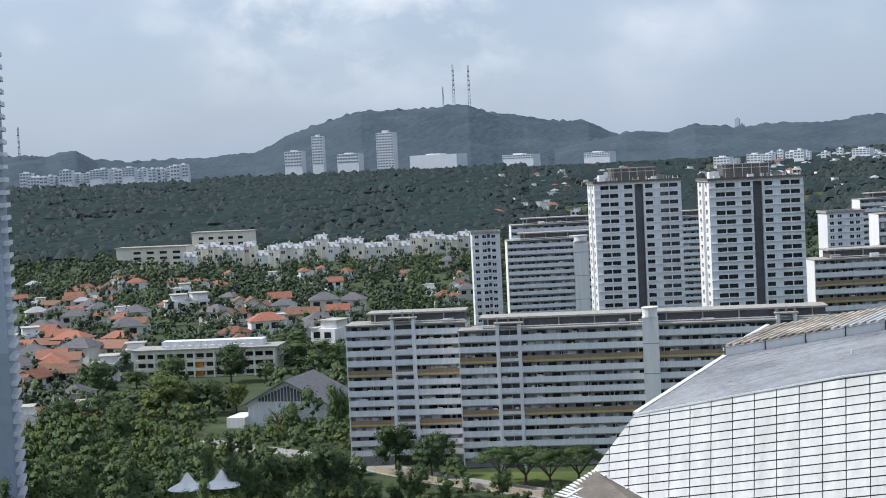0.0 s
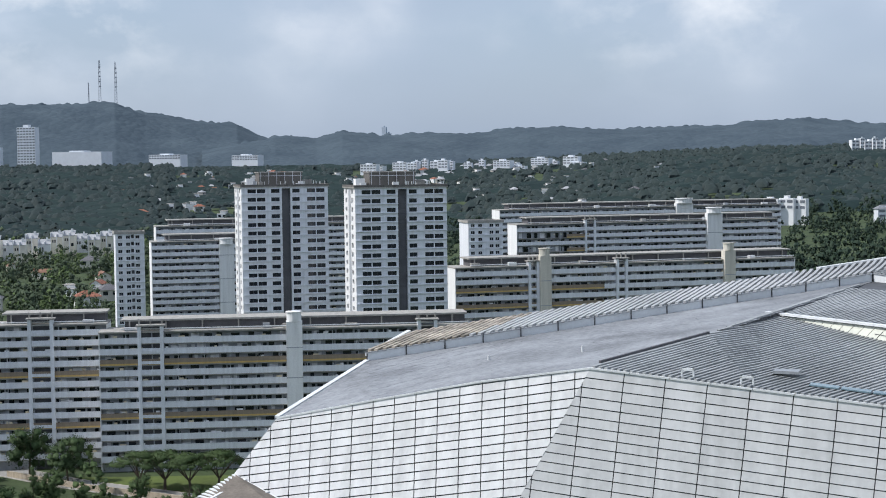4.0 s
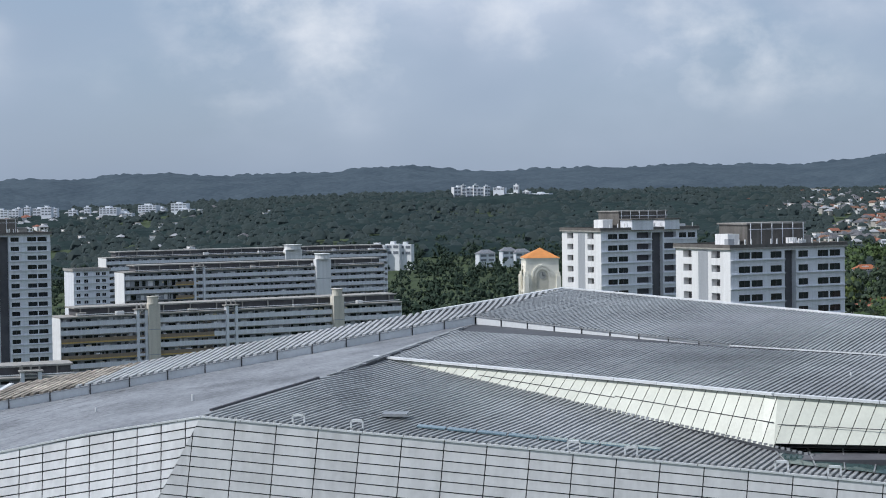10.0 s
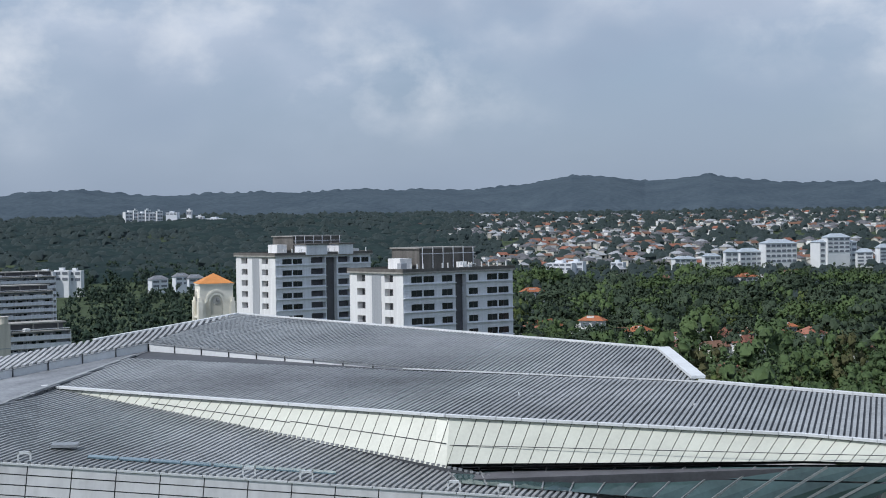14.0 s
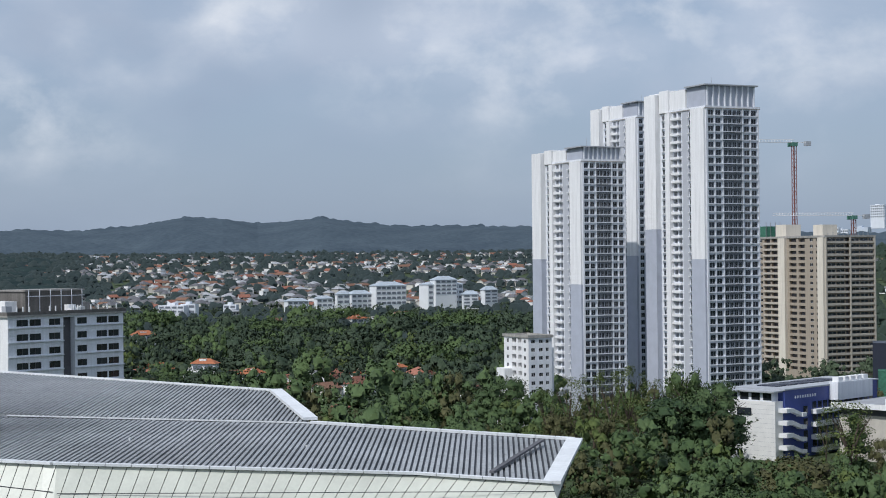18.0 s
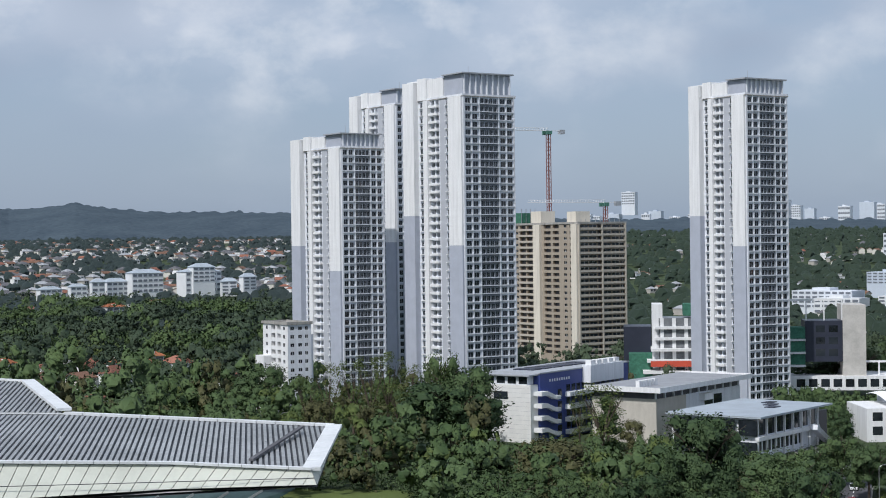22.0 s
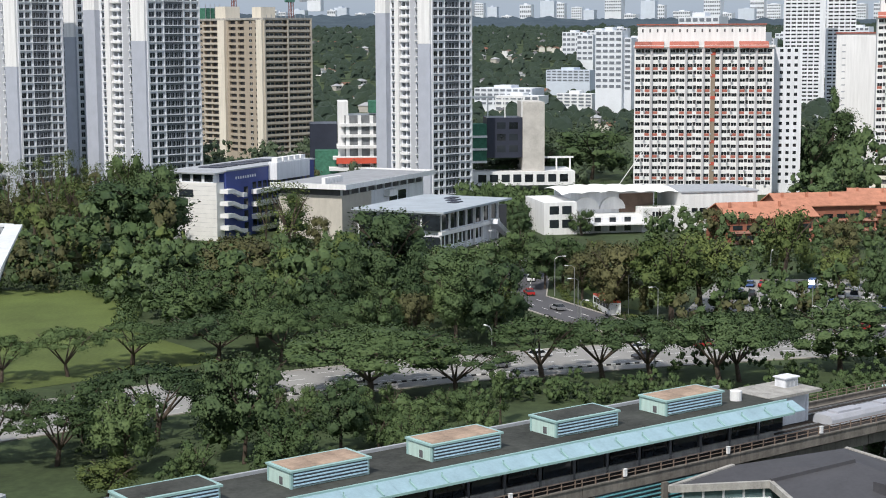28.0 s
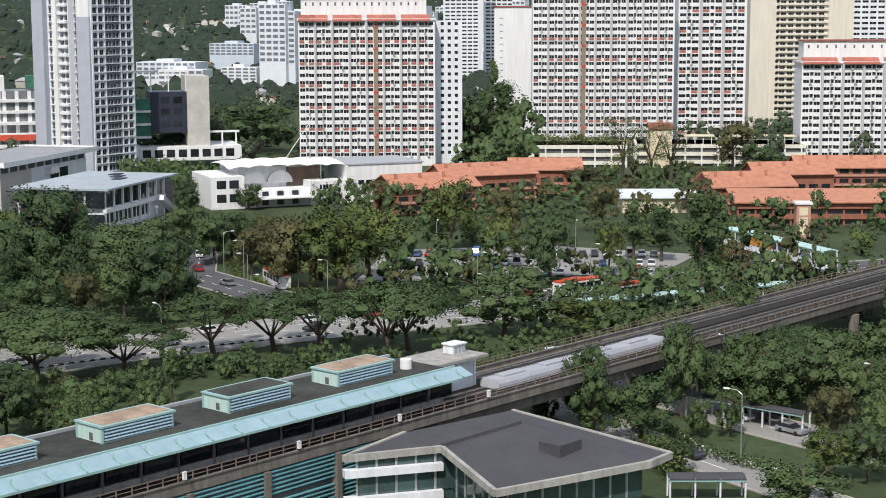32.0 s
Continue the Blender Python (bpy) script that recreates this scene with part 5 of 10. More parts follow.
gallery_block("pale gallery block behind another", 14.79, 690, 176, -10, 120, 12, 14, S + 0.25, core_at=((30, 5),), shafts=((86, 7, 0, 5.5),), bands=(10, 12), band_span=(22, 32), seed=4)
gallery_block("pale gallery block behind others", 14.2, 800, 176, -8, 150, 12, 14, S + 0.3, shafts=((92, 9, 0, 4),), seed=5)
gallery_block("pale gallery block among trees", 2.24, 680, 178, -19, 36, 12, 16, S + 0.18, bands=(), shafts=((27, 6, 0, 1.0),), seed=6)
gallery_block("pale gallery block behind a tower", 2.4, 740, 178, -19, 90, 12, 17, S + 0.25, seed=7)
point_block("tower_block", "pale apartment block with narrow windows", 1.02, 650, 178, -19, 11, 12, 18, 2.75, [(1, 1.6), (4.0, 1.6), (7.6, 1.6)], [], bays_f=((5.9, 1.2),), wall=GREYW, limit=60)
point_block("tower_block", "pale apartment block with narrow windows", 13.1, 640, 176, -12, 14, 12, 17, 2.65, [(1, 1.6), (4.0, 1.6), (8.6, 1.6), (11, 1.6)], [], wall=GREYW, limit=60)
TOWER_FRONT = [(2.0, 2.7), (5.0, 2.7), (9.6, 2.7), (16.4, 2.4), (21.2, 2.7), (24.2, 2.7)]
TOWER_LEFT = [(2.6, 1.2), (6.2, 0.9), (11.5, 1.2), (14.6, 0.9)]
STAINED = mat("grey_stained_concrete", (0.27, 0.26, 0.245), 0.9, 0.25, 0.3, 3.0, 0.2, streak=1)
CROWN = mat("stained_concrete_crown", (0.135, 0.128, 0.12), 0.9, 0.25, 0.3, 3.0, 0.2, streak=1)
for az, d, z0, n, cx in ((5.3, 533, -18, 25, 6.5), (9.2, 492, -18, 25, 5.5), (31.14, 394, -4, 20, 8.5), (35.53, 318, -6.1, 20, 8)):
    balconies = 31 < az < 32
    cols = [(2.0, 2.7), (5.0, 2.7), (22.6, 2.2), (25.2, 2.2)] if balconies else TOWER_FRONT
    # front in the greyer white for its shade, sunlit side in plain white
    tb = point_block("tower_block", "white high-rise apartment block with dark ribbon windows", az, d, 178, z0, 28, 17.5, n, 2.7, cols, [], bays_f=((10.2, 4.2), (18.2, 3.6)) if balconies else (), bays_l=((2.5, 2.7), (11.6, 2.7)),
                     slots_f=((14.6, 3.2),) if balconies else ((13.0, 2.8),), frame_m=FRAME_D, wall=GREYW, side=WHITE, group="white tower blocks", limit=90 if az > 30 else 50, floor_m=CROWN)
    zt = tb["top"]
    # flat grey panel laid on in place of a recessed strip
    box_part(tb, "grey_panel", -0.08, 7.0, 1, -0.004, 10.0, zt - 0.3, GREY, "flat grey panel in place of a recessed strip")
    box_part(tb, "crown", cx, 5, zt + 0.3, cx + 14, 14, zt + 4.6, CROWN, "brown-grey tank enclosure")
    box_part(tb, "crown_cap", cx - 0.3, 4.7, zt + 4.6, cx + 14.3, 14.3, zt + 4.9, STAINED)
    for i in range(6):
        box_part(tb, "crown_post", cx + 0.4 + i * 2.6, 4.5, zt + 0.3, cx + 0.52 + i * 2.6, 4.62, zt + 4.9, GREYW)
    box_part(tb, "crown_rail", cx, 4.48, zt + 3.6, cx + 14, 4.6, zt + 3.72, GREYW)
    box_part(tb, "lift_house", cx - 4, 6, zt + 0.3, cx - 1.2, 10, zt + 2.8, WHITE)
    box_part(tb, "stair_house", cx + 14.6, 7, zt + 0.3, cx + 17.5, 11, zt + 2.2, STAINED)
    if balconies:
        for x0, x1 in ((8.4, 14.5), (17.9, 22.2)):
            box_part(tb, "gable_head", x0, -0.8, zt + 0.3, x1, 4.2, zt + 2.7, GREYW)
            box_part(tb, "gable_cap", x0 - 0.3, -1.1, zt + 2.7, x1 + 0.3, 4.4, zt + 3.0, CROWN)
    rng = random.Random(int(az * 10))
    for i in range(14):
        x = rng.uniform(0.3, 27)
        box_part(tb, "roof_bracket", x, -0.55, zt + 0.9, x + 0.18, -0.35, zt + 1.9, WHITE)
    for i in range(5):
        x, y = rng.uniform(0.5, 24), rng.choice((1.2, 2.5))
        box_part(tb, "roof_tank", x, y, zt + 0.3, x + rng.uniform(0.8, 2.2), y + 1.2, zt + rng.uniform(1.0, 2.0), rng.choice((WHITE, CONC, GREY)))


SLATE_P = mat("slate_spandrel", (0.17, 0.19, 0.22), 0.5, 0.1, 0.4, 3.0, 0.0)


def high_rise(heading, dist, wide, deep, storeys, left_wing=0.0, crown_h=9.0):
    """A slender tower: window bays and a dark glazed strip on the front; blank wings, balconies and recesses on the left side; a ribbed crown."""
    rise = 2.8
    k, m = wide / 20.0, deep / 100.0
    front = [(x * k, 1.85 * k) for x in (1.05, 3.75, 14.4, 17.1)] + [(x * k, 1.25 * k) for x in (6.85, 8.45, 10.2, 11.8)]
    left = [(24 * m, 4 * m), (29.5 * m, 3.5 * m), (71.5 * m, 3.2 * m)]
    # front paint is darkened and blued as shaded, side paint whitened as sunlit
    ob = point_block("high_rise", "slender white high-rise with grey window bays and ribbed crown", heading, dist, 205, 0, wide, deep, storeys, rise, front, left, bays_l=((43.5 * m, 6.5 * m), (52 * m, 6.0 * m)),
                     wall=mat("front_shade_blue_grey", (0.50, 0.54, 0.60), 0.7, 0.08, 0.3, 3.0, 0.03), side=mat("lit_side_white", (0.70, 0.73, 0.78), 0.7, 0.06, 0.3, 3.0, 0.03), ledges=False, group="high-rises", limit=30, frame_m=GREY, sill=0.55, head=2.35, floor_m=GREYW)
    zt = ob["top"]
    for x in (6.45, 8.12, 9.72, 11.47, 13.07):
        box_part(ob, "glazed_strip", x * k, -0.14, 3, (x + 0.36) * k, -0.004, zt - 1, SLATE_P)
    l = Geo()
    l.box(6.45 * k, -0.08, -0.42, 13.43 * k, -0.004, 0.52)
    me = l.mesh("spandrel", SLATE_P)
    sill = Geo()
    sill.box(0.72, -0.5, 0.28, 19.3 * k, -0.142, 0.5)
    ms = sill.mesh("window_ledge", GREYW)
    turn = on_face(LEFT, wide, deep)
    bal = Geo()
    bal.box(43.0 * m, -1.1, 0.0, 58.5 * m, -0.004, 0.85, 0, turn)
    mb = bal.mesh("balcony", WHITE)
    racks = Geo()
    for s in range(1, storeys):
        for a, w in ((23.5, 10.0), (71.0, 4.2)):
            racks.box(a * m, -0.8, s * rise + 0.25, (a + w) * m, -0.004, s * rise + 0.5, 0, turn)
    part("ledge_stack", racks, WHITE, ob, kind="stuff")
    for s in range(1, storeys):
        at = Matrix.Translation((0, 0, s * rise))
        part("spandrel", me, None, ob, at=at)
        part("window_ledge", ms, None, ob, at=at)
        part("balcony", mb, None, ob, at=at)
    for a, w in ((0.0, 0.7), (3.12 * k, 0.3), (6.1 * k, 0.35), (13.5 * k, 0.35), (16.5 * k, 0.3), (19.3 * k, 0.6)):
        box_part(ob, "fin", a, -0.35, 0, a + w, -0.004, zt, GREYW)
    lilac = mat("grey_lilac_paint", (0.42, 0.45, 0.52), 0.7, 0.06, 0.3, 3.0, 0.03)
    # grey that holds the shade of the recessed strip
    recess = mat("recess_shade_grey", (0.44, 0.46, 0.50), 0.7, 0.06, 0.3, 3.0, 0.03)
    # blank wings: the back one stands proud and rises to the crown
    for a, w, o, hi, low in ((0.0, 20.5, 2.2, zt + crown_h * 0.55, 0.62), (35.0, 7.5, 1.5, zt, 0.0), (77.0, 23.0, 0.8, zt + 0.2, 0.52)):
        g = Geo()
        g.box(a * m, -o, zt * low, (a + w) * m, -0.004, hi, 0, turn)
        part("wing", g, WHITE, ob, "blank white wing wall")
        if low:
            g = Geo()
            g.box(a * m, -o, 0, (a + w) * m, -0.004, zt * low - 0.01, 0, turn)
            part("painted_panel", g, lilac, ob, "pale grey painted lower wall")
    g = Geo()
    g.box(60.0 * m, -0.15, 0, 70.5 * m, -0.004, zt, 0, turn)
    part("recess_wall", g, recess, ob, "wall strip greyed as a shaded recess")
    # crown
    c0 = crown_h * 0.62
    box_part(ob, "crown_wall", 0.6, 0.6, zt + 0.3, wide - 1.2, deep * 0.5, zt + c0, lilac)
    for i in range(9):
        x = 0.9 + i * (wide - 2.9) / 8
        box_part(ob, "crown_rib", x, 0.1, zt + 0.3, x + 0.5, 0.598, zt + c0, GREYW)
    box_part(ob, "crown_cap", -0.6, -0.6, zt + c0, wide - 0.4, deep * 0.34, zt + c0 + 0.45, GREY)
    for y0, y1, hh in ((0.34, 0.62, -0.4), (0.62, 0.78, 0.2), (0.78, 1.0, -0.3)):
        box_part(ob, "wing_wall", 0.0 if hh < 0 else -0.8, deep * y0 + 0.02, zt + 0.3, wide * 0.8, deep * y1, zt + c0 + hh, WHITE, "white parapet wing")
    g = Geo()
    g.tube((wide * 0.45, deep * 0.3, zt + c0 + 0.4), (wide * 0.45, deep * 0.3, zt + c0 + 4), 0.1, 0.04, 6)
    part("aerial", g, STEEL, ob)
    return ob


high_rise(55.09, 600, 18, 34, 33, 4.5, 8.5)
high_rise(59.32, 582, 22.5, 36, 39, 9.5, 13.0)
high_rise(57.0, 650, 18, 32, 40, 9.5, 10.0)
high_rise(68.98, 570, 19.6, 26, 38, 7.5)
lb = point_block("low_block", "small white stepped apartment block", 53.19, 560, 205, 0, 9, 18, 11, 2.8, [(1, 1.5), (4, 1.5), (6.6, 1.2)], [(2, 1.5), (14.5, 1.5)], bays_l=((6, 3), (10.5, 2.4)), wall=GREYW, side=WHITE, ledges=False)
box_part(lb, "side_wing", -3, 12, 0, -0.02, 18, 20, WHITE)
box_part(lb, "rear_wing", 9.02, 6, 0, 13, 16, 27, GREYW)

# cream and brown tower with cranes
BUFF_W = mat("buff_paint", (0.47, 0.43, 0.37), 0.75, 0.12, 0.3, 3.0, 0.05, streak=1)
PALE_C = mat("pale_cream_paint", (0.68, 0.63, 0.54), 0.75, 0.1, 0.3, 3.0, 0.05, streak=1)
bt = point_block("beige_tower", "cream and brown high-rise with banded windows", 63.25, 780, 205, 0, 28.8, 55, 23, 2.86, [(1.4, 4.6), (6.5, 4.6), (15.2, 4.6), (20.3, 4.6), (25.4, 2.4)], [(5.2, 2.2), (20.8, 1.6), (44.0, 2.2), (48.5, 1.8)],
                 bays_f=((11.7, 2.4),), bays_l=((9.0, 4.6), (14.6, 4.6), (28.4, 5.4), (35.4, 4.8)), wall=TAN, side=mat("tan_paint", (0.36, 0.31, 0.25), 0.75, 0.12, 0.3, 3.0, 0.05, streak=1), ledges=False, limit=44, sill=1.15, head=2.4)
zt = bt["top"]
l = Geo()
l.box(0.72, -0.5, 0, 28.08, -0.004, 0.95)
me = l.mesh("balcony_band", BUFF_W)
turn = on_face(LEFT, 28.8, 55)
b2 = Geo()
b2.box(8.6, -0.7, 0, 20.4, -0.004, 0.9, 0, turn)
mf = b2.mesh("gallery_parapet", BUFF_W)
for s in range(1, 23):
    part("balcony_band", me, None, bt, at=Matrix.Translation((0, 0, s * 2.86 + 0.1)))
    part("gallery_parapet", mf, None, bt, at=Matrix.Translation((0, 0, s * 2.86)))
for a, w, o in ((0.0, 3.6, 1.2), (21.6, 5.2, 1.6), (50.8, 4.2, 1.2)):
    g = Geo()
    g.box(a, -o, 0, a + w, -0.004, zt, 0, turn)
    part("fin", g, PALE_C, bt, "cream painted fin")
for x, w in ((0.0, 0.7), (13.9, 0.7), (28.1, 0.7)):
    box_part(bt, "pier", x, -0.7, 0, x + w, -0.004, zt, BUFF_W)
box_part(bt, "roof_house", 3.6, 6, zt + 0.3, 12, 13, zt + 6, PALE_C)
box_part(bt, "roof_house", 2.4, 32, zt + 0.3, 11, 40, zt + 6.6, PALE_C)
for i in range(9):
    box_part(bt, "roof_post", 2 + i * 2.9, 0.2, zt + 0.9, 2.2 + i * 2.9, 0.4, zt + 2.4, STEEL)
g = Geo()
for i in range(9):
    g.box(29.1, 1 + i * 1.9, 0, 29.2, 1.1 + i * 1.9, 60)
    g.box(29.1, 1, 4 + i * 6.5, 29.2, 18, 4.1 + i * 6.5)
part("scaffold", g, DARK, bt)


def tower_crane(heading, dist, z0, mast_h, jib, turn_deg, mast_m, jib_m):
    ob = thing("tower_crane", "red and white tower crane above the roofs", "crane", heading, dist, 205, z0, group="tower cranes")
    g = Geo()
    for x in (-0.8, 0.8):
        for y in (-0.8, 0.8):
            g.beam((x, y, 0), (x, y, mast_h), 0.28, 0.28)
    for i in range(int(mast_h / 2)):
        s = 1 if i % 2 else -1
        g.beam((-0.8 * s, -0.8, i * 2), (0.8 * s, -0.8, i * 2 + 2), 0.16, 0.16)
        g.beam((-0.8, 0.8 * s, i * 2), (-0.8, -0.8 * s, i * 2 + 2), 0.16, 0.16)
    part("mast", g, mast_m, ob, "red lattice mast")
    q = Matrix.Rotation(radians(turn_deg), 4, "Z")
    g = Geo()
    R3 = lambda x, y, z: tuple(q @ Vector((x, y, z)))
    for y in (-0.7, 0.7):
        g.beam(R3(-9, y, mast_h + 1), R3(jib, y, mast_h + 1), 0.22, 0.22)
    g.beam(R3(0, 0, mast_h + 2.4), R3(jib, 0, mast_h + 2.1), 0.22, 0.22)
    for i in range(int(jib / 1.6)):
        g.beam(R3(i * 1.6, -0.7, mast_h + 1), R3(i * 1.6 + 0.8, 0, mast_h + 2.3), 0.12, 0.12)
        g.beam(R3(i * 1.6 + 0.8, 0, mast_h + 2.3), R3(i * 1.6 + 1.6, 0.7, mast_h + 1), 0.12, 0.12)
    part("jib", g, jib_m, ob, "pale lattice jib")
    g = Geo()
    g.box(-9, -1.0, mast_h - 0.6, -6, 1.0, mast_h + 1.6, 0, q)
    part("counterweight", g, GREY, ob)
    g = Geo()
    g.box(-1.4, -1.4, mast_h - 0.8, 1.4, 1.4, mast_h + 1.0, 0, q)
    g.box(0.6, -2.4, mast_h - 1.0, 2.2, -1.4, mast_h + 1.0, 0, q)
    part("cab", g, mat("green_machinery", (0.08, 0.20, 0.16), 0.6, 0.2, 0.5, 4.0, 0.1), ob, "dark green slewing cab")
    return ob


MAST = mat("weathered_red_steel", (0.24, 0.10, 0.085), 0.6, 0.2, 0.3, 3.0, 0.0)
tower_crane(62.27, 830, 60, 52, 46, 172, MAST, WHITE)
tower_crane(64.2, 842, 62, 14, 46, 176, MAST, WHITE)
cg = thing("scaffold_hoist", "green netted formwork on the roof", "scaffold", 61.3, 828, 205, 58)
box_part(cg, "net", 0, 0, 0, 9, 6, 14, mat("green_net", (0.05, 0.16, 0.11), 0.9, 0.3, 0.8, 6.0, 0.3))
for i in range(4):
    box_part(cg, "pole", i * 2.8, -0.3, -4, i * 2.8 + 0.2, -0.1, 16, STEEL)


# red-roofed blocks
def red_block(heading, dist, facing, wide, deep, storeys, bays, right_wing=0.0, red_rows=(2, 5, 8, 11, 14, 17), roofs=True, gate=None, side_blank=False, z0=0.0):
    rise = 2.66
    step = wide / bays
    cols, dark, red = [], [], []
    for i in range(bays):
        a = i * step
        cols += [(a + step * 0.07, step * 0.29), (a + step * 0.61, step * 0.29)]
        dark.append((a + step * 0.40, step * 0.17))
        red += [a + step * 0.08, a + step * 0.62]
    # side faces get the greyer white for their shade
    ob = point_block("red_roof_block", "white apartment block with red panels and red tiled eaves", heading, dist, facing, z0, wide, deep, storeys, rise, cols, [(2, 0.7)] if side_blank else [], [(3, 1.0), (9, 1.0)],
                     bays_f=dark, wall=WHITE, side=GREYW if not side_blank else WHITE, ledges=False, group="red-roofed blocks", limit=36, sill=0.95, head=2.2, floor_m=WHITE)
    zt = ob["top"]
    # proud piers; their grey stands in for the shade of recessed strips
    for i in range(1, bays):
        box_part(ob, "pier", i * step - step * 0.07, -0.9, 0, i * step + step * 0.05, -0.004, zt, mat("pier_recess_shade", (0.46, 0.46, 0.48), 0.75, 0.1, 0.3, 3.0, 0.05, streak=1))
    l = Geo()
    l.box(0, -0.14, 0, step * 0.28, -0.004, 0.95)
    me = l.mesh("red_panel", mat("faded_red_paint", (0.42, 0.15, 0.115), 0.7, 0.2, 0.4, 3.0, 0.05))
    rng = random.Random(bays)
    for s in red_rows:
        if s < storeys:
            for x in red:
                if rng.random() < 0.8:
                    part("red_panel", me, None, ob, at=Matrix.Translation((x - step * 0.01, 0, s * rise + 0.02)))
    w = Geo()
    for s in range(1, storeys):
        for i in range(bays):
            if rng.random() < 0.55:
                x = i * step + step * (0.36 if rng.random() < 0.5 else 0.54)
                w.box(x, -0.5, s * rise + 0.5, x + step * 0.12, -0.1, s * rise + 1.05)
    part("wall_units", w, GREY, ob, kind="stuff")
    if gate is not None:
        box_part(ob, "stair_strip", gate, -0.3, 0, gate + 1.6, -0.01, zt, TAN)
        for s in range(1, storeys, 3):
            box_part(ob, "stair_panel", gate - 0.05, -0.36, s * rise, gate + 1.65, -0.302, s * rise + 1.2, RED)
    if roofs:
        tile = mat("red_roof_tiles", (0.36, 0.125, 0.095), 0.8, 0.25, 0.6, 7.0, 0.3, rand=0.3)
        for i in range(bays):
            a, b = i * step + (0.1 if i % 2 == 0 else 0.0), (i + 1) * step - (0.0 if i % 2 == 0 else 1.9)
            g = Geo()
            for zz, s in ((0, 1), (-0.3, -1)):
                p = [(a, -1.8, zt + 0.2 + zz), (b, -1.8, zt + 0.2 + zz), (b, 3.0, zt + 2.3 + zz), (a, 3.0, zt + 2.3 + zz)]
                g.face(p if s > 0 else p[::-1])
            g.face([(a, -1.8, zt - 0.1), (b, -1.8, zt - 0.1), (b, -1.8, zt + 0.2), (a, -1.8, zt + 0.2)])
            g.face([(a, -1.8, zt - 0.1), (a, -1.8, zt + 0.2), (a, 3, zt + 2.3), (a, 3, zt + 2.0)])
            g.face([(b, -1.8, zt + 0.2), (b, -1.8, zt - 0.1), (b, 3, zt + 2.0), (b, 3, zt + 2.3)])
            part("tiled_eaves", g, tile, ob, "red tiled eaves")
        box_part(ob, "attic_wall", 1, 3.02, zt + 0.3, wide - 3, deep - 1, zt + 8.2, WHITE)
        for i in range(bays * 2):
            box_part(ob, "attic_vent", 2.5 + i * (wide - 7) / (bays * 2), 2.96, zt + 5.6, 3.1 + i * (wide - 7) / (bays * 2), 3.015, zt + 6.8, DARK)
        box_part(ob, "attic_roof", 0.6, 2.4, zt + 8.2, wide - 2.6, deep, zt + 8.6, tile)
    # added wing stands in for the right face; its grey holds the shade
    if right_wing:
        wing = Geo()
        hs = [(2.5 + 2.6 * j, 3.7 + 2.6 * j, s * rise + 0.9, s * rise + 2.1) for s in range(1, storeys) for j in range(int(right_wing / 3.2))]
        tw = Matrix.Translation((wide + 0.02, 9.0, 0))
        punched(wing, tw, right_wing, 0, zt, hs)
        wing.box(wide + 0.05, 9.6, 0, wide + right_wing, 9.7, zt)
        wing.face([(wide + right_wing + 0.02, 9, 0), (wide + right_wing + 0.02, 24, 0), (wide + right_wing + 0.02, 24, zt), (wide + right_wing + 0.02, 9, zt)])
        part("wing", wing, GREYW, ob, "added wing for the right face, grey as shaded")
        add_windows(ob, tw, hs, FRAME_D, PANE, 1, 30)
    return ob


red_block(75.93, 612, 258, 50, 14, 20, 8, right_wing=10.5, gate=27.5)
red_block(83.96, 650, 262, 55, 14, 24, 9, gate=19, side_blank=True)
red_block(88.9, 668, 262, 27, 14, 24, 3, red_rows=(3, 6, 9, 12, 15, 18, 21), roofs=False)
red_block(93.05, 620, 262, 60, 14, 14, 8, red_rows=(), z0=0)
ew = thing("end_block", "plain white gable end of an apartment block", "apartment block", 82.65, 690, 262, 0, 16, 12)
box_part(ew, "wall", 0, 0, 0, 15.8, 12, 58, WHITE)
for s in range(4, 21):
    box_part(ew, "vent", 2.2, -0.05, s * 2.66, 3.6, -0.004, s * 2.66 + 0.5, GREY)
box_part(ew, "roof", -0.4, -0.4, 58, 16.2, 12.4, 58.6, mat("red_roof_tiles", (0.50, 0.12, 0.08), 0.75))
cb2 = point_block("cream_block", "pale cream apartment tower with shaded galleries", 91.3, 760, 262, 0, 46, 14, 26, 2.66, [(13.5 + 3.4 * i, 2.4) for i in range(6)], [], [], bays_f=((11.6, 1.4),), wall=PALE_C, ledges=False, limit=50)
l = Geo()
l.box(12, -1.0, 0, 34.5, -0.004, 0.9)
me = l.mesh("gallery_parapet", PALE_C)
for s in range(1, 26):
    part("gallery_parapet", me, None, cb2, at=Matrix.Translation((0, 0, s * 2.66)))
for az, d, w in ((80.9, 1250, 30), (82.3, 1300, 22), (94.6, 900, 22), (96.2, 950, 26)):
    point_block("distant_tower", "grey-white banded apartment tower far off", az, d, 262, 0, w, 14, 37, 2.8, [(1.5 + 4.2 * i, 3.2) for i in range(int(w / 4.4))], [], wall=GREYW, ledges=False, limit=0, group="distant towers")


# ---- the institutional buildings by the park ----
def windows_row(ob, name, x0, x1, n, z0, z1, y=0.0, m=PANE, gap=0.25):
    for i in range(n):
        a, b = x0 + (x1 - x0) * (i + gap / 2) / n, x0 + (x1 - x0) * (i + 1 - gap / 2) / n
        box_part(ob, name, a, y - 0.04, z0, b, y - 0.003, z1, m)


bb = thing("blue_building", "white and deep blue institutional building with outside stairs", "building", 61.86, 478, 184, 0, 52, 17)
TILEW = mat("white_wall_tiles", (0.74, 0.74, 0.72), 0.5, 0.06, 0.5, 3.0, 0.05)
box_part(bb, "white_wing", -4.0, 0.6, 0, 0.0, 17.4, 16.6, TILEW)
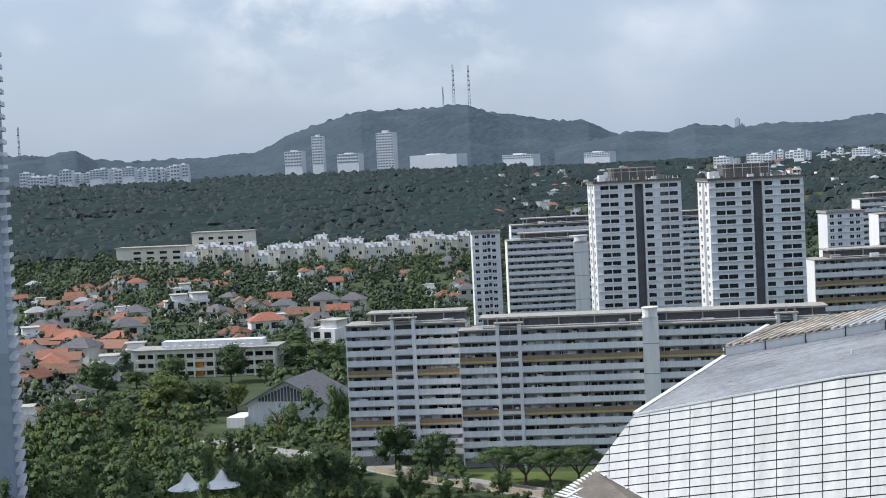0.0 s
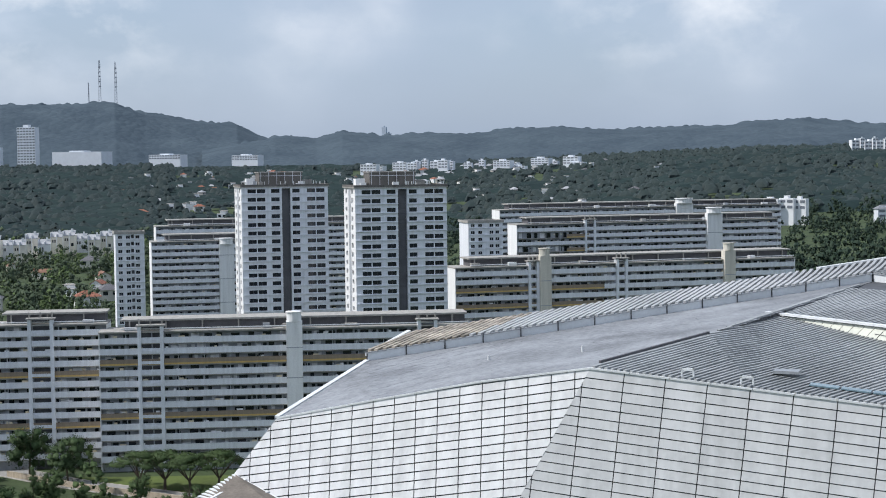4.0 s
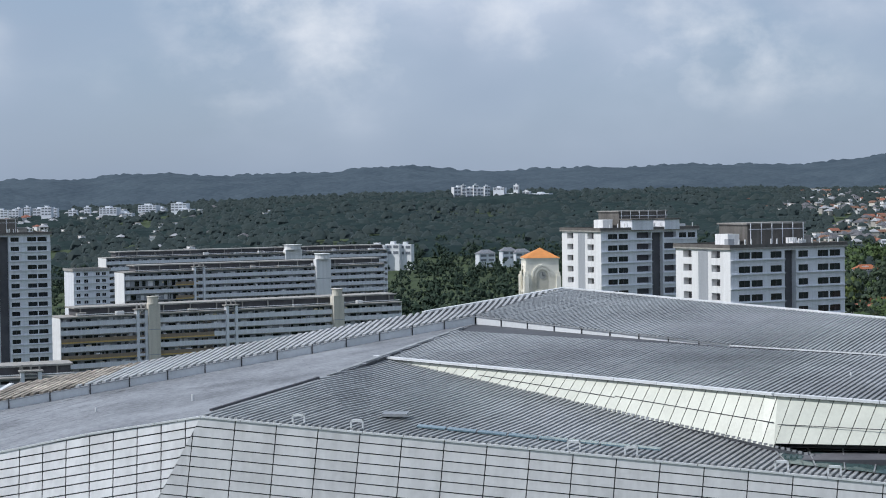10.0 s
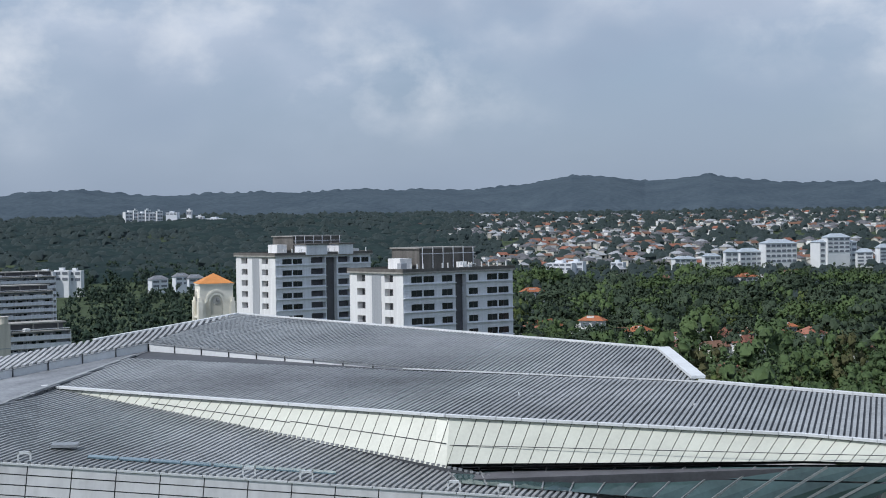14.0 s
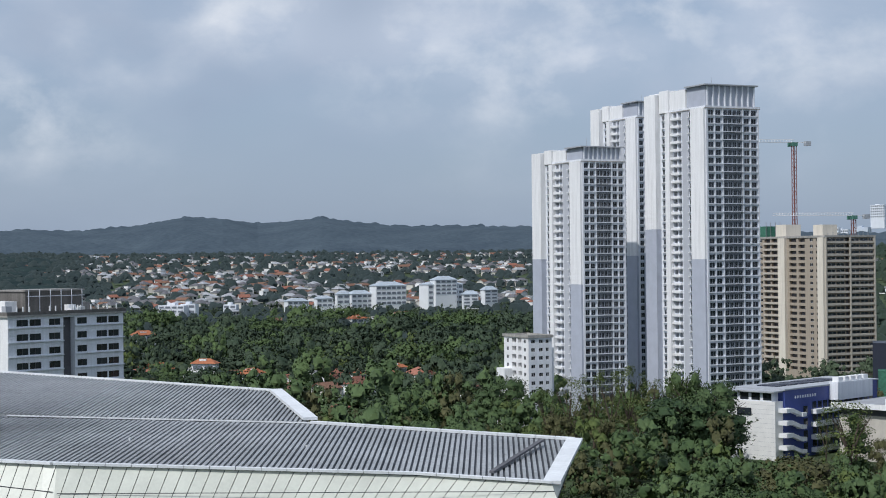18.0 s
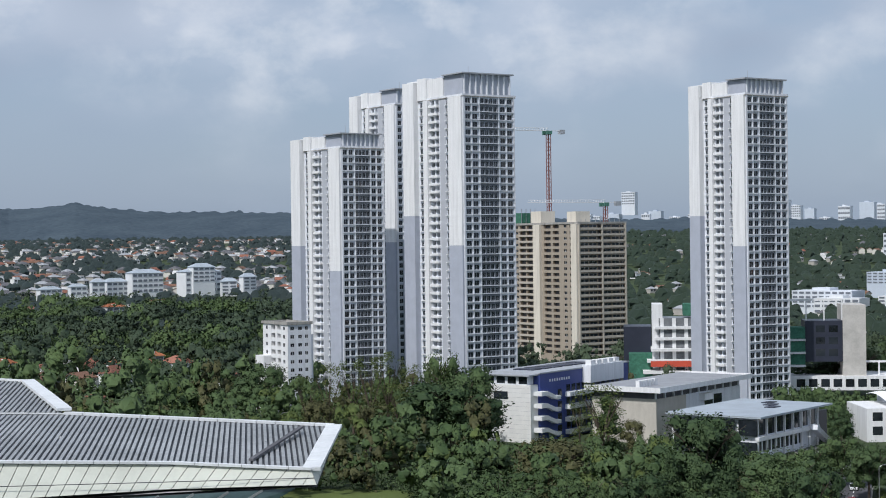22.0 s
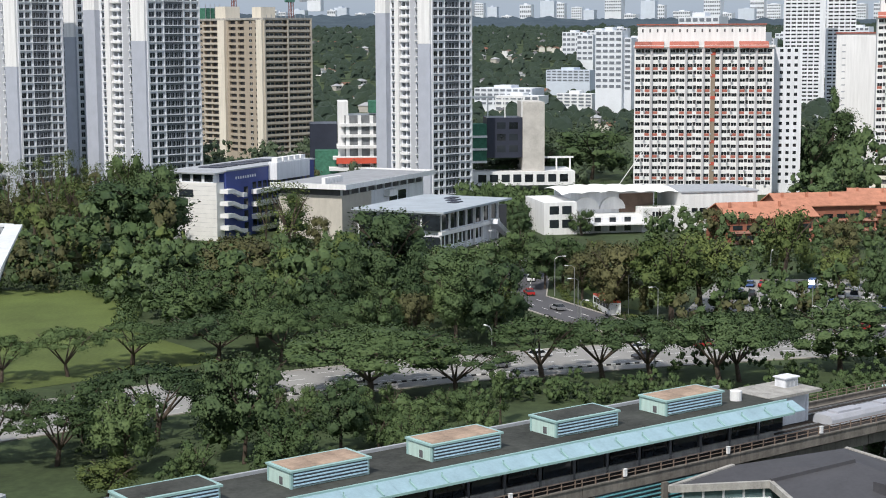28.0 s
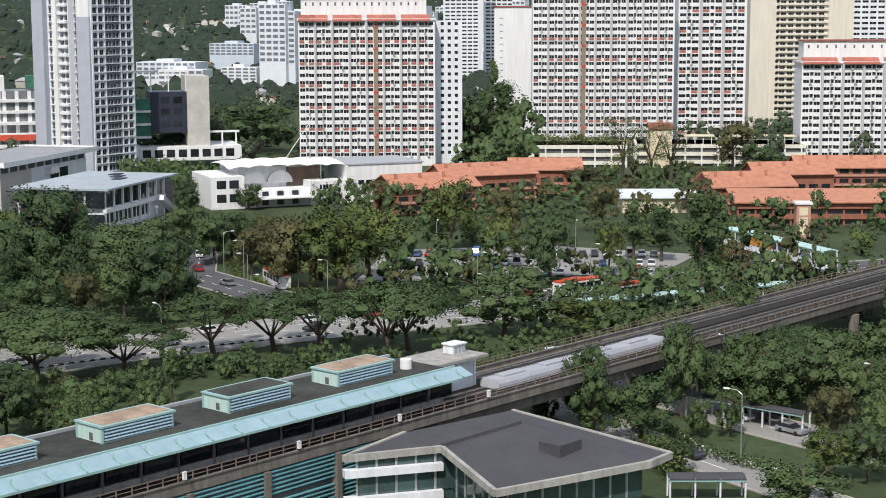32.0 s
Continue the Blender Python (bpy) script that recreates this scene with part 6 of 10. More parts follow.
turn = Matrix.Translation((-4.0, 17.4, 0)) @ Matrix.Rotation(radians(-90), 4, "Z")
for k in range(12):
    g = Geo()
    g.box(0, -0.03, 1.3 + k * 1.3, 16.8, -0.004, 1.34 + k * 1.3, 0, turn)
    part("tile_joint", g, GREY, bb)
g = Geo()
g.box(4.2, -0.12, 12.4, 9.0, -0.034, 14.6, 0, turn)
part("window", g, PANE, bb)
box_part(bb, "terrace_wall", -3.6, 2.0, 16.6, -0.2, 16, 19.2, GREYW)
for i in range(4):
    g = Geo()
    g.box(1.2 + i * 3.8, -0.03 + 0.4, 16.9, 4.0 + i * 3.8, 0.396, 18.9, 0, turn)
    part("terrace_opening", g, PANE, bb)
box_part(bb, "terrace_roof", -5.0, 0.4, 19.2, 0.2, 18, 19.6, GREY)
box_part(bb, "blue_wall", 0.02, 0, 0, 52, 17, 19.6, BLUE)
box_part(bb, "roof", -0.4, -0.4, 19.6, 52.4, 17.4, 20.0, GREY)
for i in range(6):
    box_part(bb, "solar_panel", 6 + i * 6, 6, 20.0, 10.6 + i * 6, 13, 20.3, NAVY)
windows_row(bb, "sign_bar", 5, 17, 9, 17.0, 17.8, 0.0, GREYW, 0.5)
for k in range(4):
    z = 3.0 + k * 3.5
    box_part(bb, "stair_landing", -2.4, -2.2, z, 1.2, 0.58, z + 1.2, WHITE)
    g = Geo()
    g.beam((1.2, -1.3, z + 0.6), (6.0, -1.3, z - 1.0), 1.4, 1.1)
    part("stair_flight", g, WHITE, bb)
    box_part(bb, "stair_landing", 6.0, -2.2, z - 1.6, 8.2, -0.004, z - 0.5, WHITE)
for k in range(4):
    windows_row(bb, "window", 9.5, 12.5, 1, 1.8 + k * 3.5, 4.0 + k * 3.5, 0.0)
    box_part(bb, "floor_band", 14, -1.8, 1.0 + k * 3.7, 50, -0.004, 2.3 + k * 3.7, WHITE)
    windows_row(bb, "window", 14.4, 49.6, 12, 2.5 + k * 3.7, 4.4 + k * 3.7, 0.0)
box_part(bb, "plant_house", 24, -3.0, 15.4, 44, -0.01, 20.6, GREYW)
for i in range(5):
    box_part(bb, "air_unit", 25 + i * 3.6, -2.6, 20.6, 27.6 + i * 3.6, -0.6, 22.0, WHITE)
gb = thing("grey_building", "pale grey building under a wide projecting roof", "building", 65.85, 472, 185, 0, 55, 21)
gb.matrix_basis = gb.matrix_basis @ Matrix.Diagonal((0.74, 0.62, 1.16, 1))
box_part(gb, "wall", 0, 0, 0, 24, 34, 11.0, mat("warm_stone_cladding", (0.50, 0.47, 0.42), 0.7, 0.1, 0.3, 3.0, 0.05))
box_part(gb, "wall", 24.02, 0.6, 0, 72, 34, 11.0, GREYW)
box_part(gb, "clerestory", 0.8, 0.8, 11.0, 71, 33, 13.0, DARK)
for i in range(11):
    box_part(gb, "pier", i * 7, 0.1, 11.0, i * 7 + 0.7, 0.798, 13.0, GREYW)
box_part(gb, "roof", -3, -4, 13.0, 75, 36, 13.6, mat("grey_roof_sheet", (0.30, 0.31, 0.33), 0.6, 0.15, 0.2, 2.0, 0.05))
for x0, y0, x1, y1 in ((-3.3, -4.3, 75.3, -4.0), (-3.3, -4.0, -3.0, 36), (75, -4.0, 75.3, 36)):
    box_part(gb, "roof_fascia", x0, y0, 12.7, x1, y1, 14.0, WHITE)
windows_row(gb, "window", 40, 56, 2, 7.2, 9.8, 0.6, PANE, 0.1)
for k in range(3):
    box_part(gb, "balcony", 33 + k * 1.5, -2.6, 2.5 + k * 3.2, 40 + k * 1.5, 0.596, 4.2 + k * 3.2, WHITE)
for i in range(6):
    box_part(gb, "air_unit", 2 + i * 2.4, 10, 13.6, 3.8 + i * 2.4, 12, 15.2, WHITE)
pv = thing("pavilion_building", "glazed pavilion with white columns and grey roof", "building", 69.28, 440, 186, 0, 43, 26)
pv.matrix_basis = pv.matrix_basis @ Matrix.Diagonal((0.92, 1.08, 1.26, 1))
box_part(pv, "wall", 0.6, 0.6, 0, 40, 24, 8.4, GREYW)
box_part(pv, "end_wall", 40.02, 0, 0, 46, 24, 7.6, NAVY)
box_part(pv, "roof", -1.2, -1.2, 8.6, 47, 25, 9.0, mat("blue_grey_roof_sheet", (0.38, 0.43, 0.48), 0.5, 0.12, 0.2, 2.0, 0.05))
for i in range(3):
    box_part(pv, "solar_panel", 24 + i * 6, 6 + i * 3, 9.0, 29 + i * 6, 8.5 + i * 3, 9.2, NAVY)
for i in range(8):
    box_part(pv, "column", i * 5.7, 0.0, 0, i * 5.7 + 0.5, 0.5, 8.6, WHITE)
windows_row(pv, "window", 0.8, 39.8, 7, 4.9, 8.2, 0.6, PANE, 0.16)
windows_row(pv, "window", 0.8, 30, 10, 1.4, 3.6, 0.6, PANE, 0.3)
box_part(pv, "floor_band", -0.4, -0.4, 3.9, 40, 0.596, 4.7, WHITE)
turn = on_face(LEFT, 40, 24)
for i in range(4):
    for z0, z1 in ((1.0, 3.6), (4.9, 8.2)):
        g = Geo()
        g.box(1 + i * 6, -0.64, z0, 6 + i * 6, -0.603, z1, 0, turn @ Matrix.Translation((0, 0.0, 0)))
        part("window", g, PANE, pv, at=Matrix.Translation((0.0, 0, 0)))
g = Geo()
g.beam((33, -1.6, 4.6), (43, -1.6, 0.6), 1.8, 1.2)
part("stair", g, GREYW, pv)

# theatre with a rippled fabric roof
th = thing("theatre", "white building with vaulted bays and a rippled fabric roof", "building", 72.86, 482, 238, 0, 66, 26)
box_part(th, "wall", 0, 0, 0, 10, 22, 9.5, WHITE)
windows_row(th, "window", 1.2, 8.8, 2, 6.0, 8.4, 0.0)
windows_row(th, "window", 1.2, 8.8, 2, 2.0, 4.4, 0.0)
box_part(th, "hall_back", 10.02, 7.0, 0, 36, 26, 11.5, GREYW)
box_part(th, "stage_recess", 25, 6.6, 5.4, 35.5, 6.99, 11.0, mat("brown_panelling", (0.13, 0.09, 0.07), 0.7, 0.2, 0.5, 4.0, 0.1))
box_part(th, "lower_wall", 10.02, 1.0, 0, 30, 6.58, 5.2, WHITE)
box_part(th, "lower_wall", 30.02, 0.0, 0, 42, 6.58, 7.2, WHITE)
box_part(th, "east_hall", 42.02, 0.0, 0, 66, 22, 11.4, WHITE)
box_part(th, "east_roof", 42.0, -0.3, 11.4, 66.4, 22.4, 11.8, GREY)
windows_row(th, "window", 45, 55, 4, 5.6, 6.8, 0.0)
windows_row(th, "window", 33, 37, 4, 4.6, 6.0, 0.0)
for i in range(8):
    box_part(th, "glazed_bay", 11 + i * 2.3, 0.7, 0.6, 12.9 + i * 2.3, 0.99, 4.6, GREYW if i % 2 else PANE)
for i in range(2):
    g = Geo()
    cx = 14.5 + i * 8.2
    n = 12
    for k in range(n):
        a, b = math.pi * k / n, math.pi * (k + 1) / n
        r = 3.9
        g.face([(cx - r * math.cos(a), 5.8, 6.6 + 3.6 * math.sin(a)), (cx - r * math.cos(b), 5.8, 6.6 + 3.6 * math.sin(b)), (cx - r * math.cos(b), 7.0, 6.6 + 3.6 * math.sin(b)), (cx - r * math.cos(a), 7.0, 6.6 + 3.6 * math.sin(a))])
        g.face([(cx, 5.82, 6.6), (cx - r * math.cos(b), 5.82, 6.6 + 3.6 * math.sin(b)), (cx - r * math.cos(a), 5.82, 6.6 + 3.6 * math.sin(a))])
    part("vault", g, WHITE, th)
g = Geo()
n, m = 42, 8
for i in range(n + 1):
    for j in range(m + 1):
        x, y = 6 + 36 * i / n, 2 + 22 * j / m
        g.v.append((x, y, 11.4 + 1.0 * math.sin(math.pi * j / m) + 0.45 * abs(math.sin(math.pi * i / 7)) + 0.8 * (1 - i / n) * math.sin(i / n * math.pi)))
for i in range(n):
    for j in range(m):
        a = i * (m + 1) + j
        g.f.append((a, a + m + 1, a + m + 2, a + 1))
        g.m.append(0)
part("fabric_roof", g, mat("white_fabric", (0.86, 0.86, 0.84), 0.8, 0.04, 0.3, 3.0, 0.02), th)
box_part(th, "canopy", 12, -4.5, 2.8, 30, 0.98, 3.2, WHITE)


# stepped white building and its neighbours behind the single tower
sb = thing("stepped_building", "white stepped building with planted terraces and a red banner", "building", 65.3, 640, 245, 0, 30, 22)
for k in range(6):
    inset = max(0, 4 - k) * 1.3
    box_part(sb, "floor_slab", 6 - inset * 1.2, -inset, 2.5 + k * 4.2, 30, 20, 3.6 + k * 4.2, WHITE)
    box_part(sb, "glazing", 7.5, 1.4, 3.6 + k * 4.2, 29, 18, 6.7 + k * 4.2, mat("grey_tinted_glazing", (0.17, 0.18, 0.19), 0.3, 0.3, 0.4, 2.0, 0.0))
    for i in range(5):
        box_part(sb, "pier", 8 + i * 4.6, 1.0, 3.6 + k * 4.2, 9.4 + i * 4.6, 1.38, 6.7 + k * 4.2, WHITE)
box_part(sb, "end_wall", 5, 3, 6, 9, 20, 33, WHITE)
box_part(sb, "banner", 4.2, -3.3, 9.4, 26, -3.1, 11.6, mat("red_banner", (0.62, 0.10, 0.06), 0.7, 0.1, 0.5, 4.0, 0.0))
box_part(sb, "net_roof", 17, 4, 28.5, 29, 16, 33, mat("green_net", (0.05, 0.16, 0.11), 0.9))
box_part(sb, "net_side", -4, 4, 0, 4.9, 12, 14, mat("green_net", (0.05, 0.16, 0.11), 0.9))
box_part(sb, "dark_block", -6, 12, 0, 4.8, 30, 24, NAVY)
ub = thing("unfinished_building", "pale building with dark glass cube and open frames", "building", 70.5, 600, 245, 0, 36, 20)
box_part(ub, "podium", -2, -2, 4, 36, 22, 9, WHITE)
windows_row(ub, "window", 0, 34, 8, 5.2, 8.0, -2.0, PANE, 0.3)
box_part(ub, "glass_cube", 4, 0, 14, 17, 14, 28.5, NAVY)
for k in range(3):
    windows_row(ub, "window", 7, 16, 2, 16 + k * 4.2, 18.4 + k * 4.2, 0.0, PANE, 0.3)
box_part(ub, "tower_wall", 17.02, -0.5, 4, 25, 16, 34, mat("warm_concrete", (0.50, 0.48, 0.45), 0.85, 0.15, 0.3, 3.0, 0.1))
for k in range(3):
    box_part(ub, "green_drum", -1.5, -0.5, 13 + k * 4.6, 3.9, 8, 17 + k * 4.6, mat("green_net", (0.05, 0.16, 0.11), 0.9))
    box_part(ub, "floor_slab", -2.5, -1.5, 12.2 + k * 4.6, 4.0, 10, 12.9 + k * 4.6, WHITE)
for i in range(4):
    box_part(ub, "roof_frame", -2 + i * 6.2, 0, 28.6, -1.6 + i * 6.2, 0.4, 35.5, WHITE)
box_part(ub, "roof_beam", -2, 0, 35.5, 17, 0.5, 36.2, WHITE)
for i in range(3):
    box_part(ub, "terrace_frame", 24.5 + i * 5, 2, 9, 25 + i * 5, 2.5, 13.5, WHITE)
box_part(ub, "terrace_beam", 24.5, 2, 13.5, 36, 2.6, 14.2, WHITE)
mc = thing("mobile_crane", "white lattice mobile crane among trees", "crane", 75.1, 560, 258, 0)
g = Geo()
for a in (-0.5, 0.5):
    g.beam((0, a, 3), (13, a, 22), 0.25, 0.25)
for i in range(10):
    g.beam((1.3 * i, -0.5, 3 + 1.9 * i), (1.3 * i + 0.65, 0.5, 4 + 1.9 * i), 0.14, 0.14)
part("boom", g, WHITE, mc)
box_part(mc, "cab", -3.5, -1.3, 0, 3.5, 1.3, 3.4, WHITE)


# car parks, shops
def deck_park(heading, dist, facing, wide, deep, levels, green):
    ob = thing("parking_deck", "cream open parking deck with planted roof" if green else "cream open parking deck with roof shelters", "car park", heading, dist, facing, 0, wide, deep, "parking decks")
    for k in range(levels):
        box_part(ob, "parapet", 0, 0, 1.0 + k * 2.9, wide, deep, 2.3 + k * 2.9, mat("cream_white_paint", (0.72, 0.69, 0.60), 0.75, 0.1, 0.3, 3.0, 0.05, streak=1))
    # dark box in place of the shade between the decks
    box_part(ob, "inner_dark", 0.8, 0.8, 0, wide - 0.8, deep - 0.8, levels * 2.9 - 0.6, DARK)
    for i in range(int(wide / 6) + 1):
        box_part(ob, "column", min(i * 6.0, wide - 0.6), -0.12, 0, min(i * 6.0, wide - 0.6) + 0.55, 0.3, levels * 2.9 - 0.4, WHITE)
    z = levels * 2.9 - 0.58
    if not green:
        for k in range(4):
            box_part(ob, "roof_shelter", 3 + k * wide / 4.2, 2, z + 2.6, 1 + (k + 0.9) * wide / 4.2, 10, z + 2.9, CREAM)
            for j in range(4):
                box_part(ob, "shelter_post", 4 + k * wide / 4.2 + j * 3, 2.4, z, 4.25 + k * wide / 4.2 + j * 3, 2.65, z + 2.6, WHITE)
    return ob


dk = deck_park(83.83, 604, 262, 36, 22, 3, True)
deck_park(87.5, 612, 266, 62, 24, 3, False)
gt = thing("stair_tower", "cream stair tower with a red gabled roof", "building", 88.0, 606, 262, 0, 8, 8)
box_part(gt, "wall", 0, 0, 0, 8, 8, 14, CREAM)
g = Geo()
for p in (((-0.6, -0.6, 14), (8.6, -0.6, 14), (8.6, 4, 16.2), (-0.6, 4, 16.2)), ((-0.6, 8.6, 14), (-0.6, 4, 16.2), (8.6, 4, 16.2), (8.6, 8.6, 14))):
    g.face(p)
g.face([(0, 0, 14), (0, 8, 14), (0, 4, 16.1)])
g.face([(8, 8, 14), (8, 0, 14), (8, 4, 16.1)])
part("roof", g, TERRA, gt)
PINK = mat("salmon_roof_tiles", (0.45, 0.20, 0.13), 0.8, 0.18, 0.5, 7.0, 0.3, rand=0.15)
BRICK = mat("red_brick", (0.30, 0.12, 0.08), 0.85, 0.2, 0.6, 8.0, 0.3)


def gabled(heading, dist, facing, wide, deep, h, label, name="red_roof_shops"):
    ob = thing(name, label, "shop row", heading, dist, facing, 0, wide, deep, "red-roofed shop rows")
    box_part(ob, "wall", 0, 0, 0, wide, deep, h, BRICK)
    rh = deep * 0.22
    for y0, y1, s in ((-1.0, deep / 2, 1), (deep + 1.0, deep / 2, -1)):
        g = Geo()
        p = [(-0.8, y0, h - 0.1), (wide + 0.8, y0, h - 0.1), (wide + 0.8, y1, h + rh), (-0.8, y1, h + rh)]
        q = [(a, b, c - 0.3) for a, b, c in p]
        g.face(p if s > 0 else p[::-1])
        g.face(q[::-1] if s > 0 else q)
        for a in range(4):
            b = (a + 1) % 4
            g.face([p[a], q[a], q[b], p[b]])
        part("roof_slope", g, PINK, ob, "salmon red tiled slope")
    g = Geo()
    for x in (0.01, wide - 0.01):
        g.face([(x, 0, h), (x, deep, h), (x, deep / 2, h + rh - 0.2)])
    part("gable", g, BRICK, ob)
    n = max(2, int(wide / 4))
    for z in np.arange(1.2, h - 1.6, 2.9):
        windows_row(ob, "window", 0.6, wide - 0.6, n, float(z), float(z) + 1.3, 0.0, PANE, 0.3)
        box_part(ob, "floor_band", -0.1, -0.5, float(z) - 0.9, wide + 0.1, -0.004, float(z) - 0.3, mat("pink_render", (0.48, 0.26, 0.20), 0.8, 0.1, 0.4, 3.0, 0.05))
    for i in range(n // 2):
        box_part(ob, "roof_vent", 2 + i * 7.5, deep * 0.3, h + rh * 0.6, 2.7 + i * 7.5, deep * 0.3 + 0.6, h + rh + 0.3, PINK)
    return ob


gabled(79.2, 462, 236, 26, 16, 7.6, "brick shop row with salmon tiled gabled roof")
gabled(80.9, 492, 240, 30, 14, 8.2, "brick shop row with salmon tiled gabled roof")
gabled(83.2, 515, 262, 22, 14, 8.0, "brick shop row with salmon tiled gabled roof")
gabled(90.2, 466, 250, 24, 16, 8.2, "brick shop row with salmon tiled gabled roof")
gabled(91.6, 500, 256, 24, 14, 8.6, "brick shop row with salmon tiled gabled roof")
gabled(93.0, 520, 262, 52, 14, 9.0, "brick shop row with salmon tiled gabled roof")
lg = thing("long_arcade", "long low brick arcade with salmon sloping roof", "arcade", 91.0, 446, 262, 0, 62, 14)
for k in range(2):
    box_part(lg, "floor_band", 0, -0.6, 1.8 + k * 2.8, 62, 13, 3.0 + k * 2.8, BRICK)
# dark box in place of the shade inside the arcade
box_part(lg, "inner", 0.6, 0.6, 0, 61, 12, 6.4, DARK)
for i in range(14):
    box_part(lg, "column", i * 4.7, -0.2, 0, i * 4.7 + 0.5, 0.4, 6.4, BRICK)
g = Geo()
g.slab([(-1, -1.5, 6.5), (63, -1.5, 6.5), (63, 13.5, 8.6), (-1, 13.5, 8.6)], 0.35)
part("roof_slope", g, PINK, lg)
lt = thing("lift_tower", "pink and white lift tower beside the arcade", "lift tower", 93.0, 424, 262, 0, 3.6, 3.6)
box_part(lt, "wall", 0, 0, 0, 3.6, 3.6, 8.6, mat("pink_render", (0.48, 0.26, 0.20), 0.8))
for i in range(3):
    box_part(lt, "panel", 0.7, -0.05, 0.8 + i * 2.5, 2.9, -0.004, 2.8 + i * 2.5, CREAM)
box_part(lt, "roof", -0.4, -0.4, 8.6, 4.0, 4.0, 9.1, WHITE)
mk = thing("market_hall", "low hall with a white metal roof", "hall", 87.1, 470, 262, 0, 38, 18)
box_part(mk, "wall", 0, 0, 0, 38, 18, 4.4, CREAM)
g = Geo()
g.slab([(-1, -1, 4.5), (39, -1, 4.5), (39, 9, 6.0), (-1, 9, 6.0)], 0.25)
g.slab([(-1, 9, 6.0), (39, 9, 6.0), (39, 19, 4.5), (-1, 19, 4.5)], 0.25)
part("roof", g, mat("white_metal_roof", (0.62, 0.66, 0.70), 0.5, 0.12, 0.2, 2.0, 0.05), mk)

# ---- the valley: school, hall, terraces ----
sc = thing("school", "pale school building with orange panels and galleries", "school", -10.76, 650, 186, None, 56, 13)
for k in range(3):
    box_part(sc, "floor_band", 0, -1.2, k * 3.4 + 2.6, 56, 0.0, k * 3.4 + 3.7, mat("cream_white_paint", (0.72, 0.69, 0.60), 0.75))
    windows_row(sc, "window", 1, 55, 14, k * 3.4 + 0.8, k * 3.4 + 2.4, 0.0, PANE, 0.25)
for i in (3, 6, 9):
    box_part(sc, "orange_panel", i * 4, -0.2, 0.4, i * 4 + 3.2, -0.06, 7.4, ORANGE)
box_part(sc, "wall", 0, 0.01, 0, 56, 13, 10.6, mat("cream_white_paint", (0.72, 0.69, 0.60), 0.75))
for i in range(8):
    box_part(sc, "column", i * 7.85, -1.3, 0, i * 7.85 + 0.6, -0.6, 10.6, WHITE)
box_part(sc, "roof", -0.8, -1.8, 10.6, 57, 14, 11.2, CONC)
box_part(sc, "roof_house", 10, 4, 11.2, 50, 11, 13.6, GREYW)
for i in range(12):
    box_part(sc, "roof_unit", 12 + i * 3, 1, 11.2, 13.4 + i * 3, 2.4, 12.2, WHITE)
claim(polar(-8.2, 612), (1.0, 0.0), 34, 26)
hl = thing("hall", "grey-walled hall with a wide pitched slate-grey roof", "hall", -7.0, 508, 196, None, 26, 22)
box_part(hl, "wall", 0, 0, 0, 26, 22, 7.4, GREYW)
g = Geo()
g.face([(0, 0, 7.4), (26, 0, 7.4), (13, 0, 14)])
part("gable", g, GREYW, hl)
for i in range(18):
    x = 3.6 + i * 1.06
    t_ = 7.9 + (1 - abs(x + 0.3 - 13) / 11.2) * 4.6
    if t_ > 8.2:
        box_part(hl, "louvre", x, -0.12, 7.7, x + 0.75, -0.004, t_, DARK)
for s in (0, 1):
    g = Geo()
    a, b = (-2.4, 6.2), (13, 14.4)
    if s:
        a = (28.4, 6.2)
    p = [(a[0], -2, a[1]), (b[0], -2.0, b[1]), (b[0], 24, b[1]), (a[0], 24, a[1])]
    q = [(x, y, z - 0.4) for x, y, z in p]
    g.face(p if s else p[::-1])
    g.face(q[::-1] if s else q)
    for i in range(4):
        j = (i + 1) % 4
        g.face([p[i], p[j], q[j], q[i]])
    part("roof_slope", g, TILE_D, hl)
box_part(hl, "porch", -6, -3, 0, -0.02, 8, 3.2, WHITE)
lk = thing("covered_link", "long grey metal-roofed link beside the hall", "walkway", -6.2, 548, 186, None, 48, 6)
box_part(lk, "wall", 0, 0.6, 0, 48, 6, 4.0, GREY)
box_part(lk, "roof", -1, -1, 4.0, 49, 7, 4.5, mat("grey_roof_sheet", (0.30, 0.31, 0.33), 0.6))
for i in range(10):
    box_part(lk, "post", i * 5, -0.4, 0, i * 5 + 0.4, 0, 4.0, WHITE)
BUFF = mat("pale_buff_render", (0.70, 0.66, 0.58), 0.8, 0.08, 0.3, 3.0, 0.05)
fl = thing("buff_block", "pale buff flat-roofed block", "apartment block", -11.16, 1340, 192, None, 58, 16)
box_part(fl, "wall", 0, 0, 0, 58, 16, 17, BUFF)
box_part(fl, "roof", -1, -1, 17, 59, 17, 17.8, CONC)
for k in range(3):
    windows_row(fl, "window", 12, 56, 4, 3.4 + k * 4.4, 5.4 + k * 4.4, 0.0, PANE, 0.45)
f2 = thing("buff_block", "pale buff flat-roofed block", "apartment block", -8.6, 1375, 192, None, 50, 16)
box_part(f2, "wall", 0, 0, 0, 50, 16, 24, BUFF)
box_part(f2, "roof", -1, -1, 24, 51, 17, 24.8, CONC)
for k in range(4):
    windows_row(f2, "window", 4, 46, 5, 4.0 + k * 4.8, 6.2 + k * 4.8, 0.0, PANE, 0.5)
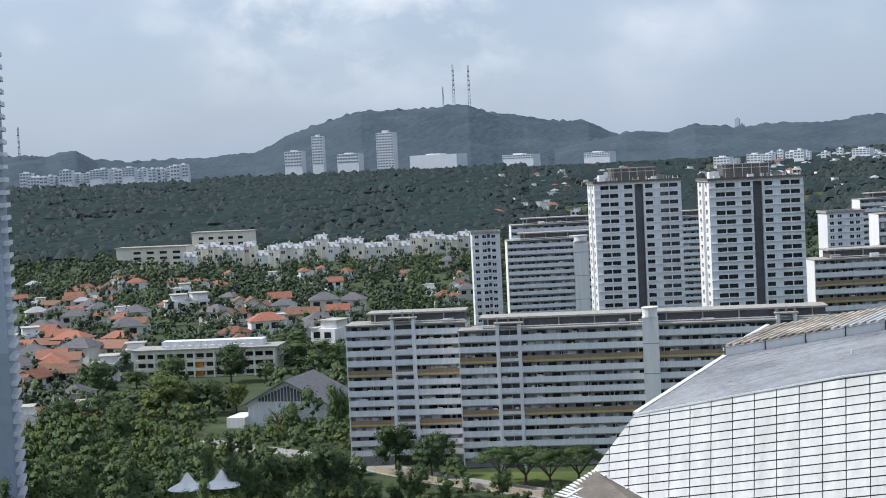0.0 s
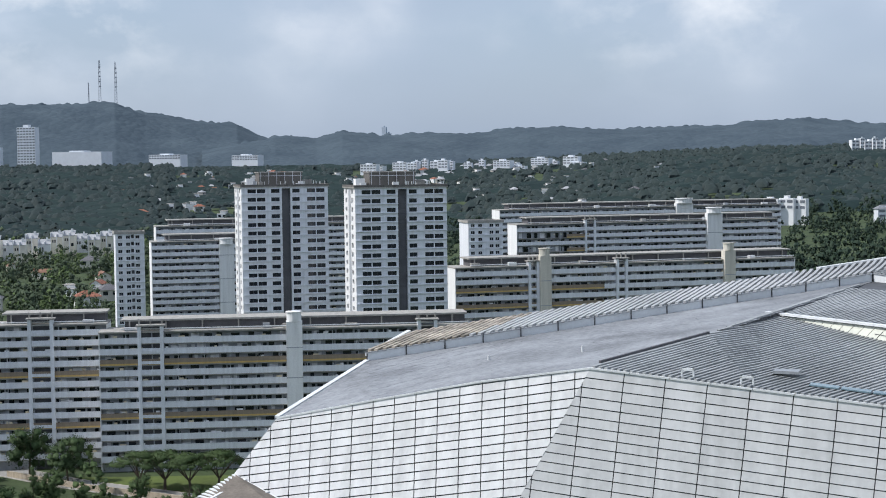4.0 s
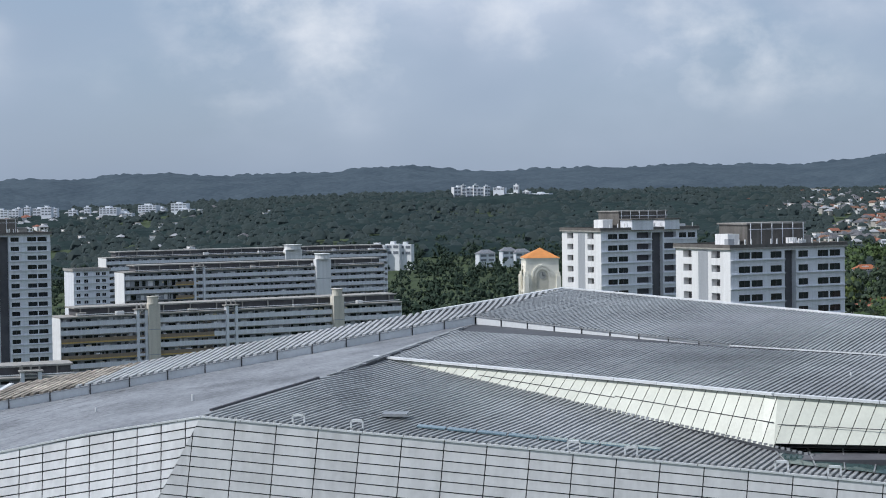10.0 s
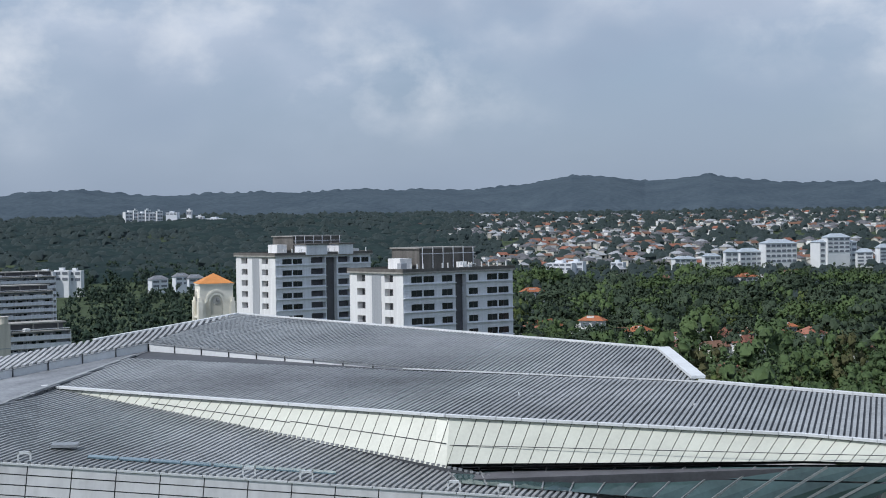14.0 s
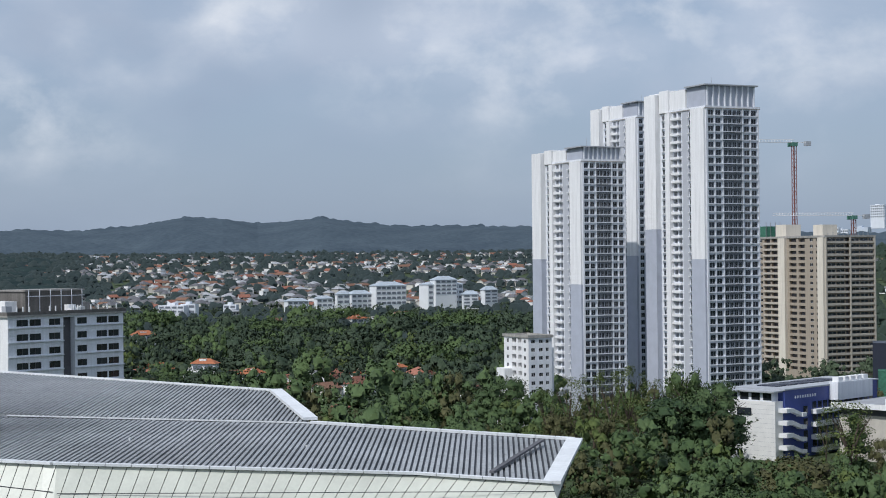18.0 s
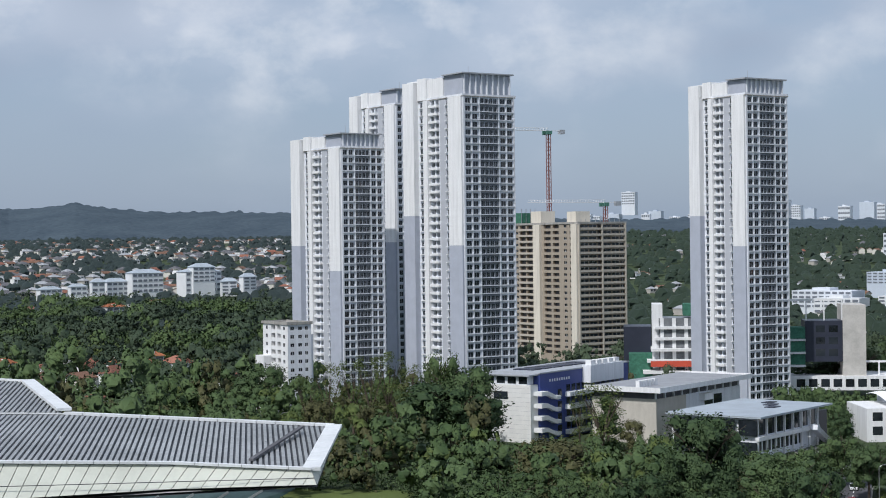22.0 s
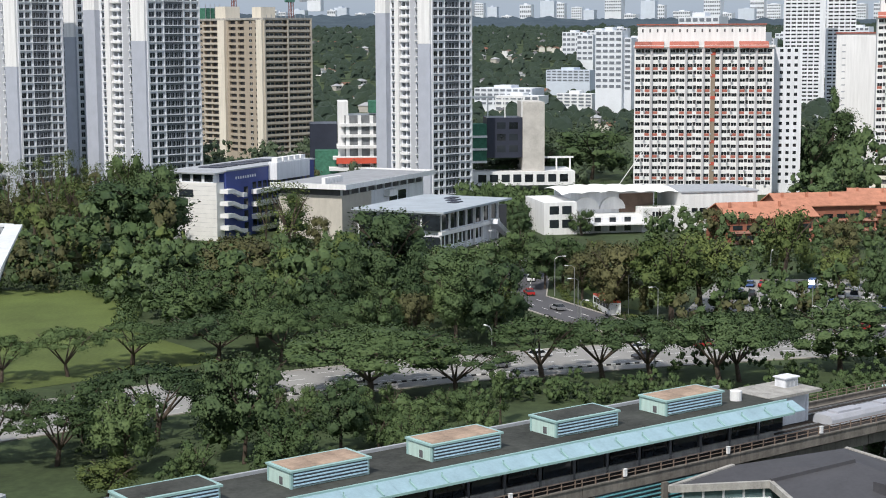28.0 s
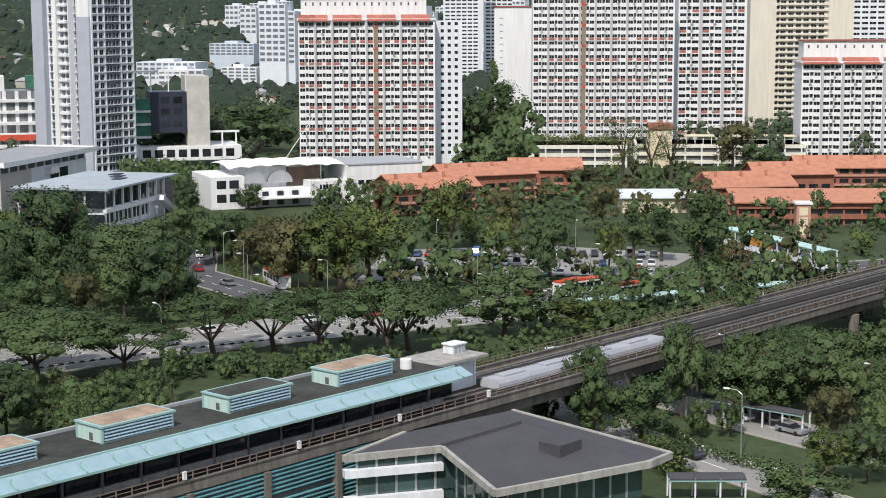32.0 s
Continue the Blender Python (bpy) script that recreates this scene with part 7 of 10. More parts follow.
for i in range(24):
    az = -8.9 + i * 0.41
    tz = thing("terrace_house", "white terraced house with stepped gable walls", "terraced house", az, 1290 + 30 * math.sin(i * 0.7) + (26 if i % 2 else 0), 182 + (i % 3) * 3, None, 9.0, 11, "white terraces")
    hgt = 13.5 + 2.2 * (i % 3)
    box_part(tz, "wall", 0, 0, 0, 8.8, 11, hgt - 2, BUFF if i % 3 else WHITE)
    g = Geo()
    g.slab([(-0.1, -0.4, hgt - 2), (8.9, -0.4, hgt - 2), (8.9, 7, hgt + 1.8), (-0.1, 7, hgt + 1.8)], 0.3)
    part("roof", g, mat("pale_grey_roof", (0.34, 0.35, 0.37), 0.7), tz)
    box_part(tz, "gable_wall", -0.5, -1.0, 0, 0.0, 11, hgt + 1.4, WHITE)
    box_part(tz, "gable_wall", 4.3, -1.2, 0, 4.8, 8, hgt + 0.2, WHITE)
    box_part(tz, "chimney", 5.6, 4.0, hgt - 1, 7.0, 5.4, hgt + 3.2, WHITE)
    windows_row(tz, "window", 0.6, 4.0, 2, hgt - 6.4, hgt - 4.2, 0.0, PANE, 0.4)
    windows_row(tz, "window", 5.2, 8.4, 1, hgt - 10.4, hgt - 8.0, 0.0, PANE, 0.4)

# church tower
ct = thing("church_tower", "ivory church tower with arched niches, a clock and orange roof", "church", 28.55, 450, 200, -4, 9, 9)
IVORY = mat("ivory_paint", (0.84, 0.81, 0.72), 0.75, 0.1, 0.3, 3.0, 0.05)
box_part(ct, "wall", 0, 0, 0, 9, 9, 45.6, IVORY)
turn = on_face(LEFT, 9, 9)
for face_, tm in enumerate((Matrix.Identity(4), turn)):
    def arch(r, z0, z1, y, n=10):
        return [(4.5 + r * math.cos(math.pi * k / n), y, z1 + r * 1.15 * math.sin(math.pi * k / n)) for k in range(n + 1)] + [(4.5 - r, y, z0), (4.5 + r, y, z0)]
    for r0, r1, z0 in ((2.9, 2.45, 35.0), (2.1, 1.75, 35.0)):
        g = Geo()
        o, i_ = arch(r0, z0, 41.0, -0.28), arch(r1, z0, 41.0, -0.28)
        w0 = arch(r0, z0, 41.0, 0.0)
        for k in range(len(o) - 2):
            g.face([tuple(tm @ Vector(p)) for p in (o[k], o[k + 1], i_[k + 1], i_[k])])
            g.face([tuple(tm @ Vector(p)) for p in (w0[k], w0[k + 1], o[k + 1], o[k])])
        for k, j in ((10, 11), (12, 0)):
            g.face([tuple(tm @ Vector(p)) for p in (o[k], o[j], i_[j], i_[k])])
        part("arch_moulding", g, IVORY, ct)
    g = Geo()
    g.face([tuple(tm @ Vector(p)) for p in arch(1.6, 37.6, 41.0, -0.06)])
    part("arched_niche", g, mat("buff_niche_paint", (0.58, 0.55, 0.47), 0.8, 0.1, 0.3, 3.0, 0.05), ct)
    g = Geo()
    g.face([tuple(tm @ Vector((4.5 + 1.0 * math.cos(math.tau * k / 16), -0.16, 41.3 + 1.0 * math.sin(math.tau * k / 16)))) for k in range(16)])
    clock = part("clock_face", g, mat("dial_paint", (0.36, 0.36, 0.34), 0.6), ct)
    g = Geo()
    g.box(4.42, -0.24, 41.3, 4.58, -0.18, 42.1, 0, tm)
    g.box(4.42, -0.24, 41.22, 5.05, -0.18, 41.38, 0, tm)
    part("clock_pointer", g, DARK, clock)
    for x in (-0.5, 8.3):
        g = Geo()
        g.box(x, -0.7, 0, x + 1.2, -0.01, 41.2, 0, tm)
        g.box(x + 0.2, -0.4, 41.2, x + 1.0, -0.01, 42.2, 0, tm)
        part("buttress", g, IVORY, ct)
    for z in (33.4, 36.6):
        g = Geo()
        g.box(0.75, -0.35, z, 8.25, -0.01, z + 0.4, 0, tm)
        part("string_course", g, IVORY, ct)
    for k in range(3):
        g = Geo()
        g.box(2.2 + k * 1.9, -0.05, 34.0, 2.9 + k * 1.9, -0.01, 36.2, 0, tm)
        part("slit_window", g, GREY, ct)
box_part(ct, "cornice", -0.25, -0.25, 45.6, 9.25, 9.25, 46.0, IVORY)
g = Geo()
ring = [(-0.4, -0.4, 46.0), (9.4, -0.4, 46.0), (9.4, 9.4, 46.0), (-0.4, 9.4, 46.0)]
for k in range(4):
    g.face([ring[k], ring[(k + 1) % 4], (4.5, 4.5, 48.7)])
g.face(ring[::-1])
part("roof", g, mat("orange_roof_tiles", (0.60, 0.25, 0.08), 0.8, 0.15, 0.6, 7.0, 0.3), ct)

# pale tower at the window's edge
nb = thing("pale_tower", "pale blue-grey tower with stacked balconies", "apartment block", -21.3, 385, 170, -19, 43, 20)
for k, (z0, z1, m_) in enumerate(((0, 40, mat("dull_blue_paint", (0.30, 0.35, 0.43), 0.7, 0.08, 0.3, 3.0, 0.03)), (40, 62, mat("pale_blue_paint", (0.38, 0.44, 0.54), 0.7, 0.08, 0.3, 3.0, 0.03)), (62, 84, MATS["dull_blue_paint"]), (84, 110, mat("mid_blue_paint", (0.24, 0.29, 0.38), 0.7, 0.08, 0.3, 3.0, 0.03)))):
    box_part(nb, "wall", 0, 0, z0, 43, 20, z1, m_)
for s in range(38):
    box_part(nb, "balcony", 43.02, 2, s * 2.85 + 1, 44.4, 14, s * 2.85 + 2.0, GREYW)

# ---- far buildings ----
def far_block(az, el_top, dist, wide, tall, m, label="pale apartment block far off", bands=0, group="far blocks", facing=None):
    p = polar(az, dist)
    top = EYE[2] + dist * math.tan(radians(el_top))
    ob = thing("far_block", label, "apartment block", az, dist, 180 + az + 26 if facing is None else facing, top - tall, wide, wide * 0.5, group)
    foot = max(-26.0, min(0.0, ground_z(p.x, p.y) - top + tall) - 3)
    g = Geo()
    g.box(0, 0, foot, wide, wide * 0.5, tall)
    g.box(wide * 0.3, wide * 0.1, tall, wide * 0.6, wide * 0.4, tall + max(2.0, tall * 0.06))
    part("wall", g, m, ob)
    if bands:
        g = Geo()
        for k in range(bands):
            z = tall * (k + 0.3) / bands
            n = max(2, int(wide / 5))
            for i in range(n):
                g.box(wide * (i + 0.15) / n, -0.3, z, wide * (i + 0.85) / n, -0.05, z + tall / bands * 0.45)
        part("window_grid", g, mat("far_glass", (0.16, 0.18, 0.21), 0.5, 0.1, 0.2, 1.0, 0.0), ob, kind="stuff")
    return ob


# wall paints with the distance haze mixed into their colour
HAZE_W = mat("hazed_pale_wall", (0.659, 0.695, 0.744), 0.8, 0.06, 0.1, 1.0, 0.0, rand=0.2)
HAZE_B = mat("hazed_blue_wall", (0.52, 0.58, 0.66), 0.8, 0.06, 0.1, 1.0, 0.0, rand=0.3)
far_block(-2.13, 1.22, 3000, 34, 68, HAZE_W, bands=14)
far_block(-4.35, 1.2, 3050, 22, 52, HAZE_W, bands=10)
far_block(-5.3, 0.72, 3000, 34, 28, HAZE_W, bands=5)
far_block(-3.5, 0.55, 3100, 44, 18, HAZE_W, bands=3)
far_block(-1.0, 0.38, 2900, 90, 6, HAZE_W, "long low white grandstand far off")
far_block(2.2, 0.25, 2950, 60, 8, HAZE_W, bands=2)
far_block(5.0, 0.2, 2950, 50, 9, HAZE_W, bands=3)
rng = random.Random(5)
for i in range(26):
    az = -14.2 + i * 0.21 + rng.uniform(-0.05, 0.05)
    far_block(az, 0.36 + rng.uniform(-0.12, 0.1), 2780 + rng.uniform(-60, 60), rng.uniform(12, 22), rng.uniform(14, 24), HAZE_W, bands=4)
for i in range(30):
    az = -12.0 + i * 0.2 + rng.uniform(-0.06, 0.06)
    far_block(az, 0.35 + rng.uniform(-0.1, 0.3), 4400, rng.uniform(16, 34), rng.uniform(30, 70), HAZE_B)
# skyline towers: their wall colour is faded towards haze
for i in range(5):
    far_block(9.8 + 0.16 * i + rng.uniform(-0.04, 0.04), 0.65 + rng.uniform(0, 0.5) * (1 if i in (2, 3) else 0.25), 4850, rng.uniform(10, 16), rng.uniform(40, 120), mat("hazed_skyline_wall", (0.36, 0.42, 0.50), 0.8, 0.06, 0.1, 1.0, 0.0), "slender skyscraper faint on the skyline")
for i in range(26):
    az = 9.5 + i * 0.29 + rng.uniform(-0.14, 0.14)
    if rng.random() < 0.25:
        continue
    far_block(az, -0.1 + rng.uniform(-0.2, 0.1) + (0.1 if 15 < az < 18 else 0), 2450 + rng.uniform(-80, 80), rng.uniform(9, 30), rng.uniform(8, 13), HAZE_W, bands=3)
WHITE_FAR = mat("white_far_wall", (0.70, 0.72, 0.74), 0.8, 0.06, 0.1, 1.0, 0.0, rand=0.1)
for i in range(34):
    az = 60.5 + i * 0.72 + rng.uniform(-0.2, 0.2)
    far_block(az, -1.5 + rng.uniform(-0.9, 0.8), 1500 + rng.uniform(-350, 700), rng.uniform(16, 46), rng.uniform(9, 17), rng.choice((WHITE_FAR, HAZE_W, WHITE_FAR, HAZE_B)), "white low-rise apartment block among trees", bands=4, group="low-rise blocks among trees")
for i, (az, top, w) in enumerate(((26.1, 0.46, 22), (26.38, 0.52, 6), (26.52, 0.42, 24), (26.78, 0.52, 8), (26.9, 0.40, 16), (27.16, 0.48, 9))):
    far_block(az, top, 2500, w, 26, WHITE_FAR, "white stepped institution on a wooded slope", bands=5, facing=184)
for az, top, w, h in ((27.45, 0.42, 18, 4), (27.6, 0.18, 40, 11), (28.15, 0.5, 8, 20), (28.45, 0.28, 12, 12), (28.75, 0.2, 30, 9)):
    far_block(az, top, 2500, w, h, WHITE_FAR if h > 10 else HAZE_W, bands=2)


def villa(az, el, dist, wide, tall, roof_m, label, wall_m, rows=2, rise=3.0, turn_=28):
    """A detached house or small block under a hipped roof."""
    fb = far_block(az, el, dist, wide, tall, wall_m, label, bands=rows, group="villas in the trees", facing=180 + az - turn_)
    dp = wide * 0.5
    g = Geo()
    e = [(-0.8, -0.8, tall), (wide + 0.8, -0.8, tall), (wide + 0.8, dp + 0.8, tall), (-0.8, dp + 0.8, tall)]
    r0, r1 = (dp * 0.5, dp * 0.5, tall + rise), (wide - dp * 0.5, dp * 0.5, tall + rise)
    for q in ((e[0], e[1], r1, r0), (e[1], e[2], r1), (e[2], e[3], r0, r1), (e[3], e[0], r0), (e[3], e[2], e[1], e[0])):
        g.face(q)
    part("roof", g, roof_m, fb)
    return fb


BLUE_ROOF = mat("blue_grey_roof_sheet", (0.20, 0.25, 0.32), 0.5, 0.1, 0.3, 2.0, 0.0)
SLATE_ROOF = mat("grey_slate_roof", (0.20, 0.21, 0.23), 0.7, 0.2, 0.3, 2.0, 0.0)
for az, el, w in ((22.7, -1.6, 9), (23.1, -1.52, 14), (23.7, -1.48, 12), (24.15, -1.5, 11)):
    far_block(az, el, 1300, w, 9, WHITE_FAR, "white villa among trees", bands=2)
for az, el, w in ((26.95, -1.86, 14), (27.75, -1.78, 12), (28.2, -1.84, 13)):
    villa(az, el, 1300, w, 7, SLATE_ROOF, "white house with grey hipped roof among trees", HAZE_W)
for az, el, w, h, t_ in ((47.1, -1.2, 22, 17, 30), (47.95, -0.92, 30, 18, 24), (49.75, -0.9, 36, 19, 28), (51.7, -1.1, 14, 12, 34), (50.95, -1.25, 14, 12, 10), (50.0, -0.74, 22, 14, 28)):
    villa(az, el, 1500 if el < -0.7 else 1640, w, h, BLUE_ROOF, "white four-storey block with blue-grey hipped roof", WHITE_FAR, rows=4, rise=3.4, turn_=t_)
for az, el, w, h in ((44.9, -1.42, 20, 7), (45.9, -1.34, 15, 8), (46.6, -1.2, 12, 9)):
    villa(az, el, 1480, w, h, BLUE_ROOF, "low white building with blue-grey hipped roof", WHITE_FAR, rows=2, rise=2.6, turn_=20)
for az, el, w, h in ((40.5, -1.5, 24, 7), (41.25, -1.46, 14, 9), (42.7, -1.5, 12, 8)):
    far_block(az, el, 1450, w, h, GREYW if w > 20 else HAZE_W, "flat-roofed modern villa among trees", bands=2)
RED_ROOF = mat("terracotta_roof_tiles", (0.34, 0.125, 0.062), 0.85, 0.2, 0.5, 6.0, 0.3, rand=0.2)
for az, el, w, h, t_, d_ in ((39.9, -3.75, 20, 7, 30, 800), (41.6, -3.5, 11, 7, -20, 760), (43.6, -3.9, 12, 7, 60, 720), (47.3, -3.95, 10, 6, 40, 740), (48.3, -3.75, 10, 6, 20, 790), (47.1, -2.05, 15, 7, 30, 1240), (39.7, -2.5, 14, 7, 20, 1050)):
    villa(az, el, d_, w, h, RED_ROOF, "white house with a terracotta hipped roof among trees", WHITE, rows=2, rise=w * 0.2, turn_=t_)
for i in range(64):
    az = 62.5 + i * 0.56 + rng.uniform(-0.2, 0.2)
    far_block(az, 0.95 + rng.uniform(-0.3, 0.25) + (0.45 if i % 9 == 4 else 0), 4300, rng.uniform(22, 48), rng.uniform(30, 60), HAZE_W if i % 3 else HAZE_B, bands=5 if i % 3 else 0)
for i in range(26):
    az = 73.5 + i * 0.42 + rng.uniform(-0.15, 0.15)
    far_block(az, -0.1 + rng.uniform(-0.3, 0.35), 1900 + rng.uniform(-200, 300), rng.uniform(18, 34), rng.uniform(16, 30), HAZE_W, "white apartment block on a wooded rise", bands=5)
for az, el, w, h in ((74.6, 0.15, 20, 40), (75.1, -0.1, 16, 36), (96.5, 0.9, 30, 70), (77.4, 0.6, 30, 46)):
    far_block(az, el, 1150, w, h, HAZE_W, "pale blue-white gabled tower", bands=10)


def mast(az, el_top, el_foot, dist, w):
    z0, z1 = EYE[2] + dist * math.tan(radians(el_foot)) - 9, EYE[2] + dist * math.tan(radians(el_top))
    ob = thing("radio_mast", "red and white lattice radio mast on the hill", "mast", az, dist, 180, z0, group="radio masts")
    g = Geo()
    n = 14
    for k in range(n):
        a, b = z1 - z0, 1 - k / n * 0.6
        for s in (-1, 1):
            g.beam((s * w * b, 0, a * k / n), (s * w * (b - 0.6 / n), 0, a * (k + 1) / n), 0.9, 0.9)
        g.beam((-w * b, 0, a * k / n), (w * b, 0, a * (k + 1) / n), 0.6, 0.6)
    part("lattice", g, mat("far_steel", (0.20, 0.22, 0.26), 0.6, 0.2, 0.2, 2.0, 0.0), ob)
    g = Geo()
    for k in range(5):
        z = (z1 - z0) * (0.45 + 0.1 * k)
        g.tube((0, -w, z), (0, -w, z + 3), w * 0.9, w * 0.9, 8)
    part("antenna_ring", g, mat("far_steel", (0.20, 0.22, 0.26), 0.6), ob)
    return ob


mast(0.62, 3.45, 1.95, 4250, 3.2)
mast(1.15, 3.4, 1.95, 4250, 3.2)
mast(0.25, 2.7, 1.95, 4250, 1.6)
mast(-14.15, 1.95, 0.05, 4200, 3.0)
mast(-13.75, 1.0, 0.05, 4200, 3.0)
hb = thing("hill_station", "low pale building with a bare slope below", "building", 0.4, 4150, 180, 175)
box_part(hb, "wall", 0, 0, 0, 40, 12, 24, HAZE_W)

# ---- trees ----
rs = np.random.RandomState(11)


def leaf_quads(centres, radii, count, size, squash=1.0, up_bias=0.35):
    """Leaf clumps: small tilted rhombs over the outside of a set of lobes."""
    centres, radii = np.array(centres, float), np.array(radii, float)
    pick = rs.choice(len(radii), count, p=radii ** 2 / (radii ** 2).sum())
    d = rs.normal(size=(count, 3))
    d[:, 2] = d[:, 2] + up_bias
    d /= np.linalg.norm(d, axis=1)[:, None]
    pos = centres[pick] + d * (radii[pick] * rs.uniform(0.62, 1.3, count))[:, None] * np.array([1, 1, squash])
    nor = d + rs.normal(scale=0.6, size=(count, 3)) + np.array([0, 0, 0.25])
    nor /= np.linalg.norm(nor, axis=1)[:, None]
    t = np.cross(nor, rs.normal(size=(count, 3)))
    t /= np.linalg.norm(t, axis=1)[:, None]
    b = np.cross(nor, t)
    s = size * rs.uniform(0.6, 1.25, (count, 1))
    k = rs.uniform(0.55, 0.9, (count, 1))
    bend = nor * s * 0.18
    q = np.stack([pos + t * s * 0.5 - bend, pos + b * s * 0.5 * k, pos - t * s * 0.5 - bend, pos - b * s * 0.5 * k], 1)
    mid = centres.mean(0) - np.array([0, 0, 0.25 * np.ptp(centres[:, 2])])
    whole = (pos - mid) / np.linalg.norm(pos - mid, axis=1)[:, None]
    soft = d * 0.4 + whole * 0.55 + nor * 0.45 + np.array([0, 0, 0.2])  # a crown shades as a rounded mass
    soft /= np.linalg.norm(soft, axis=1)[:, None]
    return np.concatenate([q.reshape(-1, 3), np.repeat(soft, 4, 0)], 1)


def leaf_mass(centres, radii, squash=1.0, n=7, rows=4):
    """The dense inside of a crown: a lumpy ball of small facets in each lobe."""
    out = []
    mid = np.mean(np.array(centres), 0) - np.array([0, 0, 0.25 * np.ptp(np.array(centres)[:, 2])])
    for c, r in zip(centres, radii):
        whole = (np.array(c) - mid) / max(0.1, np.linalg.norm(np.array(c) - mid))
        la = np.linspace(-1.0, 1.5, rows)
        wob = rs.uniform(0.66, 1.2, (rows, n))
        pts = np.empty((rows, n, 3))
        for k in range(rows):
            w = math.tau * (np.arange(n) + 0.5 * (k % 2)) / n
            pts[k] = np.stack([np.cos(la[k]) * np.cos(w), np.cos(la[k]) * np.sin(w), np.full(n, math.sin(la[k]))], 1)
        hull = pts * wob[:, :, None] * r * 0.6 * np.array([1, 1, squash]) + np.array(c)
        for k in range(rows - 1):
            for i in range(n):
                j = (i + 1) % n
                for a, b in ((k, i), (k, j), (k + 1, j), (k + 1, i)):
                    m = pts[a, b] * 0.4 + whole * 0.5 + rs.uniform(-0.45, 0.45, 3) + np.array([0, 0, 0.25])
                    out.append((*hull[a, b], *(m / np.linalg.norm(m))))
    return np.array(out)


def quad_mesh(name, verts, material):
    """Quads from rows of x, y, z and a shading normal."""
    verts, soft = verts[:, :3], verts[:, 3:]
    n = len(verts) // 4
    me = bpy.data.meshes.new(name)
    me.vertices.add(len(verts))
    me.vertices.foreach_set("co", verts.astype(np.float32).ravel())
    me.loops.add(len(verts))
    me.loops.foreach_set("vertex_index", np.arange(len(verts), dtype=np.int32))
    me.polygons.add(n)
    me.polygons.foreach_set("loop_start", np.arange(0, len(verts), 4, dtype=np.int32))
    me.materials.append(material)
    me.update(calc_edges=True)
    me.normals_split_custom_set(soft.astype(np.float32))
    return me


def lobes(kind, r, h, n):
    c, rad = [], []
    for i in range(n):
        a, u = rs.uniform(0, math.tau), math.sqrt(rs.uniform(0, 1))
        if kind == "umbrella":
            q = u * r * 0.86
            c.append((q * math.cos(a), q * math.sin(a), h - 1.7 - 2.4 * u * u + rs.uniform(-0.4, 0.4)))
            rad.append(rs.uniform(0.15, 0.23) * r)
        elif kind == "tall":
            z = rs.uniform(0.3, 0.95)
            q = r * 0.7 * u * (1.15 - z)
            c.append((q * math.cos(a), q * math.sin(a), h * z))
            rad.append(rs.uniform(0.9, 1.6) * r / 3.2)
        elif kind == "cone":
            z = rs.uniform(0.08, 0.97)
            q = r * 0.75 * (1 - z)
            c.append((q * math.cos(a), q * math.sin(a), h * z))
            rad.append((0.35 + 1.0 * (1 - z)) * r / 3.0)
        elif kind == "sparse":
            z = rs.uniform(0.35, 0.98)
            q = r * 0.8 * u
            c.append((q * math.cos(a), q * math.sin(a), h * z))
            rad.append(rs.uniform(0.6, 1.2))
        else:
            z = rs.uniform(0.0, 1.0)
            q = r * 0.78 * u * math.sqrt(max(0.05, 1 - (z * 1.05 - 0.35) ** 2))
            c.append((q * math.cos(a), q * math.sin(a), h * (0.26 + 0.64 * z)))
            rad.append(rs.uniform(0.15, 0.31) * r)
    return c, rad


def limbs(kind, r, h, cs):
    g = Geo()
    if kind in ("tall", "cone"):
        g.tube((0, 0, -0.5), (0, 0, h * 0.85), 0.035 * h * 0.5 + 0.08, 0.05, 7)
        return g
    fork = h * (0.24 if kind == "umbrella" else 0.4)
    thick = 0.42 if kind == "umbrella" else 0.34
    lean = Vector((rs.uniform(-0.6, 0.6), rs.uniform(-0.6, 0.6), fork))
    g.tube((0, 0, -0.5), lean, thick, thick * 0.75, 8)
    n = 7 if kind == "umbrella" else 5
    for i in range(n):
        a = math.tau * (i + rs.uniform(-0.3, 0.3)) / n
        q = r * rs.uniform(0.3, 0.45)
        m = lean + Vector((q * math.cos(a), q * math.sin(a), (h - fork) * rs.uniform(0.4, 0.55)))
        g.tube(lean, m, thick * 0.45, thick * 0.26, 6)
        for k in range(3):
            b = a + rs.uniform(-0.6, 0.6)
            e = m + Vector((q * rs.uniform(0.6, 1.1) * math.cos(b), q * rs.uniform(0.6, 1.1) * math.sin(b), (h - fork) * rs.uniform(0.22, 0.36)))
            g.tube(m, e, thick * 0.22, thick * 0.08, 5)
    return g


TREES = {}


def tree_kind(key, kind, r, h, leaf, n_lobe, n_leaf, size, label, squash=1.0):
    c, rad = lobes(kind, r, h, n_lobe)
    quads = leaf_quads(c, rad, n_leaf, size, squash, 0.6 if kind == "umbrella" else 0.35)
    if kind != "sparse":
        quads = np.concatenate([quads, leaf_mass(c, rad, squash)])
    crown = quad_mesh("crown", quads, leaf)
    trunk = limbs(kind, r, h, c).mesh("trunk", BARK)
    TREES[key] = (crown, trunk, r, label, h)


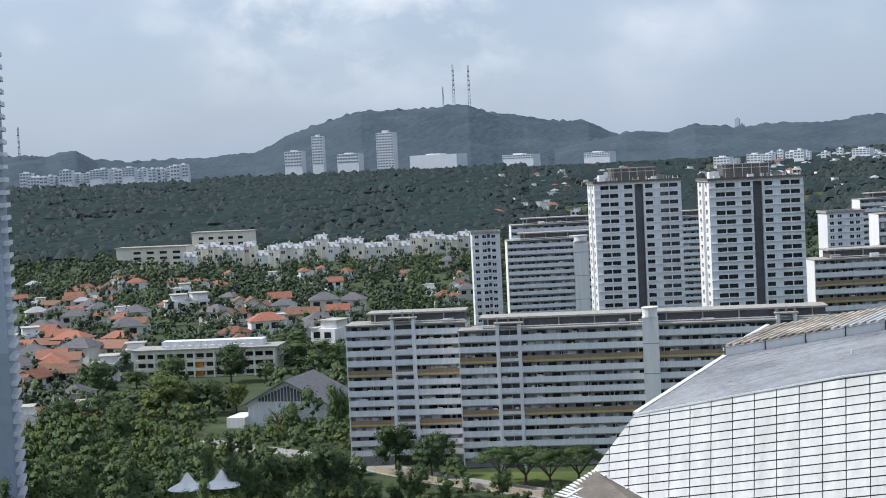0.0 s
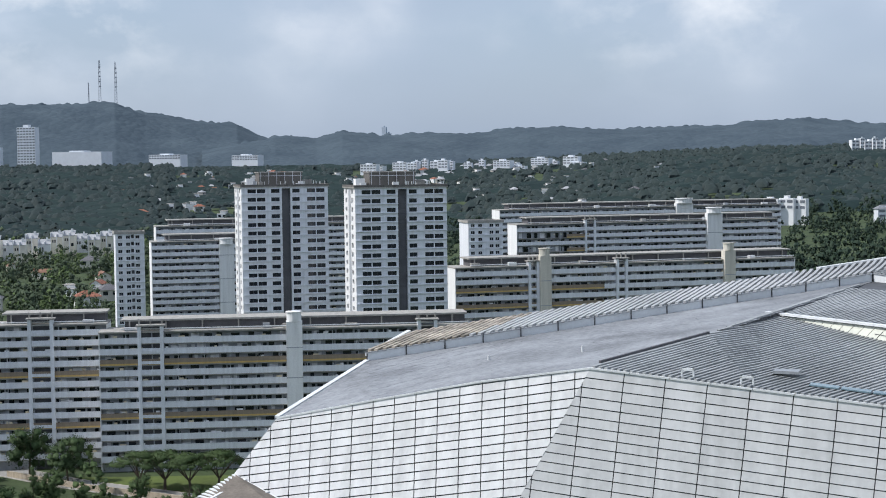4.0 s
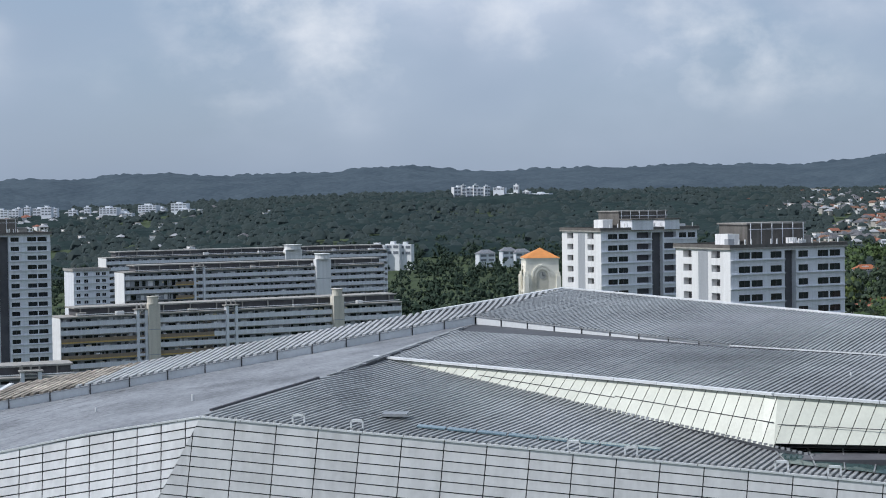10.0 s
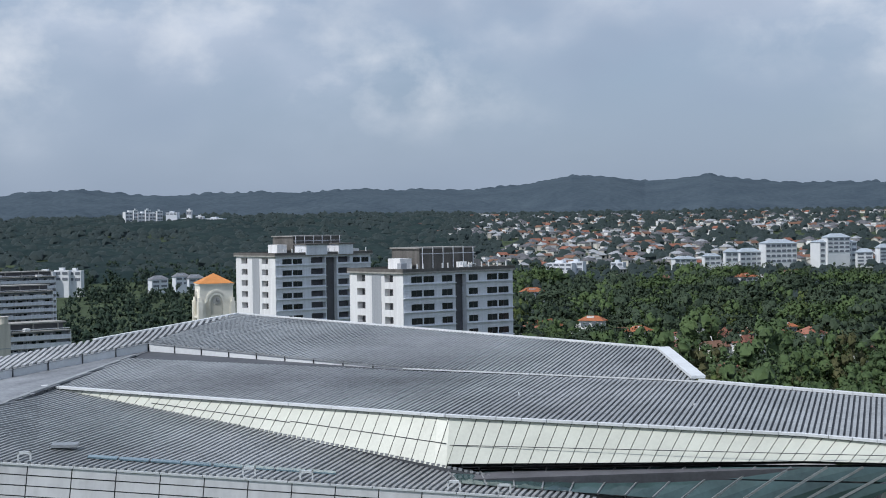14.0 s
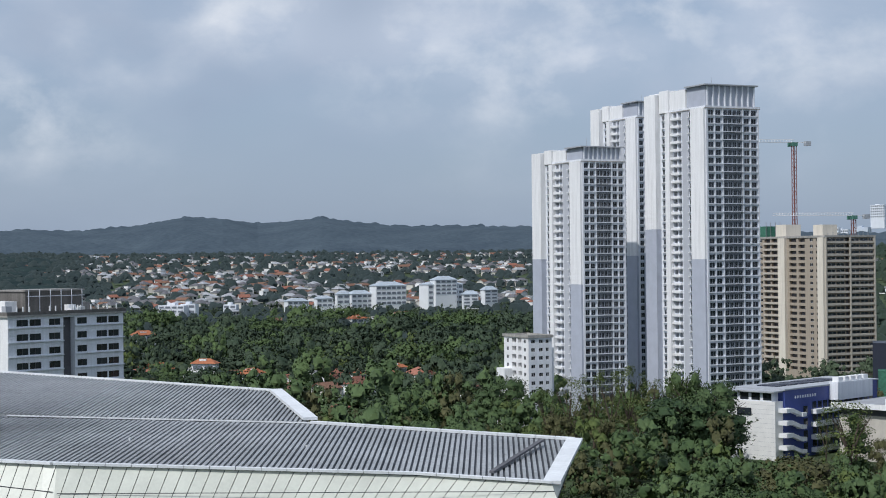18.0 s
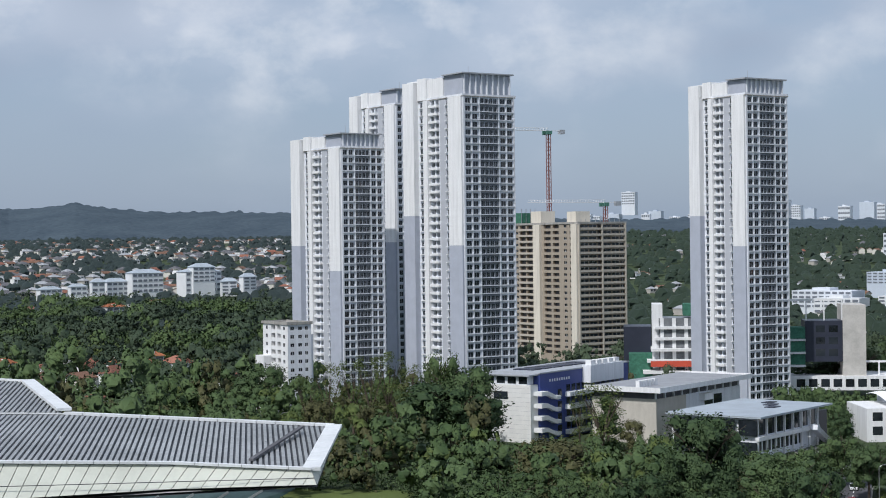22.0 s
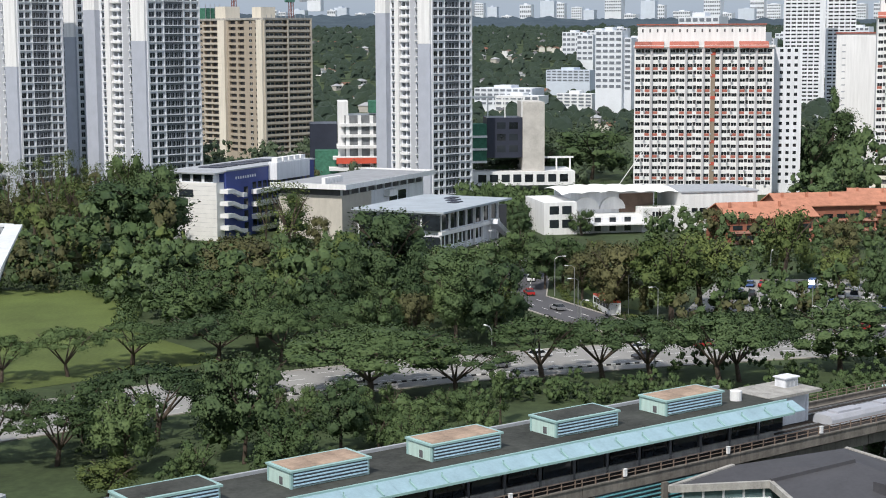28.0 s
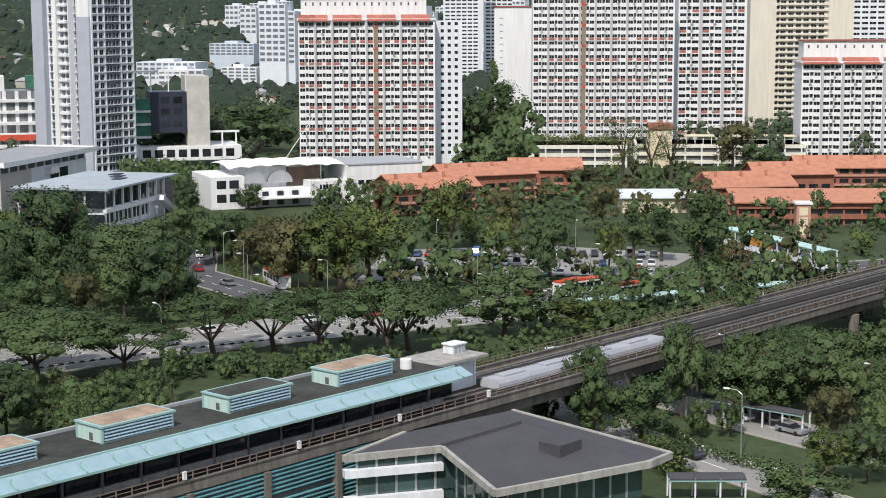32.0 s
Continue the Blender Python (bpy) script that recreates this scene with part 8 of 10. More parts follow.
tree_kind("round_a", "round", 6.0, 12.5, LEAF, 44, 4284, 0.39, "dense green broadleaf tree with rounded crown")
tree_kind("round_b", "round", 6.6, 14.0, LEAF_D, 51, 4569, 0.39, "dense dark green broadleaf tree")
tree_kind("round_c", "round", 5.0, 11.0, LEAF_Y, 38, 3570, 0.37, "bright yellow-green broadleaf tree")
tree_kind("round_d", "round", 5.6, 12.0, LEAF_B, 34, 3140, 0.37, "thinning brownish broadleaf tree")
tree_kind("round_e", "round", 7.4, 15.5, LEAF_D, 61, 5426, 0.42, "large dark green broadleaf tree")
tree_kind("round_f", "round", 4.0, 8.0, LEAF, 28, 2427, 0.32, "small green broadleaf tree")
tree_kind("umb_a", "umbrella", 11.0, 12.2, LEAF, 64, 8568, 0.37, "spreading rain tree with a flat umbrella crown", 0.55)
tree_kind("umb_b", "umbrella", 8.8, 11.8, LEAF_D, 52, 6567, 0.37, "spreading rain tree with a flat dark crown", 0.55)
tree_kind("umb_c", "umbrella", 7.2, 10.6, LEAF, 40, 5140, 0.32, "spreading rain tree with an open umbrella crown", 0.55)
tree_kind("tall_a", "tall", 3.2, 14.0, LEAF_D, 26, 2713, 0.35, "tall slim dark green tree")
tree_kind("tall_b", "tall", 3.0, 15.0, LEAF, 22, 2284, 0.32, "tall slim green tree")
tree_kind("cone", "cone", 4.4, 15.0, LEAF_D, 44, 3712, 0.31, "dark conical evergreen tree")
tree_kind("sparse", "sparse", 3.4, 17.0, LEAF_Y, 30, 1856, 0.29, "tall sparse tree with thin bare branches")
tree_kind("bush", "round", 2.4, 3.2, LEAF, 19, 1142, 0.26, "rounded green shrub beside the lane")
GRID = {}


def room_for(x, y, r):
    cx, cy = int(x // 20), int(y // 20)
    for i in (-1, 0, 1):
        for j in (-1, 0, 1):
            for px, py, pr in GRID.get((cx + i, cy + j), ()):
                if (px - x) ** 2 + (py - y) ** 2 < (0.70 * (r + pr)) ** 2:
                    return False
    return True


def plant(key, x, y, scale=1.0, group="", spin=None, tall=None):
    crown, trunk, r, label, h = TREES[key]
    if key.startswith("umb"):
        scale = scale * 1.14
    ob = tagged(new("tree" if key != "bush" else "shrub"), label, "tree" if key != "bush" else "shrub", group)
    z = ground_z(x, y)
    ob.matrix_basis = Matrix.Translation((x, y, z)) @ Matrix.Rotation(rs.uniform(0, math.tau) if spin is None else spin, 4, "Z") @ Matrix.Diagonal((scale, scale, tall / h if tall else scale * rs.uniform(0.92, 1.1), 1))
    part("trunk", trunk, None, ob)
    part("crown", crown, None, ob)
    GRID.setdefault((int(x // 20), int(y // 20)), []).append((x, y, r * scale))


def plant_at(key, az, d, scale=1.0, tall=None):
    p = polar(az, d)
    plant(key, p.x, p.y, scale, tall=tall)


# trees on the verge and rain trees along the main road
for row in (
    ("round_e", 62.29, 223, 1.03, 15.5), ("round_b", 65.70, 229, 0.77, 10.2), ("round_a", 68.50, 233, 0.83, 7.1), ("tall_b", 71.34, 244, 0.62, 8.2),
    ("round_c", 57.49, 206, 0.91, 6.2), ("umb_b", 59.22, 238, 1.06, 11.7), ("umb_c", 55.86, 227, 0.91, 9.6), ("umb_b", 53.75, 232, 0.86, 10.5),
    ("umb_c", 54.13, 286, 0.78, 8.4), ("umb_c", 56.35, 288, 0.82, 9.2), ("umb_c", 58.51, 296, 1.05, 8.3), ("umb_c", 53.07, 280, 0.53, 7.7),
    ("umb_a", 66.81, 262, 1.30, 11.8), ("umb_b", 69.79, 266, 1.03, 8.4), ("umb_c", 72.85, 275, 1.21, 11.6), ("umb_b", 74.94, 279, 1.08, 10.7),
):
    plant_at(*row)
# large trees of the park
for row in (
    ("umb_b", 76.63, 277, 1.02, 11.5), ("umb_b", 79.02, 275, 1.17, 12.7), ("umb_b", 61.46, 297, 1.09, 8.8), ("umb_a", 63.64, 293, 0.86, 10.8),
    ("umb_a", 66.03, 306, 0.95, 9.4), ("round_e", 67.43, 358, 1.65, 20.9), ("round_b", 69.80, 330, 1.79, 15.8), ("sparse", 63.98, 413, 2.0, 21.7), ("tall_b", 64.2, 418, 1.8, 19.0),
    ("round_a", 73.51, 384, 1.09, 11.9), ("round_d", 75.45, 342, 1.35, 15.3), ("round_c", 78.3, 350, 1.9, 17.5), ("round_b", 58.80, 453, 2.57, 20.1),
    ("round_a", 58.61, 465, 1.3, 27.0), ("round_a", 60.69, 323, 1.65, 12.9), ("round_d", 62.28, 353, 1.83, 15.9), ("round_b", 52.17, 540, 1.67, 18.9),
    ("round_f", 71.75, 411, 0.79, 6.4),
):
    plant_at(*row)
# trees round the car park and the shops
for row in (
    ("round_f", 71.70, 412, 0.79, 5.7), ("round_d", 75.41, 349, 1.49, 14.0), ("round_c", 77.3, 336, 1.9, 18.0), ("round_c", 81.05, 394, 1.54, 18.0),
    ("round_d", 83.01, 424, 1.16, 11.7), ("round_b", 84.59, 346, 1.03, 15.8), ("round_c", 82.82, 368, 1.13, 12.1), ("round_d", 86.41, 437, 1.07, 12.0),
    ("tall_a", 87.49, 379, 1.42, 14.0), ("tall_a", 88.45, 380, 1.42, 12.7), ("tall_b", 89.82, 330, 1.97, 21.9), ("round_d", 90.95, 334, 0.76, 11.9),
    ("round_b", 83.04, 291, 1.50, 12.4), ("umb_b", 79.67, 278, 1.02, 12.2), ("round_c", 85.69, 292, 1.49, 7.1), ("round_c", 86.63, 362, 0.74, 11.2),
):
    plant_at(*row)
# trees before the apartment blocks
for row in (
    ("round_b", 71.27, 616, 2.07, 13.6), ("round_e", 72.53, 625, 2.02, 18.5), ("round_e", 74.49, 671, 2.48, 20.6), ("round_a", 70.40, 617, 1.40, 8.8),
    ("cone", 82.60, 655, 2.3, 38.8), ("cone", 82.2, 640, 1.9, 27.0), ("tall_a", 83.0, 648, 2.6, 29.0), ("round_b", 81.92, 630, 1.63, 23.6), ("round_d", 85.52, 517, 1.57, 8.8), ("sparse", 87.06, 543, 1.91, 22.0),
    ("sparse", 88.77, 545, 2.0, 19.6), ("round_d", 90.83, 596, 1.72, 17.5), ("sparse", 88.01, 544, 1.91, 19.3), ("round_d", 78.69, 465, 0.99, 10.1),
    ("round_f", 76.72, 493, 1.47, 7.6), ("round_f", 74.17, 481, 1.23, 7.8), ("round_b", 72.01, 469, 0.73, 10.5), ("round_a", 82.41, 515, 0.88, 9.2),
    ("round_b", 91.76, 578, 1.34, 11.5),
):
    plant_at(*row)
# trees by the curving lane
for row in (
    ("round_b", 85.84, 224, 0.69, 12.0), ("round_a", 87.81, 216, 0.95, 10.1), ("round_a", 89.25, 232, 0.73, 14.1), ("round_a", 91.44, 236, 0.87, 11.8),
    ("round_b", 92.83, 252, 0.78, 9.9), ("round_f", 90.89, 223, 0.62, 6.6), ("round_f", 89.84, 222, 0.57, 5.7), ("round_f", 86.14, 223, 0.66, 3.7),
    ("bush", 89.19, 205, 1.09, 4.0), ("bush", 88.41, 208, 0.89, 3.7), ("round_f", 92.29, 237, 1.01, 7.8), ("round_f", 84.45, 230, 0.69, 4.1),
):
    plant_at(*row)
# trees at the end of the lane
for row in (
    ("round_b", 94.22, 250, 0.91, 10.6), ("round_a", 95.73, 252, 1.00, 11.7), ("round_c", 94.41, 204, 0.77, 6.6), ("round_b", 95.64, 204, 0.58, 7.5),
    ("round_f", 93.48, 192, 1.47, 4.9), ("round_a", 92.79, 249, 0.78, 8.7), ("round_a", 96.05, 231, 0.79, 9.6),
):
    plant_at(*row)
# bare-branched trees at the foot of the high-rises
for az, d, s in ((55.4, 470, 1.35), (56.0, 462, 1.4), (57.4, 470, 1.3), (58.2, 460, 1.35), (54.6, 468, 1.3), (53.8, 470, 1.2), (57.0, 452, 1.2), (56.6, 474, 1.45), (63.2, 452, 0.9)):
    plant_at("sparse", az, d, s)
for key, az, d, s in (("round_d", 54.2, 455, 1.2), ("round_d", 55.8, 450, 1.15), ("round_b", 59.2, 455, 1.6), ("round_a", 59.9, 462, 1.2), ("round_d", 65.0, 444, 0.8)):
    plant_at(key, az, d, s)
# the valley before the slab blocks
for row in (("round_a", -2.0, 416, 1.05), ("round_b", -0.75, 408, 0.85), ("round_f", -0.4, 425, 1.1), ("tall_a", -1.9, 395, 0.5), ("umb_c", 1.6, 394, 0.85), ("umb_c", 2.5, 391, 0.9), ("umb_c", 3.4, 389, 0.85), ("umb_c", 4.3, 390, 0.8), ("round_f", -3.1, 470, 1.2),
            ("cone", -7.6, 378, 1.15), ("cone", -7.0, 382, 0.85), ("round_c", -3.9, 398, 0.85), ("round_c", -4.6, 410, 0.7), ("round_c", -6.0, 470, 0.6), ("round_b", -4.3, 386, 0.9), ("round_a", -5.4, 392, 0.8)):
    plant_at(*row)


for row in (("round_a", 72.0, 395, 1.1, 12.0), ("round_b", 72.9, 378, 0.95, 11.5), ("round_d", 74.2, 362, 1.0, 11.0), ("round_a", 70.9, 372, 1.1, 12.5), ("round_b", 91.0, 236, 0.85, 9.5), ("round_a", 92.2, 232, 0.9, 10.0), ("round_b", 93.6, 236, 0.95, 10.5), ("round_a", 95.0, 234, 0.95, 10.5), ("round_b", 90.4, 262, 0.9, 6.5), ("round_e", 92.0, 262, 0.8, 7.5), ("round_b", 93.4, 262, 0.9, 8.0),
            ("round_a", 95.0, 262, 0.95, 8.5), ("round_b", 96.6, 262, 0.95, 9.0), ("round_e", 88.0, 255, 0.62, 6.5), ("round_a", 86.8, 250, 0.7, 6.5), ("round_d", 94.4, 222, 0.7, 8.0), ("round_a", 96.4, 220, 0.8, 9.0)):
    plant_at(*row)
# trees round the school and the hall, each with the height of its top over the eye
for key, az, d, s, top in (("round_b", -9.47, 600, 1.16, -6.01), ("round_b", -7.52, 620, 1.25, -5.78), ("round_c", -9.75, 540, 1.93, -6.51), ("round_e", -8.34, 540, 1.12, -6.93), ("round_c", -7.40, 540, 0.92, -7.05),
        ("round_b", -12.06, 600, 1.32, -6.06), ("round_a", -4.68, 640, 2.36, -5.75), ("round_b", -5.58, 690, 1.60, -5.41), ("round_a", -10.87, 545, 0.93, -7.10), ("round_a", -3.92, 480, 0.61, -7.31),
        ("round_a", -4.26, 610, 1.56, -6.17), ("round_f", -5.81, 480, 1.53, -7.98), ("round_b", -13.42, 500, 1.16, -7.20), ("round_b", -12.48, 500, 1.16, -7.17), ("round_a", -11.47, 480, 0.95, -7.63),
        ("round_f", -6.32, 620, 1.06, -6.44), ("round_a", -10.74, 620, 0.88, -6.44)):
    p = polar(az, d)
    plant(key, p.x, p.y, s, tall=max(4.0, EYE[2] - ground_z(p.x, p.y) + d * math.tan(radians(top))))
REST = {}


def wood(az0, az1, d0, d1, tries, keys, smin=0.75, smax=1.15, margin=2.0, near=380, cap=None):
    made = 0
    for _ in range(tries):
        az, d = rs.uniform(az0, az1), math.sqrt(rs.uniform(d0 * d0, d1 * d1))
        p = polar(az, d)
        key = keys[rs.randint(len(keys))]
        s = rs.uniform(smin, smax)
        if cap is not None:  # low enough to leave the buildings behind in sight
            s = min(s, (EYE[2] - ground_z(p.x, p.y) + d * math.tan(radians(cap))) / (TREES[key][4] * 1.05))
            if s < 0.38:
                continue
        r = TREES[key][2] * s
        if is_free(p.x, p.y, margin) and room_for(p.x, p.y, r * 0.9):
            if d < near:
                plant(key, p.x, p.y, s)
            else:
                REST.setdefault(TREES[key][0].materials[0].name, []).append((p.x, p.y, s * TREES[key][2] / 5.6, rs.randint(3)))
                GRID.setdefault((int(p.x // 20), int(p.y // 20)), []).append((p.x, p.y, r))
            made += 1
    return made


MIX = ["round_a", "round_b", "round_b", "round_e", "round_d", "round_a", "tall_a", "round_c"]
wood(-17, -12.2, 335, 425, 160, ["round_a", "round_b", "round_a", "round_c"], 0.6, 0.95, near=370, cap=-9.2)
claim(polar(-14.6, 492), (1.0, 0.0), 26, 62)
wood(-16, -8.6, 335, 560, 800, ["round_a", "round_b", "round_a", "round_f", "round_c", "round_c", "tall_b"], 0.6, 1.0, near=370, cap=-7.3)
wood(-8.8, -3.2, 335, 500, 420, ["round_a", "round_b", "round_f", "round_c", "round_c", "tall_b"], 0.5, 0.95, near=390, cap=-8.4)
wood(-3.2, 5, 325, 400, 240, ["round_f", "round_a", "bush", "bush"], 0.5, 0.8, cap=-9.7)
wood(50.5, 60.3, 290, 470, 700, MIX, 0.95, 1.45, near=325, cap=-5.6)
wood(60, 66.5, 285, 476, 700, MIX, 0.9, 1.45, near=325, cap=-6.75)
wood(66, 71.5, 285, 430, 500, MIX, 0.9, 1.4, near=325, cap=-7.3)
wood(50, 61, 203, 262, 160, ["round_a", "round_b", "round_f", "round_d"], 0.5, 0.9, cap=-11.0)
wood(61, 71, 203, 250, 50, ["round_f", "round_a", "bush"], 0.5, 0.8, cap=-12.0)
wood(71, 79, 430, 500, 160, ["round_f", "round_c"], 0.5, 0.8, near=0, cap=-7.0)
wood(72, 99, 335, 440, 200, ["round_a", "round_b", "round_d", "round_c", "round_a"], 0.8, 1.2, near=0, cap=-7.1)
wood(76, 98, 430, 600, 420, ["round_a", "round_b", "round_d", "round_f", "tall_a"], 0.6, 1.05, near=0, cap=-5.75)
wood(37, 54, 300, 620, 700, ["round_a", "round_b", "round_e", "round_d", "umb_b", "umb_c", "tall_a", "round_c", "round_d", "round_b"], 0.75, 1.5, near=330)
wood(88, 99, 246, 340, 420, ["round_a", "round_b", "round_f"], 0.6, 1.0, near=290)
wood(82, 92, 290, 345, 260, ["round_a", "round_b", "round_f"], 0.5, 0.8, near=0, cap=-8.6)
wood(-6, 4, 470, 640, 160, ["round_a", "round_b", "round_c"], 0.7, 1.0)
wood(25, 30, 400, 560, 60, ["round_b", "round_e"], 0.9, 1.3)
wood(51.5, 66, 484, 600, 500, ["round_a", "round_b", "round_d", "tall_a"], 0.8, 1.3, near=0, cap=-4.6)
wood(70, 77, 490, 640, 420, ["round_b", "round_e", "round_a"], 0.7, 1.2, near=0, cap=-5.1)
wood(81.5, 84.2, 560, 760, 120, ["round_b", "round_e", "tall_a"], 0.9, 1.4, near=0)
wood(76.5, 86, 298, 345, 300, ["round_a", "round_b", "round_d"], 0.6, 0.95, near=0, cap=-8.0)
wood(82, 97, 512, 598, 220, ["round_a", "round_d", "round_b", "round_c"], 0.6, 1.0, near=0, cap=-5.2)
# low shrubs under and between the trees
wood(50, 71, 200, 270, 130, ["bush"], 0.6, 1.3, margin=0.5, near=0)
wood(71, 86, 255, 290, 300, ["bush"], 0.5, 1.1, margin=0.5, near=0)
wood(84, 99, 236, 345, 500, ["bush"], 0.8, 1.9, margin=0.5, near=0)


deck = quad_mesh("roof_planting", leaf_quads([(2 + 1.9 * (i % 18), 4 + 7 * (i // 18), 9.6 + 0.8 * math.sin(i)) for i in range(36)], [1.7] * 36, 1500, 0.7), LEAF_Y)
part("roof_planting", deck, None, dk, "yellow-green roof planting", kind="stuff")


# ---- houses ----
HOUSE = {}
WALLS = [WHITE, mat("off_white_render", (0.62, 0.60, 0.55), 0.8, 0.1, 0.3, 3.0, 0.05), mat("warm_grey_render", (0.42, 0.40, 0.37), 0.8, 0.1, 0.3, 3.0, 0.05)]


def house_kind(key, w, d, h, roof, wall, tiles):
    g = Geo()
    g.box(0, 0, 0, w, d, h)
    if roof == "flat":
        g.box(w * 0.3, d * 0.2, h, w * 0.95, d * 0.9, h + 2.6)
    body = g.mesh("wall", wall)
    g = Geo()
    o, rh = 0.7, 0.32 * d
    if roof == "hip":
        a = [(-o, -o, h), (w + o, -o, h), (w + o, d + o, h), (-o, d + o, h)]
        r0, r1 = (d / 2, d / 2, h + rh), (w - d / 2, d / 2, h + rh)
        if w <= d * 1.05:
            r0 = r1 = (w / 2, d / 2, h + rh)
        g.face([a[0], a[1], r1, r0] if r0 != r1 else [a[0], a[1], r0])
        g.face([a[1], a[2], r1])
        g.face([a[2], a[3], r0, r1] if r0 != r1 else [a[2], a[3], r0])
        g.face([a[3], a[0], r0])
        g.face([a[3], a[2], a[1], a[0]])
    elif roof == "gable":
        for y in (0, 1):
            s = -1 if y == 0 else 1
            e, m = (-o if y == 0 else d + o), d / 2
            p = [(-o, e, h - 0.1), (w + o, e, h - 0.1), (w + o, m, h + rh), (-o, m, h + rh)]
            k = 0.25
            q = [(x, yy, z - k) for x, yy, z in p]
            g.face(p if y == 0 else p[::-1])
            g.face(q[::-1] if y == 0 else q)
            g.face([p[0], p[1], q[1], q[0]])
            g.face([p[1], p[2], q[2], q[1]])
            g.face([p[3], p[0], q[0], q[3]])
        for x in (0, w):
            g.face([(x, 0, h - 0.1), (x, d, h - 0.1), (x, d / 2, h + rh - 0.1)], 1)
    else:
        g.box(-0.4, -0.4, h, w * 0.28, d + 0.4, h + 0.3)
        g.box(w * 0.25, d * 0.1, h + 2.6, w + 0.2, d + 0.2, h + 2.9)
    top = g.mesh("roof", tiles, wall)
    g = Geo()
    g.box(0, -0.06, 0, 1.8, 0.02, 1.4, 1)
    g.box(-0.1, -0.12, -0.12, 1.9, 0.0, 0.0, 0)
    win = g.mesh("window", FRAME_W, PANE)
    HOUSE[key] = (body, top, win, w, d, h, roof)


house_kind("a", 13, 9, 6.5, "hip", WALLS[0], TERRA)
house_kind("b", 11, 9, 6.2, "gable", WALLS[0], TERRA)
house_kind("c", 12, 10, 6.4, "hip", WALLS[1], TILE_D)
house_kind("d", 10, 10, 6.8, "flat", WALLS[0], WALLS[2])
house_kind("e", 14, 8, 6.0, "gable", WALLS[1], mat("brown_roof_tiles", (0.20, 0.11, 0.075), 0.8, 0.3, 0.8, 8.0, 0.4, rand=0.4))
house_kind("f", 12, 9, 6.6, "hip", WALLS[2], mat("pale_grey_roof", (0.34, 0.35, 0.37), 0.7, 0.2, 0.5, 6.0, 0.2, rand=0.3))
HLABEL = {"a": "white house with a hipped terracotta roof", "b": "white house with a gabled terracotta roof", "c": "cream house with a dark grey hipped roof", "d": "white modern house with flat roofs",
          "e": "cream house with a brown gabled roof", "f": "grey house with a pale hipped roof"}


def house(key, x, y, turn, scale, fine):
    body, top, win, w, d, h, roof = HOUSE[key]
    ob = tagged(new("house"), HLABEL[key], "house", "suburb houses")
    ob.matrix_basis = Matrix.Translation((x, y, ground_z(x, y) - 0.3)) @ Matrix.Rotation(turn, 4, "Z") @ Matrix.Scale(scale, 4) @ Matrix.Translation((-w / 2, -d / 2, 0))
    part("wall", body, None, ob)
    part("roof", top, None, ob)
    if fine:
        for i in range(3):
            for z in (1.0, 4.0):
                part("window", win, None, ob, at=Matrix.Translation((w * (0.12 + 0.3 * i), 0, z)))
    else:
        for i in range(2):
            part("window", win, None, ob, at=Matrix.Translation((w * (0.12 + 0.45 * i), 0, 3.6)) @ Matrix.Scale(1.5, 4))


FARH = Geo()
FAR_SLOTS = {}


def joined_house(key, x, y, turn, scale):
    """A distant house joined to the others far off."""
    body, top, win, w, d, h, roof = HOUSE[key]
    m = Matrix.Translation((x, y, ground_z(x, y) - 0.3)) @ Matrix.Rotation(turn, 4, "Z") @ Matrix.Scale(scale, 4) @ Matrix.Translation((-w / 2, -d / 2, 0))
    jobs = [(body, m), (top, m)] + [(win, m @ Matrix.Translation((w * (0.12 + 0.45 * i), 0, 3.6)) @ Matrix.Scale(1.5, 4)) for i in range(2)]
    for me, q in jobs:
        k = len(FARH.v)
        FARH.v.extend([tuple(q @ v.co) for v in me.vertices])
        for p in me.polygons:
            mt = me.materials[p.material_index]
            FARH.f.append(tuple(k + i for i in p.vertices))
            FARH.m.append(FAR_SLOTS.setdefault(mt.name, len(FAR_SLOTS)))


def suburb(az0, az1, d0, d1, count, fine_to, gap=13.0, keys="abbcdeaf", single=1500, small=1.0, clumped=0.0):
    made = tries = 0
    while made < count and tries < count * 14:
        tries += 1
        az, d = rs.uniform(az0, az1), math.sqrt(rs.uniform(d0 * d0, d1 * d1))
        p = polar(az, d)
        row = math.floor(d / 34.0)
        if clumped and math.sin(p.x * 0.013 + 1.7 * math.sin(p.y * 0.011)) * math.sin(p.y * 0.009 + p.x * 0.004) < -clumped * 0.3:
            continue
        if not is_free(p.x, p.y, 9) or not room_for(p.x, p.y, gap * 0.6):
            continue
        turn = radians(180 - 186 + 22 * math.sin(row * 1.7)) + (math.pi / 2) * (rs.randint(4) == 0) + rs.uniform(-0.1, 0.1)
        kk, sc_ = keys[rs.randint(len(keys))], rs.uniform(0.75, 1.05) * small
        if d < single:
            house(kk, p.x, p.y, turn, sc_, d < fine_to)
        else:
            joined_house(kk, p.x, p.y, turn, sc_)
        GRID.setdefault((int(p.x // 20), int(p.y // 20)), []).append((p.x, p.y, 7.0))
        made += 1


